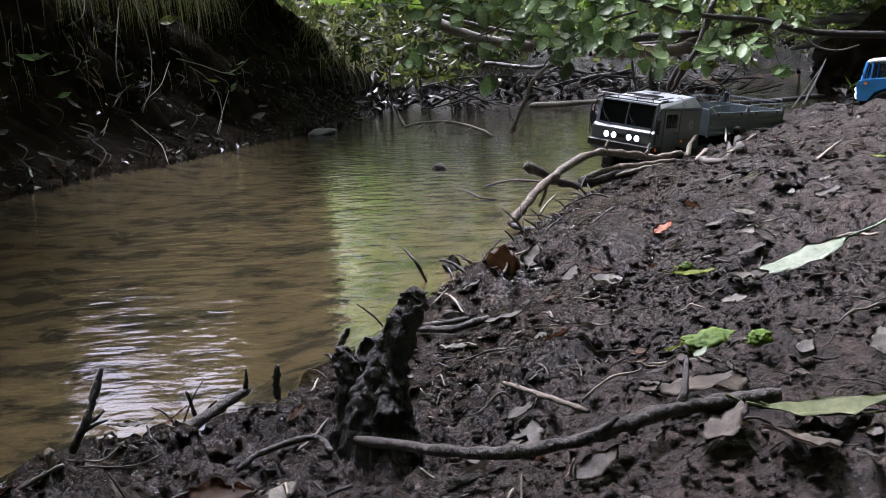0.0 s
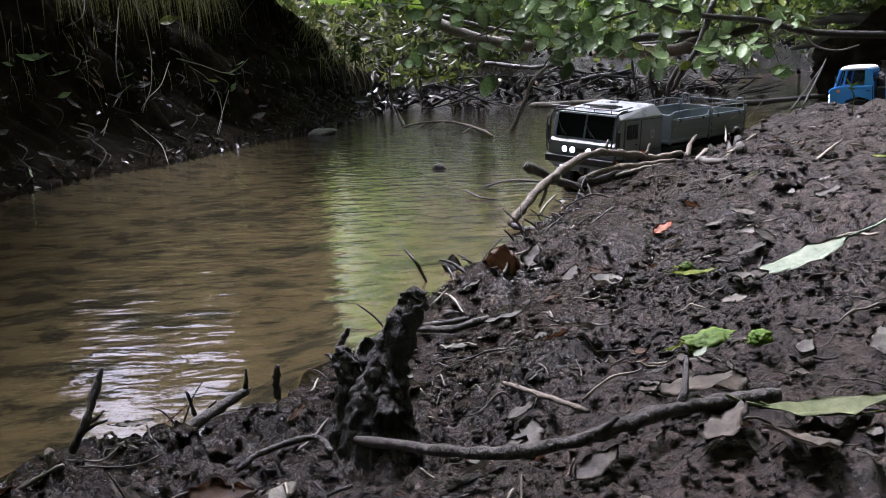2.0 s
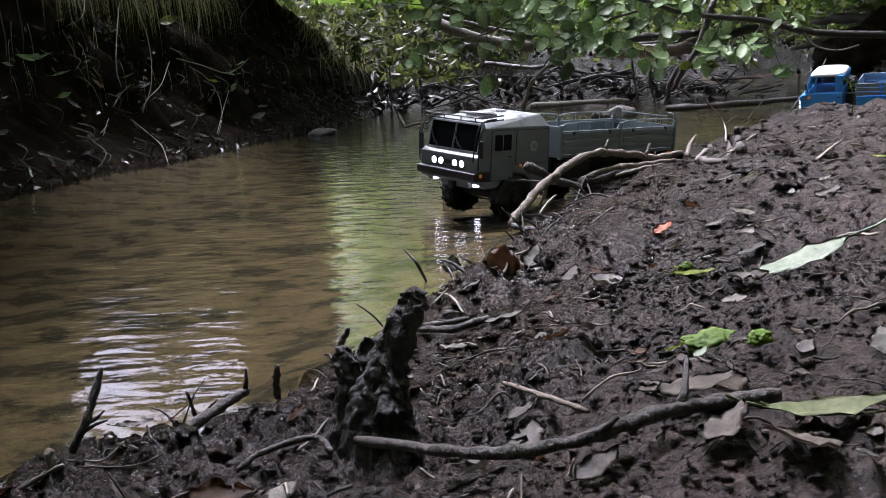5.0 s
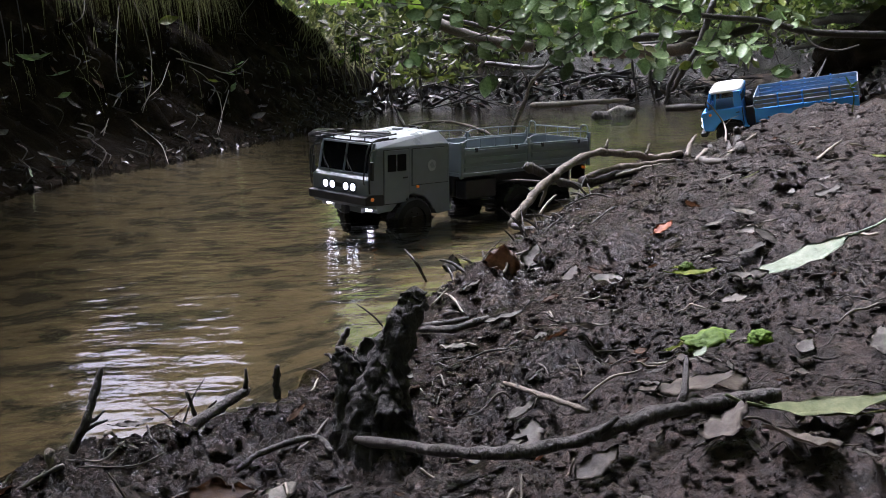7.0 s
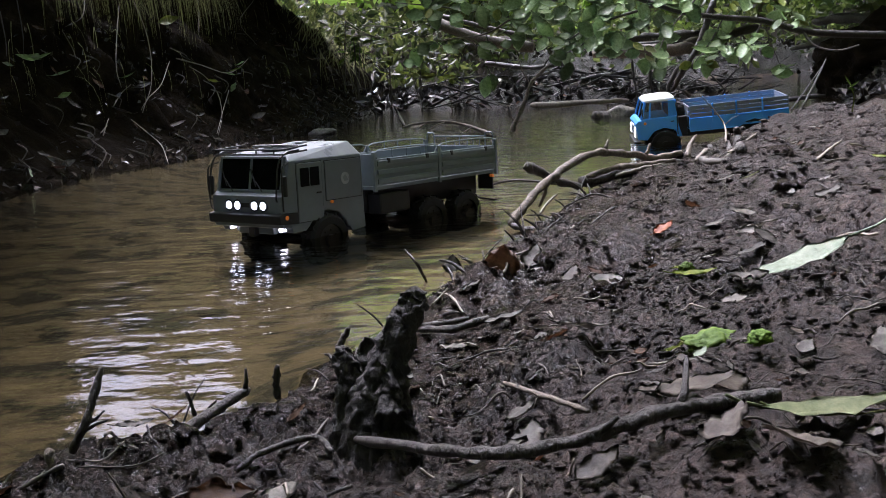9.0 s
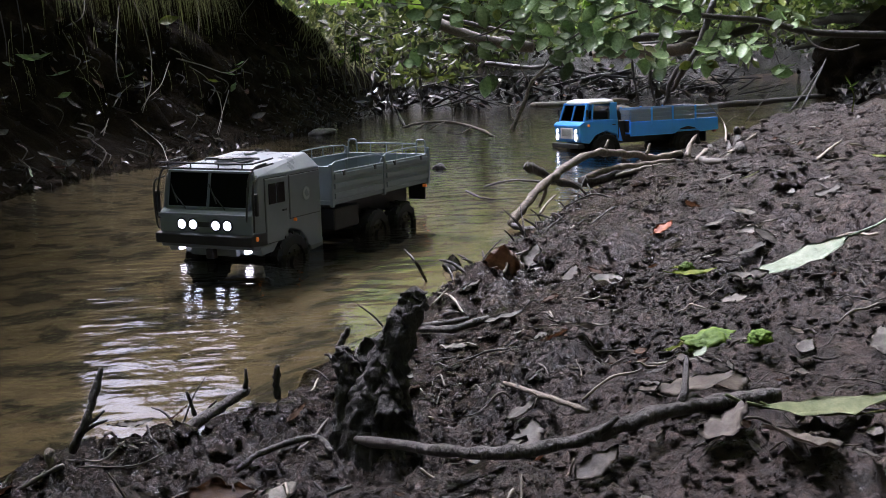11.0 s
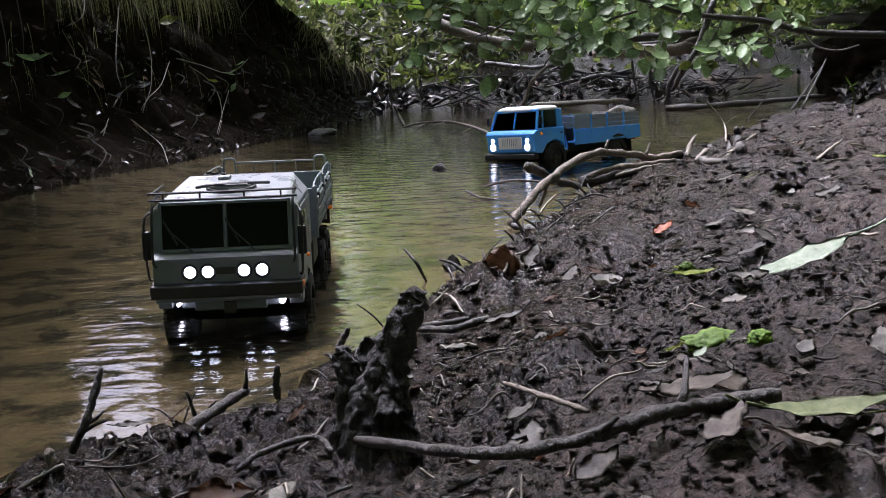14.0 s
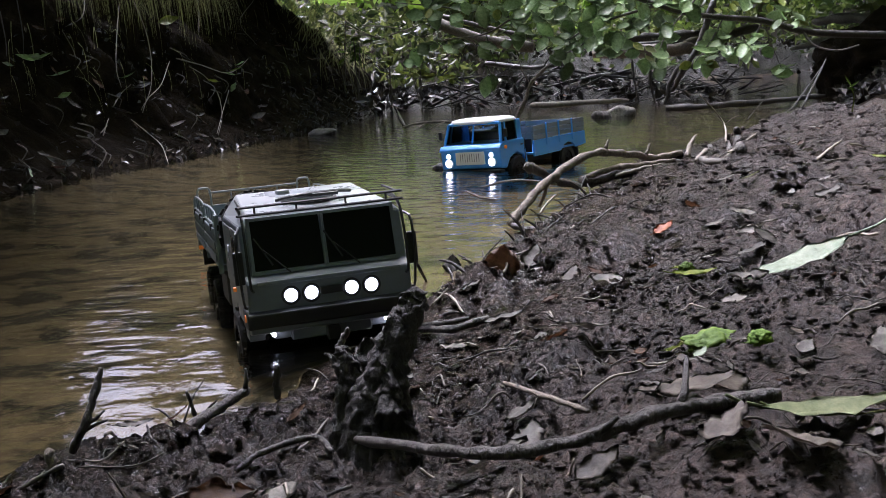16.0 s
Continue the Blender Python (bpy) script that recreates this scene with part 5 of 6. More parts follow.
for i, q in enumerate([(0.527, 1.808, 0.091), (0.253, 1.124, 0.097), (0.671, 1.713, 0.137), (0.721, 1.756, 0.124)]):
    fallen(q, 0.03, 0.012, LEAF_YELLOW, 40 * i, "small yellow-green leaf on the mud", 90 + i)

# scattered litter on the near bank
rng = random.Random(21)
def shore(y):
    return float(np.interp(y, R_Y, R_X))


for i in range(110):
    y = 0.5 + 2.9 * rng.random() ** 1.4
    x = shore(y) + 0.02 + rng.random() ** 1.3 * (0.25 + 0.42 * y)
    if abs(x) > 0.44 * y + 0.05:
        continue
    ln = rng.uniform(0.012, 0.045)
    fallen((x, y, gz(x, y)), ln, ln * rng.uniform(0.4, 0.75), rng.choice([LEAF_GREY, LEAF_GREY, LEAF_BROWN, LEAF_RUST]), rng.uniform(0, 360), "small muddy leaf scrap on the bank", 200 + i, lift=0.003, tilt=rng.uniform(-25, 25), stem=0.1)
for i in range(120):
    y = 0.5 + 2.8 * rng.random() ** 1.5
    x = shore(y) + 0.01 + rng.random() ** 1.6 * (0.2 + 0.4 * y)
    if abs(x) > 0.44 * y + 0.05:
        continue
    a, ln = rng.uniform(0, 6.28), rng.uniform(0.02, 0.09) * (0.6 + 0.3 * y)
    pts = []
    for k in (-0.5, -0.1, 0.25, 0.5):
        xx, yy = x + math.cos(a) * ln * k + rng.uniform(-1, 1) * 0.05 * ln, y + math.sin(a) * ln * k
        pts.append((xx, yy, gz(xx, yy) + 0.003 + rng.uniform(0, 0.006)))
    r = rng.uniform(0.0007, 0.0024)
    stick("litter_twig", pts, r, r * 0.7, rng.choice([WOOD_WET, TWIG, TWIG, PALE_TWIG]), "small twig lying on the mud", "twig", 300 + i, seg=5, group="twigs on the mud")


for i in range(130):
    y = rng.uniform(0.44, 1.15)
    x = rng.uniform(-0.02, 0.44 * y)
    a, ln = rng.uniform(0, 6.28), rng.uniform(0.008, 0.035)
    pts = []
    for k in (-0.5, -0.1, 0.25, 0.5):
        xx, yy = x + math.cos(a) * ln * k + rng.uniform(-1, 1) * 0.08 * ln, y + math.sin(a) * ln * k
        pts.append((xx, yy, gz(xx, yy) + 0.0015 + rng.uniform(0, 0.004)))
    r = rng.uniform(0.0004, 0.0013)
    stick("litter_twig", pts, r, r * 0.6, rng.choice([WOOD_WET, WOOD_WET, TWIG, TWIG, PALE_TWIG]), "small twig lying on the mud", "twig", 3300 + i, seg=5, group="twigs on the mud")
for i in range(80):
    y = rng.uniform(0.44, 1.2)
    x = rng.uniform(-0.04, 0.44 * y)
    ln = rng.uniform(0.006, 0.02)
    fallen((x, y, gz(x, y)), ln, ln * rng.uniform(0.4, 0.8), rng.choice([LEAF_GREY, LEAF_GREY, LEAF_BROWN, LEAF_RUST]), rng.uniform(0, 360), "small muddy leaf scrap on the bank", 3600 + i, lift=0.002, tilt=rng.uniform(-35, 35), stem=0)


def lumps(name, spots, material, label):
    """Small uneven clods, one mesh."""
    base = bmesh.new()
    bmesh.ops.create_icosphere(base, subdivisions=1, radius=1)
    V = np.array([v.co[:] for v in base.verts])
    F = np.array([[v.index for v in f.verts] for f in base.faces])
    base.free()
    r = np.random.default_rng(5)
    allv, allf = [], []
    for k, (x, y, z, s) in enumerate(spots):
        W = V * (1 + r.uniform(-0.55, 0.55, (len(V), 1))) * s * r.uniform(0.5, 1.6, 3) * np.array([1, 1, 0.7])
        allv.append(W + np.array([x, y, z]))
        allf.append(F + k * len(V))
    me = bpy.data.meshes.new(name)
    me.from_pydata(np.concatenate(allv).tolist(), [], np.concatenate(allf).tolist())
    me.materials.append(material)
    me.polygons.foreach_set("use_smooth", [True] * len(me.polygons))
    return tagged(new(name, me), label, "mud", kind="stuff")


def near_spots(n, y0, y1, low, high, power):
    out = []
    for i in range(n):
        y = y0 + (y1 - y0) * rng.random() ** 1.7
        x = shore(y) - 0.01 + rng.random() ** 1.2 * (0.3 + 0.45 * y)
        s = low + (high - low) * rng.random() ** power * (0.7 + 0.4 * y)
        if abs(x) < 0.44 * y + 0.05:
            out.append((x, y, s))
    P = np.array(out)
    z = ground_z(P[:, 0], P[:, 1])
    return [(x, y, zz + s * 0.15, s) for (x, y, s), zz in zip(out, z)]


lumps("mud_clods", near_spots(30000, 0.42, 3.4, 0.0007, 0.0055, 5), MUD, "small wet mud clods and crumbs on the bank")


def chunk(x, y, s, seed):
    """A larger uneven clod of wet mud."""
    bm = bmesh.new()
    bmesh.ops.create_icosphere(bm, subdivisions=3, radius=1)
    o = Vector((seed * 3.7, seed * 1.3, 0))
    for v in bm.verts:
        d = v.co.copy()
        v.co = d * (1 + 0.45 * noise.noise(d * 1.4 + o) + 0.3 * abs(noise.noise(d * 3.1 + o)) + 0.22 * noise.noise(d * 7 + o))
        v.co = Vector((v.co.x * s * 1.3, v.co.y * s, v.co.z * s * 0.75))
    ob = finish("mud_clod", bm, MUD, smooth=True)
    ob.matrix_basis = pose(x, y, gz(x, y) + s * 0.1, 0, 0, seed * 47)
    return tagged(ob, "uneven clod of dark wet mud", "clod", "larger mud clods")


for i in range(95):
    if i < 55:
        y = rng.uniform(0.56, 0.97)
        x = rng.uniform(max(shore(y) + 0.01, -0.43 * y), 0.02)
        s = rng.uniform(0.005, 0.011)
    else:
        y = rng.uniform(0.6, 2.4)
        x = shore(y) + 0.03 + rng.random() * (0.1 + 0.35 * y)
        s = rng.uniform(0.006, 0.013) * (0.7 + 0.35 * y)
    if abs(x) < 0.43 * y and not (abs(x + 0.035) < 0.05 and abs(y - 0.67) < 0.05):
        chunk(x, y, s, i + 1)
# dark sodden twigs matted along the water's edge
for i in range(95):
    y = rng.uniform(0.95, 2.5)
    x = shore(y) + rng.uniform(-0.015, 0.07)
    a, ln = rng.uniform(0, 6.28), rng.uniform(0.015, 0.06) * (0.6 + 0.3 * y)
    up = rng.uniform(0.0, 0.9) if i % 2 else rng.uniform(0, 0.15)
    z = max(gz(x, y), 0.0)
    pts = [(x, y, z - 0.004), (x + math.cos(a) * ln * 0.4, y + math.sin(a) * ln * 0.4, z + 0.004 + up * ln * 0.5), (x + math.cos(a) * ln * 0.8, y + math.sin(a) * ln * 0.8, z + 0.003 + up * ln)]
    r = rng.uniform(0.001, 0.0032)
    stick("sodden_twig", pts, r, r * 0.5, WOOD_WET, "dark sodden twig at the water's edge", "twig", 2000 + i, seg=5, group="sodden twigs at the water's edge")


# ---- the dark left bank: roots, hanging grass and leaves ----
def blades(name, tufts, material, label):
    """Grass blades: (root, way, length, droop), each a narrow bent strip, one mesh."""
    V, F = [], []
    for root, way, ln, droop, w in tufts:
        p, d = Vector(root), Vector(way).normalized()
        side = d.cross(Vector((0, 0, 1)))
        side = (side if side.length > 0.1 else Vector((1, 0, 0))).normalized()
        n = 5
        for k in range(n + 1):
            t = k / n
            ww = w * (1 - 0.9 * t)
            V += [p + side * ww, p - side * ww]
            if k < n:
                b = len(V) - 2
                F.append((b, b + 1, b + 3, b + 2))
            p = p + d * ln / n
            d = (d + Vector((0, 0, -droop / n))).normalized()
    me = bpy.data.meshes.new(name)
    me.from_pydata([tuple(v) for v in V], [], F)
    me.materials.append(material)
    return tagged(new(name, me), label, "grass", kind="stuff")


def bank_spot(px, pz):
    """A place on the face of the left bank: along it (y) and at a height."""
    y, z = px, pz
    xs_ = np.linspace(float(np.interp(y, L_Y, L_X)) - 1.6, float(np.interp(y, L_Y, L_X)) + 0.1, 120)
    zs = ground_z(xs_, np.full_like(xs_, y))
    k = np.nonzero(zs < z)[0]
    return float(xs_[k[0]]) if len(k) else float(xs_[-1])


tufts = []
for i in range(1500):
    y = rng.uniform(4.0, 5.5)
    z = rng.uniform(0.62, 0.95)
    x = bank_spot(y, z) + 0.03
    tufts.append(((x + 0.04, y - 0.03, z + 0.06), (rng.uniform(0.1, 0.9), rng.uniform(-0.5, 0.15), rng.uniform(-0.1, 0.6)), rng.uniform(0.18, 0.4), rng.uniform(4, 9), rng.uniform(0.001, 0.0022)))
for i in range(500):
    y = rng.uniform(7.0, 8.8)
    z = rng.uniform(0.3, 0.8)
    x = bank_spot(y, z) + 0.02
    tufts.append(((x + rng.uniform(-0.1, 0.1), y, z), (rng.uniform(0, 1), rng.uniform(-0.8, 0.1), rng.uniform(-0.2, 1)), rng.uniform(0.15, 0.5), rng.uniform(1, 3.5), rng.uniform(0.0015, 0.003)))
for i in range(160):
    y = rng.uniform(3.0, 6.6)
    z = rng.uniform(0.3, 0.9)
    x = bank_spot(y, z) + 0.01
    tufts.append(((x + 0.03, y, z), (rng.uniform(0, 1), rng.uniform(-0.5, 0.2), rng.uniform(-0.9, 0.2)), rng.uniform(0.08, 0.22), rng.uniform(4, 9), rng.uniform(0.0008, 0.0016)))
blades("hanging_grass", tufts, GRASS, "dry green-brown grass hanging over the earth bank")

ROOT = "thin pale root hanging down the earth bank"
for i, pts in enumerate([
    [(-1.297, 4.787, 0.642), (-1.226, 4.681, 0.503), (-1.186, 4.577, 0.371), (-1.159, 4.415, 0.257), (-1.166, 4.280, 0.183)], [(-1.325, 4.684, 0.637), (-1.290, 4.476, 0.489), (-1.251, 4.289, 0.352), (-1.234, 4.275, 0.273)],
    [(-1.111, 4.938, 0.347), (-1.061, 5.011, 0.301), (-1.009, 5.018, 0.222), (-0.960, 4.838, 0.125), (-0.957, 4.703, 0.045)], [(-0.975, 5.121, 0.230), (-0.978, 4.964, 0.145), (-0.962, 4.703, 0.051)],
    [(-1.229, 4.121, 0.204), (-1.229, 4.252, 0.253), (-1.202, 4.298, 0.284)], [(-1.168, 4.133, 0.154), (-1.132, 4.224, 0.094), (-1.046, 4.075, 0.054), (-0.952, 3.782, 0.009)],
    [(-1.208, 3.902, 0.111), (-1.211, 3.993, 0.167)], [(-1.217, 3.903, 0.119), (-1.210, 3.968, 0.144)], [(-1.155, 4.759, 0.370), (-1.140, 4.520, 0.276), (-1.159, 4.368, 0.224), (-1.162, 4.278, 0.172)],
    [(-1.395, 4.132, 0.496), (-1.360, 4.120, 0.431), (-1.320, 4.031, 0.387)], [(-1.402, 4.459, 0.628), (-1.377, 4.325, 0.554), (-1.411, 4.216, 0.513)], [(-1.483, 3.947, 0.603), (-1.437, 3.845, 0.480), (-1.429, 3.812, 0.411)],
    [(-1.497, 3.818, 0.558), (-1.474, 3.780, 0.461), (-1.456, 3.729, 0.402)], [(-1.151, 5.421, 0.670), (-1.140, 5.366, 0.586), (-1.118, 5.229, 0.500)], [(-1.026, 6.363, 0.717), (-0.984, 5.605, 0.561), (-0.945, 5.849, 0.449)],
]):
    stick("hanging_root", pts, 0.0024, 0.0014, PALE_TWIG if i < 9 else TWIG, ROOT, "root", 400 + i, seg=5, group="roots on the left bank")
stick("leafy_shoot", [(-1.139, 4.823, 0.384), (-1.077, 5.020, 0.353), (-0.981, 5.114, 0.310), (-0.935, 5.241, 0.338), (-0.921, 5.410, 0.378)], 0.003, 0.0015, PALE_TWIG, "thin shoot reaching out from the bank", "twig", 420)
for i, (p, ln, m, turn, tilt) in enumerate([
    ((-0.948, 5.198, 0.323), 0.07, LEAF_MOSS, 20, -20), ((-0.933, 5.264, 0.352), 0.06, LEAF_GREEN, 60, -30), ((-0.972, 5.133, 0.304), 0.06, LEAF_GREEN, 200, 20), ((-0.944, 5.102, 0.243), 0.08, LEAF_GREEN, -90, 60), ((-1.023, 5.007, 0.277), 0.045, LEAF_YELLOW, 200, 30),
    ((-1.191, 4.974, 0.555), 0.095, LEAF_YELLOW, 10, 40), ((-1.209, 4.303, 0.317), 0.07, LEAF_GREEN, 330, 20), ((-1.183, 4.418, 0.276), 0.07, LEAF_GREY, 30, 20), ((-0.853, 5.180, 0.103), 0.08, LEAF_BROWN, 30, 40),
    ((-1.416, 3.789, 0.393), 0.07, LEAF_GREEN, 180, 20), ((-1.379, 3.850, 0.395), 0.07, LEAF_GREEN, 0, 20), ((-1.401, 3.831, 0.400), 0.06, LEAF_GREEN, 90, 20), ((-1.442, 3.684, 0.373), 0.06, LEAF_GREEN, 120, 20), ((-1.333, 3.901, 0.336), 0.07, LEAF_GREEN, 10, 20),
    ((-1.376, 3.423, 0.159), 0.05, LEAF_GREY, 70, 30), ((-1.259, 3.301, 0.039), 0.05, LEAF_PALE, 110, 60), ((-1.345, 3.689, 0.173), 0.05, LEAF_GREY, 140, 30), ((-1.240, 3.605, 0.038), 0.05, LEAF_GREY, 20, 30), ((-1.319, 3.867, 0.258), 0.05, LEAF_GREEN, 20, 30),
    ((-1.072, 4.471, 0.113), 0.07, LEAF_BROWN, 20, 30), ((-1.203, 4.138, 0.185), 0.09, LEAF_BROWN, 160, 30), ((-1.038, 4.759, 0.137), 0.04, LEAF_GREY, 20, 30),
]):
    me = leaf_mesh("bank_leaf", ln, ln * 0.62, m, 0.3, 0.25, seed=500 + i)
    ob = new("bank_leaf", me)
    ob.matrix_basis = Matrix.Translation(p) @ pose(0, 0, 0, tilt, -15, turn) @ Matrix.Translation((-ln / 2, 0, 0))
    tagged(ob, "leaf hanging on the dark earth bank", "leaf", "leaves on the left bank")
for i in range(70):
    y = rng.uniform(2.9, 7.6)
    z = 0.02 + 0.55 * rng.random() ** 1.8
    x = bank_spot(y, z)
    ln = rng.uniform(0.03, 0.07)
    fallen((x, y, gz(x, y)), ln, ln * 0.6, rng.choice([LEAF_BROWN, LEAF_RUST, LEAF_RUST, LEAF_DARK, LEAF_DARK]), rng.uniform(0, 360), "brown leaf caught on the earth bank", 600 + i, lift=0.012, tilt=rng.uniform(-30, 30), group="leaves on the left bank")
for i in range(60):
    y = rng.uniform(3.0, 7.8)
    z = 0.03 + 0.6 * rng.random() ** 1.5
    x = bank_spot(y, z) + 0.02
    a = rng.uniform(-1, 1)
    ln = rng.uniform(0.06, 0.22)
    stick("bank_twig", [(x, y, z), (x + 0.02 + ln * 0.2, y + a * ln * 0.5, z - ln * 0.2), (x + 0.03, y + a * ln, z - ln * 0.5)], 0.003, 0.0015, TWIG, "thin twig hanging on the earth bank", "twig", 700 + i, seg=5, group="roots on the left bank")

near_state = rng.getstate()


def crumb_spots(n):
    out = []
    for i in range(n):
        y = 0.38 + 0.75 * rng.random() ** 1.3
        x = -0.12 + rng.random() * (0.17 + 0.45 * y)
        if x > shore(y) and noise.noise(Vector((x * 14, y * 14, 3))) > -0.25:
            s = (0.0006 + 0.0036 * rng.random() ** 4) * (0.6 + 0.5 * y)
            out.append((x, y, gz(x, y) + s * 0.15, s))
    return out


lumps("mud_crumbs", crumb_spots(15000), MUD, "wet mud crumbs churned up on the near bank")
rng.setstate(near_state)


# ---- driftwood and far logs ----
for i in range(230):
    x, y = rng.gauss(0.7, 0.6), rng.gauss(7.75, 0.45)
    if i % 4 == 0:
        x, y = rng.uniform(1.0, 2.3), rng.uniform(6.8, 8.2)
    if x < -0.35 or y > 8.8 or y < 6.75:
        continue
    a, ln = rng.gauss(0, 0.9), rng.uniform(0.08, 0.42)
    z = max(gz(x, y), 0.0) + rng.uniform(0.0, 0.11)
    b = rng.uniform(-0.4, 0.7)
    pts = [(x + math.cos(a) * ln * k, y + math.sin(a) * ln * k, z + b * ln * k + rng.uniform(-1, 1) * 0.03 * ln) for k in (-0.5, -0.15, 0.2, 0.5)]
    r = 0.002 + 0.009 * rng.random() ** 2
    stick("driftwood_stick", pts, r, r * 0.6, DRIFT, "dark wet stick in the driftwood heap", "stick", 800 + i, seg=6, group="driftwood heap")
for i in range(120):
    x, y = rng.gauss(0.7, 0.6), rng.gauss(7.6, 0.4)
    if x < -0.3 or y < 6.7:
        continue
    ln = rng.uniform(0.04, 0.09)
    fallen((x, y, max(gz(x, y), 0.0)), ln, ln * 0.6, rng.choice([LEAF_RUST, LEAF_BROWN, LEAF_GREY, LEAF_GREY]), rng.uniform(0, 360), "wet dark leaf in the driftwood heap", 1100 + i, lift=0.02, tilt=rng.uniform(-40, 40), group="leaves in the driftwood")
for pts, r0, r1, m, lab in [
    ([(-0.006, 9.500, 0.679), (0.395, 9.300, 0.499), (0.840, 9.200, 0.403)], 0.045, 0.05, BARK, "grey fallen log behind the driftwood"),
    ([(0.071, 9.800, 0.721), (0.515, 9.700, 0.581), (0.805, 9.600, 0.517)], 0.025, 0.02, TWIG, "thin fallen trunk behind the driftwood"),
    ([(1.528, 10.500, 0.326), (1.979, 10.300, 0.326), (2.412, 10.100, 0.337)], 0.05, 0.06, BARK, "grey fallen log by the water"),
    ([(2.357, 10.200, 0.361), (2.700, 10.400, 0.434), (3.194, 10.800, 0.520)], 0.06, 0.04, BARK, "grey-brown thick log rising from the water"),
    ([(1.854, 11.500, 0.459), (2.330, 11.500, 0.473), (2.782, 11.400, 0.486)], 0.05, 0.05, WOOD_WET, "dark fallen log on the far bank"),
    ([(1.886, 11.000, 0.381), (2.342, 11.000, 0.395), (2.791, 11.200, 0.401)], 0.04, 0.03, WOOD_WET, "dark fallen log on the far bank"),
    ([(0.600, 6.879, 0.020), (0.792, 6.682, 0.030), (1.054, 6.571, 0.040), (1.193, 6.778, 0.030)], 0.02, 0.014, PALE_TWIG, "pale driftwood branch lying in the stream"),
    ([(1.278, 6.011, 0.010), (1.464, 5.874, 0.020), (1.778, 5.896, 0.030), (2.162, 6.022, 0.040)], 0.018, 0.014, WOOD_WET, "long dark driftwood pole in the stream"),
    ([(0.403, 8.600, 0.291), (0.740, 8.400, 0.243), (1.034, 8.300, 0.265)], 0.02, 0.014, WOOD_WET, "dark branch on the driftwood heap"),
    ([(0.904, 7.600, 0.123), (1.157, 7.700, 0.169), (1.416, 7.800, 0.185)], 0.02, 0.014, WOOD_WET, "dark branch on the driftwood heap"),
]:
    stick("fallen_log", pts, r0, r1, m, lab, "log", int(pts[0][1] * 100))
# dark stems in front of the far water
for pts, r0, r1 in [
    ([(1.533, 6.000, 0.588), (1.495, 6.000, 0.453), (1.449, 6.000, 0.333), (1.386, 6.000, 0.244), (1.329, 6.100, 0.105)], 0.022, 0.014),
    ([(1.384, 6.200, 0.228), (1.335, 6.200, 0.134), (1.311, 6.200, 0.023)], 0.014, 0.012), ([(1.193, 6.600, 0.301), (1.205, 6.600, 0.165), (1.231, 6.600, 0.028)], 0.008, 0.006),
    ([(1.282, 6.500, 0.264), (1.288, 6.500, 0.130), (1.314, 6.500, 0.011)], 0.01, 0.008), ([(1.554, 6.300, 0.220), (1.636, 6.300, 0.135), (1.685, 6.300, 0.084)], 0.006, 0.004),
    ([(1.258, 4.400, 0.027), (1.345, 4.500, 0.088), (1.446, 4.600, 0.163)], 0.003, 0.002), ([(1.377, 4.200, 0.077), (1.465, 4.300, 0.147), (1.577, 4.400, 0.252)], 0.003, 0.002),
    ([(1.421, 4.200, 0.086), (1.509, 4.300, 0.189), (1.581, 4.400, 0.263)], 0.004, 0.003),
]:
    stick("bare_branch", pts, r0, r1, WOOD_WET, "dark bare stem rising by the stream", "branch", int(pts[0][0] * 1000), seg=7, group="bare stems")
for pts, r0, r1 in [([(2.682, 8.200, 0.295), (2.833, 7.800, 0.347), (2.920, 7.400, 0.291), (3.018, 7.000, 0.225)], 0.022, 0.045), ([(2.764, 7.600, 0.160), (2.844, 7.300, 0.203), (2.984, 7.000, 0.154)], 0.022, 0.035), ([(2.918, 8.400, 0.491), (3.027, 8.000, 0.505), (3.230, 7.600, 0.450)], 0.028, 0.045)]:
    stick("root_log", pts, r0, r1, WOOD_WET, "dark rotten root log on the shaded bank", "log", int(pts[0][2] * 1000), seg=10)
# dry grass stems by the left bend
for i, pts in enumerate([[(-0.685, 7.600, 0.694), (-0.478, 7.300, 0.543), (-0.290, 7.200, 0.459)], [(-0.651, 7.600, 0.616), (-0.448, 7.400, 0.518), (-0.330, 7.300, 0.496)], [(-0.570, 7.500, 0.514), (-0.448, 7.400, 0.518), (-0.361, 7.300, 0.482)], [(-0.311, 7.800, 0.522), (-0.125, 7.600, 0.563), (-0.004, 7.500, 0.615)], [(-0.482, 7.400, 0.583), (-0.252, 7.300, 0.552), (-0.123, 7.300, 0.491)]]):
    stick("dry_stem", pts, 0.006, 0.003, PALE_TWIG, "pale dry stem arching from the bank", "twig", 1300 + i, seg=5, group="dry stems")


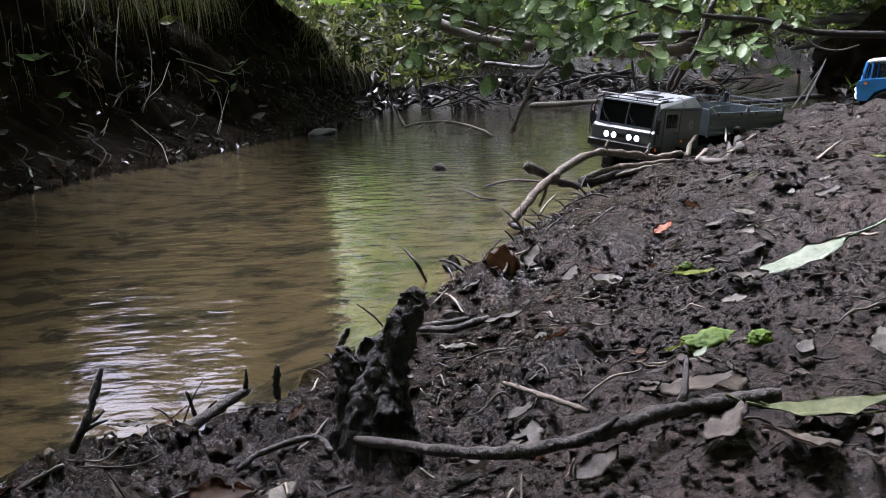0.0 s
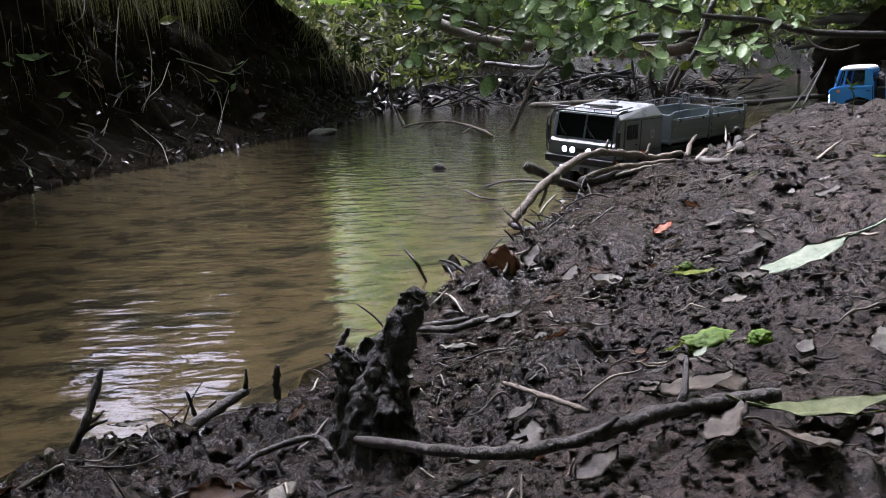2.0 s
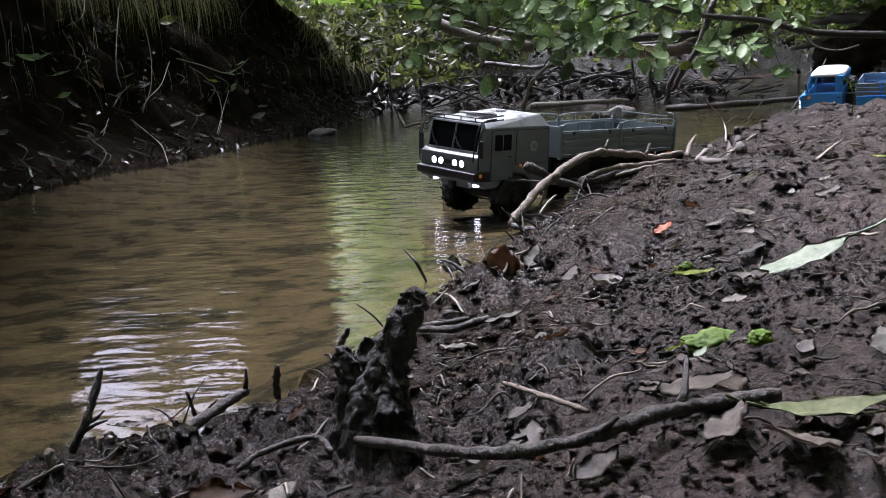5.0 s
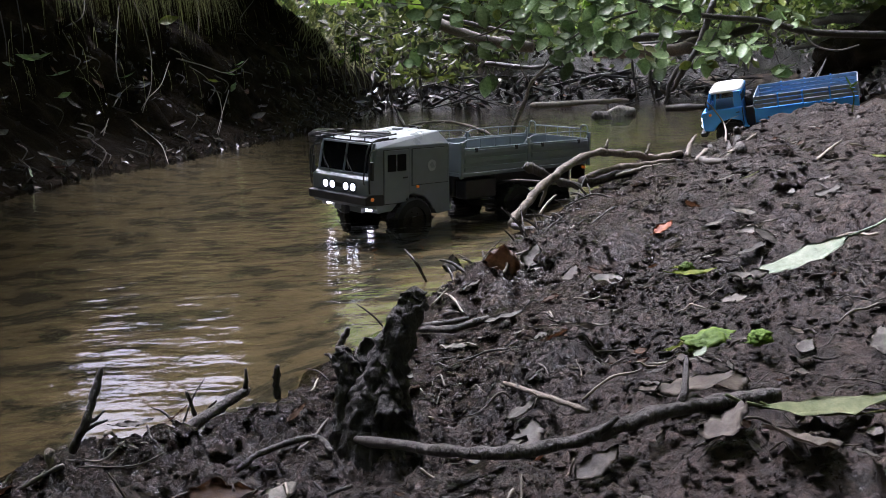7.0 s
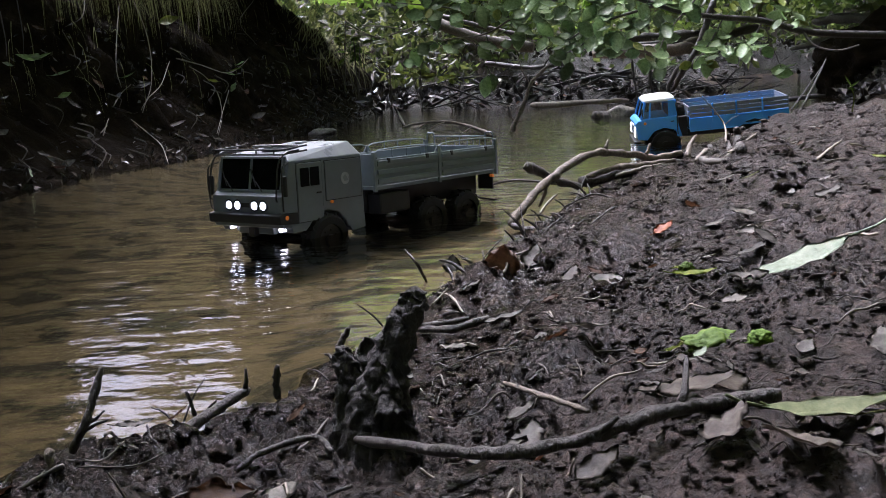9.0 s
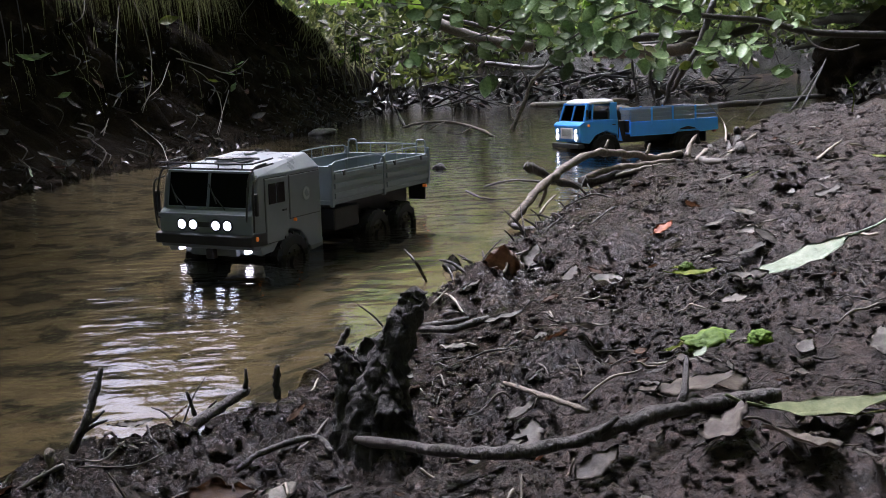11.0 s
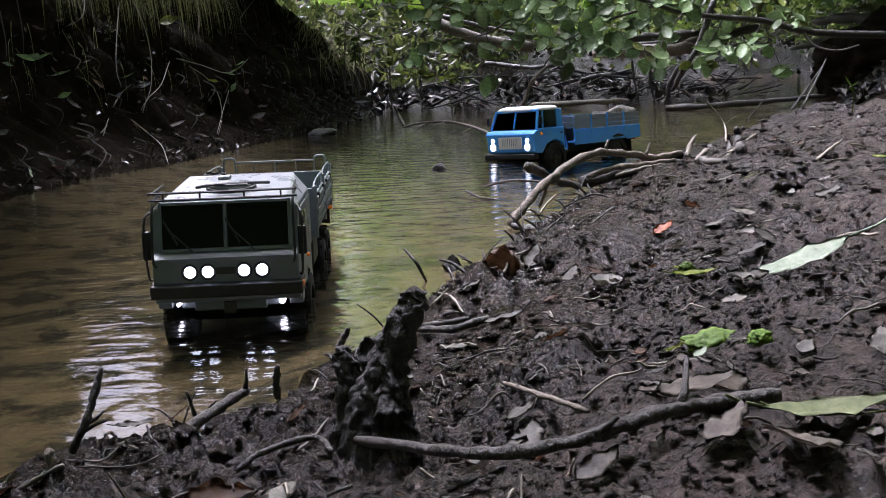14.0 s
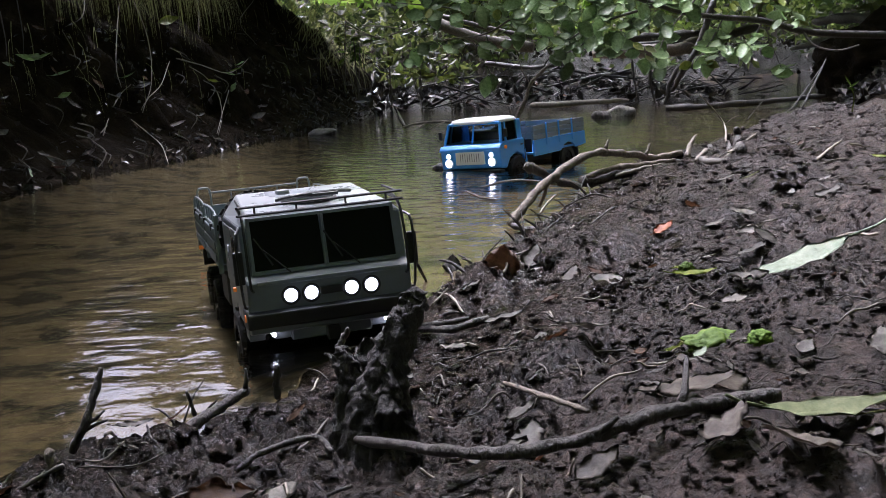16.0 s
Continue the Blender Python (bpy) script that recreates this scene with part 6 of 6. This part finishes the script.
# ---- the hazel shrub over the stream ----
def shrub():
    T = new("hazel_shrub")
    tagged(T, "green hazel shrub with broad leaves reaching over the stream", "shrub")
    limbs = [
        ([(2.028, 4.900, 0.353), (1.786, 4.850, 0.367), (1.619, 4.800, 0.385), (1.429, 4.750, 0.435), (1.244, 4.700, 0.455), (1.087, 4.650, 0.476), (0.945, 4.600, 0.513), (0.737, 4.550, 0.587)], 0.018, 0.009),
        ([(0.945, 4.600, 0.513), (0.806, 4.550, 0.482), (0.657, 4.500, 0.441), (0.539, 4.500, 0.377)], 0.007, 0.003), ([(0.807, 4.550, 0.607), (0.543, 4.500, 0.559), (0.361, 4.550, 0.501), (0.220, 4.600, 0.428), (0.053, 4.600, 0.411)], 0.007, 0.003),
        ([(1.244, 4.700, 0.455), (1.183, 4.650, 0.364), (1.099, 4.600, 0.273)], 0.005, 0.002), ([(1.429, 4.750, 0.435), (1.366, 4.700, 0.357), (1.255, 4.650, 0.337)], 0.005, 0.002),
        ([(1.619, 4.800, 0.385), (1.652, 4.750, 0.322), (1.733, 4.700, 0.294), (1.830, 4.700, 0.313)], 0.006, 0.003), ([(0.317, 4.600, 0.493), (0.178, 4.650, 0.525), (-0.013, 4.700, 0.558), (-0.157, 4.700, 0.576)], 0.005, 0.002),
        ([(0.657, 4.500, 0.441), (0.609, 4.500, 0.363), (0.538, 4.500, 0.331)], 0.004, 0.002), ([(0.220, 4.600, 0.428), (0.241, 4.600, 0.345), (0.273, 4.600, 0.261)], 0.003, 0.0015), ([(1.429, 4.750, 0.435), (1.464, 4.700, 0.305), (1.502, 4.700, 0.219)], 0.003, 0.0015),
        ([(1.123, 4.700, 0.534), (0.991, 4.650, 0.396), (0.931, 4.600, 0.280)], 0.004, 0.002), ([(0.053, 4.600, 0.411), (-0.056, 4.600, 0.381), (-0.117, 4.600, 0.348)], 0.003, 0.0015),
    ]
    ends = []
    for k, (pts, a, b) in enumerate(limbs):
        path = smooth_path(pts, 6)
        n = len(path)
        part("branch", add_tube(bmesh.new(), path, [a + (b - a) * i / (n - 1) for i in range(n)], 7), WOOD_WET if a > 0.01 else TWIG, T, smooth=True)
    r = random.Random(4)
    shapes = [leaf_mesh("leaf", ln, ln * w, m, 0.25, 0.22, 0.6, 0.25, s, 0.05) for s, (ln, w, m) in enumerate([(0.085, 0.72, LEAF_GREEN), (0.1, 0.66, LEAF_GREEN), (0.07, 0.74, LEAF_GREEN), (0.09, 0.64, LEAF_GREEN), (0.06, 0.7, LEAF_YELLOW)])]
    # clusters: middle, half sizes, number, share of yellow leaves
    for c, hx, hy_, hz_, n, yel in [
        ((0.542, 4.500, 0.502), 0.30, 0.2, 0.07, 62, 0.0), ((0.672, 4.450, 0.405), 0.13, 0.15, 0.08, 32, 0.0), ((0.247, 4.600, 0.531), 0.26, 0.2, 0.05, 40, 0.2), ((0.498, 4.450, 0.367), 0.1, 0.1, 0.045, 16, 0.0),
        ((-0.013, 4.700, 0.554), 0.16, 0.2, 0.04, 18, 0.3), ((0.028, 4.600, 0.389), 0.12, 0.1, 0.02, 8, 0.1), ((-0.105, 4.600, 0.343), 0.03, 0.05, 0.012, 2, 0.0), ((0.242, 4.600, 0.258), 0.03, 0.05, 0.012, 3, 0.0), ((0.194, 4.600, 0.382), 0.06, 0.08, 0.02, 5, 0.0),
        ((0.909, 4.600, 0.433), 0.13, 0.2, 0.1, 30, 0.35), ((0.931, 4.600, 0.292), 0.07, 0.1, 0.04, 12, 0.4), ((1.026, 4.700, 0.538), 0.16, 0.2, 0.06, 24, 0.3), ((1.279, 4.650, 0.348), 0.13, 0.12, 0.05, 26, 0.05),
        ((1.122, 4.600, 0.272), 0.07, 0.1, 0.03, 10, 0.1), ((1.543, 4.800, 0.449), 0.09, 0.12, 0.035, 14, 0.3), ((1.423, 4.900, 0.507), 0.16, 0.2, 0.05, 20, 0.4), ((1.477, 4.700, 0.220), 0.055, 0.06, 0.02, 6, 0.0), ((0.327, 4.600, 0.435), 0.06, 0.1, 0.03, 8, 0.2),
    ]:
        for i in range(round(n * 0.72)):
            p = Vector(c) + Vector((r.gauss(0, 0.5) * hx, r.uniform(-1, 1) * hy_, r.gauss(0, 0.55) * hz_))
            me = shapes[4] if r.random() < yel else shapes[r.randrange(4)]
            l = new("leaf", me)
            l.parent = T
            l.matrix_basis = Matrix.Translation(p) @ pose(0, 0, 0, r.gauss(42, 22), r.gauss(0, 24), 0) @ pose(0, 0, 0, 0, 0, r.gauss(-90, 60))
    return T


shrub()


def low_plant(c, hx, hz_, n, m, ln, label, seed):
    T = new("low_plant")
    tagged(T, label, "plant")
    r = random.Random(seed)
    base = Vector((c[0], c[1], gz(c[0], c[1]) - 0.02))
    T.location = base
    me = leaf_mesh("leaf", ln, ln * 0.65, m, 0.3, 0.25, seed=seed)
    for k in range(4):
        tip = Vector((r.uniform(-hx, hx), r.uniform(-0.1, 0.1), max(c[2] - base.z, 0.05) + r.uniform(-hz_, hz_)))
        part("stem", add_tube(bmesh.new(), smooth_path([(0, 0, 0), tip * 0.5 + Vector((0, 0, 0.04)), tip], 3), 0.003, 5), TWIG, T)
    for i in range(n):
        l = new("leaf", me)
        l.parent = T
        p = Vector(c) - base + Vector((r.gauss(0, 0.5) * hx, r.uniform(-0.12, 0.12), r.gauss(0, 0.5) * hz_))
        l.matrix_basis = Matrix.Translation(p) @ pose(0, 0, 0, r.gauss(0, 25), r.gauss(15, 20), r.uniform(0, 360))
    return T


low_plant((-0.098, 7.400, 0.239), 0.2, 0.04, 26, LEAF_YELLOW, 0.07, "yellow-green bramble leaves over the driftwood", 61)
low_plant((0.109, 7.200, 0.210), 0.1, 0.03, 12, LEAF_YELLOW, 0.06, "yellow-green bramble leaves over the driftwood", 62)
low_plant((-0.516, 7.200, 0.407), 0.09, 0.1, 26, LEAF_MOSS, 0.07, "bright green low plant on the bank's bend", 63)
low_plant((-0.613, 7.300, 0.493), 0.05, 0.12, 16, LEAF_YELLOW, 0.06, "yellow-green low plant on the bank's bend", 64)
low_plant((-0.303, 7.400, 0.369), 0.05, 0.05, 8, LEAF_YELLOW, 0.07, "yellow-green bramble leaves by the bank", 65)


# ---- the wood all round: understorey, tall trees and unseen shade crowns overhead ----
def leaf_cloud(name, spots, label, category="foliage", material=None):
    """Many small leaves: (x, y, z, size), one mesh of bent quads."""
    r = np.random.default_rng(9)
    P = np.array(spots, float)
    n = len(P)
    a = r.normal(size=(n, 3))
    a /= np.linalg.norm(a, axis=1, keepdims=True)
    b = np.cross(a, r.normal(size=(n, 3)))
    b /= np.linalg.norm(b, axis=1, keepdims=True)
    s = P[:, 3:4]
    c = P[:, :3]
    up = np.cross(a, b) * s * 0.15
    V = np.stack([c - a * s * 0.6, c + b * s * 0.34 + up, c + a * s * 0.6, c - b * s * 0.34 + up], 1).reshape(-1, 3)
    i = np.arange(n) * 4
    F = np.concatenate([np.stack([i, i + 1, i + 2], 1), np.stack([i, i + 2, i + 3], 1)])
    me = bpy.data.meshes.new(name)
    me.from_pydata(V.tolist(), [], F.tolist())
    me.materials.append(material or FAR_LEAF)
    return tagged(new(name, me), label, category, kind="stuff")


def in_gap(x, y, z):
    """The open window in the wood over the left bank, through which the bright sky shows."""
    az = math.degrees(math.atan2(x + 0.3, y - 1.1))
    el = math.degrees(math.atan2(z, math.hypot(x + 0.3, y - 1.1)))
    return (-21 < az < -16.2 and el > 11.6) or (-17 < az < -10.4 and el > 16.4)


def upstream(x, y, z):
    """The window left free upstream, so the added unseen leaves reflect in the water."""
    az = math.degrees(math.atan2(x + 0.1, y - 1.3))
    el = math.degrees(math.atan2(z, math.hypot(x + 0.1, y - 1.3)))
    return -6.4 < az < 3.6 and 2.0 < el < 20


def wet_leaf(t, n, p, L):
    gi = n.new("ShaderNodeNewGeometry")
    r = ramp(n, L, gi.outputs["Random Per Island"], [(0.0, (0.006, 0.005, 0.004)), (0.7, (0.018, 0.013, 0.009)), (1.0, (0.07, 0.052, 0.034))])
    L(r.outputs[0], p.inputs["Base Color"])
    p.inputs["Roughness"].default_value = 0.4


WET_LEAF = mat("sodden_leaves", wet_leaf)
spots = []
for i in range(5200):
    x, y = rng.uniform(-0.5, 3.4), rng.uniform(6.4, 9.2)
    if i > 3000:
        x, y = rng.uniform(-0.5, 6.0), rng.uniform(9.5, 14.5)
    g = gzs(x, y)
    if g > -0.01:
        spots.append((x, y, g + 0.01 + 0.05 * rng.random(), rng.uniform(0.04, 0.09)))
# dark leaves spread over the far right slope in place of its shade
for i in range(3200):
    x, y = rng.uniform(2.0, 4.6), rng.uniform(5.2, 9.8)
    g = gzs(x, y)
    if g > 0.02:
        spots.append((x, y, g + 0.03 * rng.random(), rng.uniform(0.05, 0.12)))
for i in range(900):
    y = rng.uniform(2.9, 8.2)
    x = float(np.interp(y, L_Y, L_X)) + 0.02 - 0.45 * rng.random() ** 1.5
    spots.append((x, y, gzs(x, y) + 0.012, rng.uniform(0.012, 0.032)))
leaf_cloud("sodden_leaf_litter", spots, "dark sodden leaf litter on driftwood and banks, standing for shade at far right", "leaf litter", WET_LEAF)
spots = []
while len(spots) < 12000:
    y = rng.uniform(8.6, 21)
    x = rng.uniform(-0.36 * y - 1, 0.55 * y + 1)
    g = gzs(x, y)
    if g < 0.05:
        continue
    z = g + 0.03 + abs(rng.gauss(0, 0.45))
    if noise.noise(Vector((x * 0.5, y * 0.5, 3))) > -0.15 and not in_gap(x, y, z) and not upstream(x, y, z):
        spots.append((x, y, z, rng.uniform(0.05, 0.13)))
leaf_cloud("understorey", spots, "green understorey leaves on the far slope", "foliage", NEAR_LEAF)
spots = []
while len(spots) < 36000:
    az = rng.uniform(-180, 180)
    d = rng.uniform(15, 30)
    x, y = d * math.sin(radians(az)), 2 + d * math.cos(radians(az))
    z = 0.2 + 11 * rng.random() ** 0.9
    if noise.noise(Vector((x * 0.2, y * 0.2, z * 0.3))) < -0.42 or in_gap(x, y, z) or upstream(x, y, z) or (-8 < x < 1.6 and 13 < y < 24 and z > 3.2):
        continue
    spots.append((x, y, z, rng.uniform(0.5, 0.95)))
leaf_cloud("far_woods", spots, "dense green foliage of the wood round the stream", "woods")
# unseen canopy, added to cut the sky light and left open where needed
spots = []
while len(spots) < 22000:
    x, y, z = rng.uniform(-11, 11), rng.uniform(-9, 17), rng.uniform(5.0, 9.0)
    if noise.noise(Vector((x * 0.35, y * 0.35, 9))) < -0.45 or in_gap(x, y, z) or upstream(x, y, z) or (-3.5 < x < 2.2 and 1.8 < y < 9 and rng.random() < 0.9) or (-6 < x < 0.8 and 12.5 < y < 17):
        continue
    spots.append((x, y, z, rng.uniform(0.25, 0.5)))
leaf_cloud("tree_crowns", spots, "unseen green tree crowns added over the stream to block sky light", "tree crowns")
# unseen leaves over the left bank, added to keep light off its face
spots = []
while len(spots) < 7000:
    y = rng.uniform(0.5, 9.5)
    x = float(np.interp(y, L_Y, L_X)) + 0.25 - rng.random() * 4.5
    z = rng.uniform(2.9, 4.2)
    if not in_gap(x, y, z) and not upstream(x, y, z):
        spots.append((x, y, z, rng.uniform(0.12, 0.25)))
for i in range(2600):
    y = rng.uniform(2.0, 8.0)
    x = float(np.interp(y, L_Y, L_X)) - rng.uniform(0.8, 2.6)
    z = gzs(x, y) + 0.1 + rng.random() * 0.9
    if not in_gap(x, y, z) and not upstream(x, y, z):
        spots.append((x, y, z, rng.uniform(0.06, 0.15)))
# added above the view: keeps bright far foliage out of the water's reflection
for i in range(5000):
    y = rng.uniform(5.8, 8.2)
    x = float(np.interp(y, L_Y, L_X)) - 0.05 - rng.random() * 2.2
    z = rng.uniform(0.8, 1.5)
    if not in_gap(x, y, z) and not upstream(x, y, z):
        spots.append((x, y, z, rng.uniform(0.08, 0.18)))
for i in range(8500):
    y = rng.uniform(2.2, 8.0)
    x = float(np.interp(y, L_Y, L_X)) + 0.15 - rng.random() * 2.6
    z = rng.uniform(1.35, 2.4)
    if not in_gap(x, y, z) and not upstream(x, y, z):
        spots.append((x, y, z, rng.uniform(0.1, 0.22)))
# added behind and over the camera to block sky light from there
for i in range(1800):
    x, y = rng.uniform(-4.5, 4.5), rng.uniform(-4.5, -0.35)
    z = gzs(x, y) + 0.55 + rng.random() * 2.6
    spots.append((x, y, z, rng.uniform(0.15, 0.3)))
for i in range(1500):
    x, y = rng.uniform(0.1, 2.6), rng.uniform(-0.5, 0.45)
    spots.append((x, y, rng.uniform(0.85, 1.9), rng.uniform(0.1, 0.2)))
# added above the far right slope to shade it
for i in range(7500):
    x, y = rng.uniform(1.7, 5.0), rng.uniform(6.0, 12.0)
    spots.append((x, y, rng.uniform(1.25, 2.6), rng.uniform(0.12, 0.26)))
# added right of the view to shade the mud and the trucks' sides
for i in range(7000):
    y = rng.uniform(0.9, 4.8)
    x = 0.46 * y + 0.6 + rng.random() * 3
    spots.append((x, y, 0.35 + 0.12 * x + rng.random() * 2.4, rng.uniform(0.12, 0.26)))
leaf_cloud("bank_bushes", spots, "unseen leaf masses added round the banks to block light", "bushes", NEAR_LEAF)


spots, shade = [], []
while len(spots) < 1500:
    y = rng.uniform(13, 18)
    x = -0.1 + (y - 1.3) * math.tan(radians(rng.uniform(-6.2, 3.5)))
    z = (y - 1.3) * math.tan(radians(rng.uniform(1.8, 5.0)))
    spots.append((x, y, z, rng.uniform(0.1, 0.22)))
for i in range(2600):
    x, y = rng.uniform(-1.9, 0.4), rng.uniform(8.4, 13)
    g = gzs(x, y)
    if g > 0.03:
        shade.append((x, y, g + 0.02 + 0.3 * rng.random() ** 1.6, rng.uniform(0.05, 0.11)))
leaf_cloud("bramble_cover", shade, "brambles on the bend of the bank, leaf colour darkened for shade", "brambles", SHADE_LEAF)
leaf_cloud("upstream_undergrowth", spots, "green undergrowth upstream, leaf colour darkened for shade", "undergrowth", SHADE_LEAF)
# unseen leaves, added so that bright green reflects in the stream
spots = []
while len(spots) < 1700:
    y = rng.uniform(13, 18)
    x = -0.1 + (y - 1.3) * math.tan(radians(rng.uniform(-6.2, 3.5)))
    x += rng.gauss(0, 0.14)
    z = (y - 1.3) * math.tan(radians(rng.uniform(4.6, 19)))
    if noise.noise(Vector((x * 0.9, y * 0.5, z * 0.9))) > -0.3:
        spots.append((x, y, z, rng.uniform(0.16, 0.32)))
leaf_cloud("beech_saplings", spots, "unseen yellow-green leaves upstream, coloured bright as if sunlit", "saplings", SUNLIT_LEAF)


def far_tree(x, y, r, h, seed):
    T = new("tree")
    T.location = (x, y, gz(x, y) - 0.1)
    tagged(T, "tall forest tree with grey-brown bark on the slope", "tree", "forest trees")
    q = random.Random(seed)
    lean = Vector((q.uniform(-0.4, 0.4), q.uniform(-0.4, 0.4), 0))
    path = smooth_path([(0, 0, 0), lean * 0.3 + Vector((0, 0, h * 0.3)), lean * 0.7 + Vector((0, 0, h * 0.7)), lean + Vector((0, 0, h))], 4)
    part("trunk", add_tube(bmesh.new(), path, [r * (1.25 if i == 0 else 1) * (1 - 0.6 * i / (len(path) - 1)) for i in range(len(path))], 10, 0.05, q), BARK, T, smooth=True)
    for k in range(4):
        b = path[q.randrange(len(path) // 2, len(path))]
        a = q.uniform(0, 6.28)
        e = b + Vector((math.cos(a) * 1.6, math.sin(a) * 1.6, q.uniform(0.3, 1.2)))
        part("limb", add_tube(bmesh.new(), [b, (b + e) / 2 + Vector((0, 0, 0.15)), e], [r * 0.35, r * 0.25, r * 0.1], 6), BARK, T)


for i, (x, y, r) in enumerate([(-4.2, 15, 0.16), (0.8, 17.5, 0.14), (3.2, 16, 0.1), (5.5, 18, 0.18), (7.2, 14.5, 0.13), (-2.6, 19, 0.2), (9, 20, 0.2), (-7, 11, 0.2), (-8, 4, 0.2), (8, 6, 0.2), (6.5, -2, 0.2), (-5, -5, 0.2), (2, -7, 0.2), (2.0, 21, 0.15), (4.4, 22, 0.2)]):
    far_tree(x, y, r, 9, i)


# ---- what moves ----
# seconds, x, y, z, heading, pitch, lean
GREY_ROWS = [
    (0, 0.474, 2.822, -0.022, -133.8, -2.5, -7.5),
    (0.5, 0.454, 2.792, -0.021, -132.1, -3.2, -5.9),
    (1, 0.427, 2.761, -0.017, -132.0, -3.1, -4.9),
    (1.5, 0.392, 2.722, -0.023, -131.4, -1.6, -4.3),
    (2, 0.354, 2.670, -0.042, -131.2, 0.1, -5.1),
    (2.5, 0.311, 2.623, -0.046, -130.7, 1.1, -6.3),
    (3, 0.250, 2.576, -0.048, -131.5, 1.1, -7.6),
    (3.5, 0.201, 2.531, -0.047, -132.0, 0.1, -8.4),
    (4, 0.151, 2.505, -0.033, -135.6, -1.6, -7.5),
    (6.5, -0.160, 2.315, -0.051, -141.1, -1.3, -2.6),
    (7, -0.203, 2.267, -0.058, -138.2, -1.4, -2.6),
    (7.5, -0.241, 2.212, -0.057, -135.1, -2.2, -2.3),
    (8, -0.280, 2.158, -0.056, -132.2, -2.0, -0.7),
    (8.5, -0.323, 2.101, -0.058, -131.1, -1.6, 0.5),
    (9, -0.357, 2.040, -0.065, -128.1, -1.1, 1.1),
    (11.5, -0.400, 1.782, -0.069, -110.9, -1.2, -1.7),
    (12, -0.397, 1.721, -0.062, -107.3, -2.2, -1.7),
    (12.5, -0.388, 1.650, -0.057, -104.2, -2.6, -1.0),
    (13, -0.337, 1.552, -0.081, -95.7, -0.4, 0.4),
    (13.5, -0.316, 1.476, -0.081, -91.6, -0.0, 1.6),
    (14, -0.289, 1.413, -0.071, -87.4, -0.5, -0.4),
    (14.5, -0.244, 1.352, -0.067, -83.2, -1.3, -3.4),
    (15, -0.188, 1.304, -0.069, -76.7, -1.4, -2.5),
    (15.5, -0.156, 1.261, -0.071, -73.5, -1.8, 0.3),
    (16, -0.130, 1.231, -0.066, -73.7, -3.3, 2.0),
]
BLUE_ROWS = [
    (0, 1.529, 3.902, 0.035, -207.9, 1.5, 3.3),
    (0.5, 1.455, 3.943, 0.016, -209.2, 1.0, 1.5),
    (1, 1.441, 3.960, 0.011, -208.7, 0.6, 0.8),
    (1.5, 1.453, 3.966, 0.014, -208.4, 0.4, 0.5),
    (2, 1.458, 3.969, 0.016, -208.2, 0.3, -0.1),
    (2.5, 1.459, 3.971, 0.017, -208.4, 0.3, -1.0),
    (3, 1.457, 3.971, 0.018, -208.6, 0.2, -2.2),
    (3.5, 1.452, 3.970, 0.019, -209.1, 0.1, -3.5),
    (4, 1.445, 3.965, 0.021, -208.6, 0.2, -4.6),
    (6.5, 1.110, 4.021, -0.023, -206.1, 3.4, -11.7),
    (7, 1.024, 4.048, -0.038, -201.8, 6.4, -9.1),
    (7.5, 0.944, 4.064, -0.058, -200.1, 7.4, -8.0),
    (8, 0.881, 4.061, -0.072, -197.9, 6.7, -7.3),
    (8.5, 0.814, 4.039, -0.073, -192.0, 5.1, -5.8),
    (9, 0.737, 4.001, -0.066, -185.1, 4.1, -3.8),
    (11.5, 0.405, 3.708, -0.059, -157.8, -0.8, 2.4),
    (12, 0.367, 3.641, -0.060, -154.3, -1.2, 3.5),
    (12.5, 0.335, 3.581, -0.059, -149.1, -1.5, 4.1),
    (13, 0.306, 3.532, -0.054, -143.7, -1.9, 3.6),
    (13.5, 0.274, 3.484, -0.056, -140.4, -1.7, 2.7),
    (14, 0.233, 3.436, -0.059, -136.9, -0.9, 2.6),
    (14.5, 0.204, 3.383, -0.061, -133.8, 0.1, 3.2),
    (15, 0.166, 3.320, -0.067, -129.8, 1.0, 4.0),
    (15.5, 0.135, 3.251, -0.072, -126.6, 1.2, 3.9),
    (16, 0.099, 3.177, -0.078, -124.0, 0.8, 3.1),
]


def turning(wheels, rows, radius):
    """Wheels roll by the way their truck has gone."""
    for w in wheels:
        home, out, gone, last = w.location.copy(), [], 0.0, None
        for t, x, y, *_ in rows:
            if last:
                gone += math.hypot(x - last[0], y - last[1])
            last = (x, y)
            out.append((t, gone / radius))
        steps = []
        for (t0, a0), (t1, a1) in zip(out, out[1:]):
            n = max(1, math.ceil((a1 - a0) / radians(70)))
            steps += [(t0 + (t1 - t0) * k / n, a0 + (a1 - a0) * k / n) for k in range(n)]
        steps.append(out[-1])
        walk(w, [(t, Matrix.Translation(home) @ Matrix.Rotation(a, 4, "Y")) for t, a in steps])


def motions():
    walk(GREY_T, [(t, pose(x, y, z, e, p, h)) for t, x, y, z, h, p, e in GREY_ROWS])
    walk(BLUE_T, [(t, pose(x, y, z, e, p, h)) for t, x, y, z, h, p, e in BLUE_ROWS])
    turning(GREY_W, GREY_ROWS, 0.053 * GREY_SIZE)
    turning(BLUE_W, BLUE_ROWS, 0.055)
    walk(water, [(0, pose(1.0, 6.2, 0)), (16, pose(0.6, 5.6, 0))])


motions()
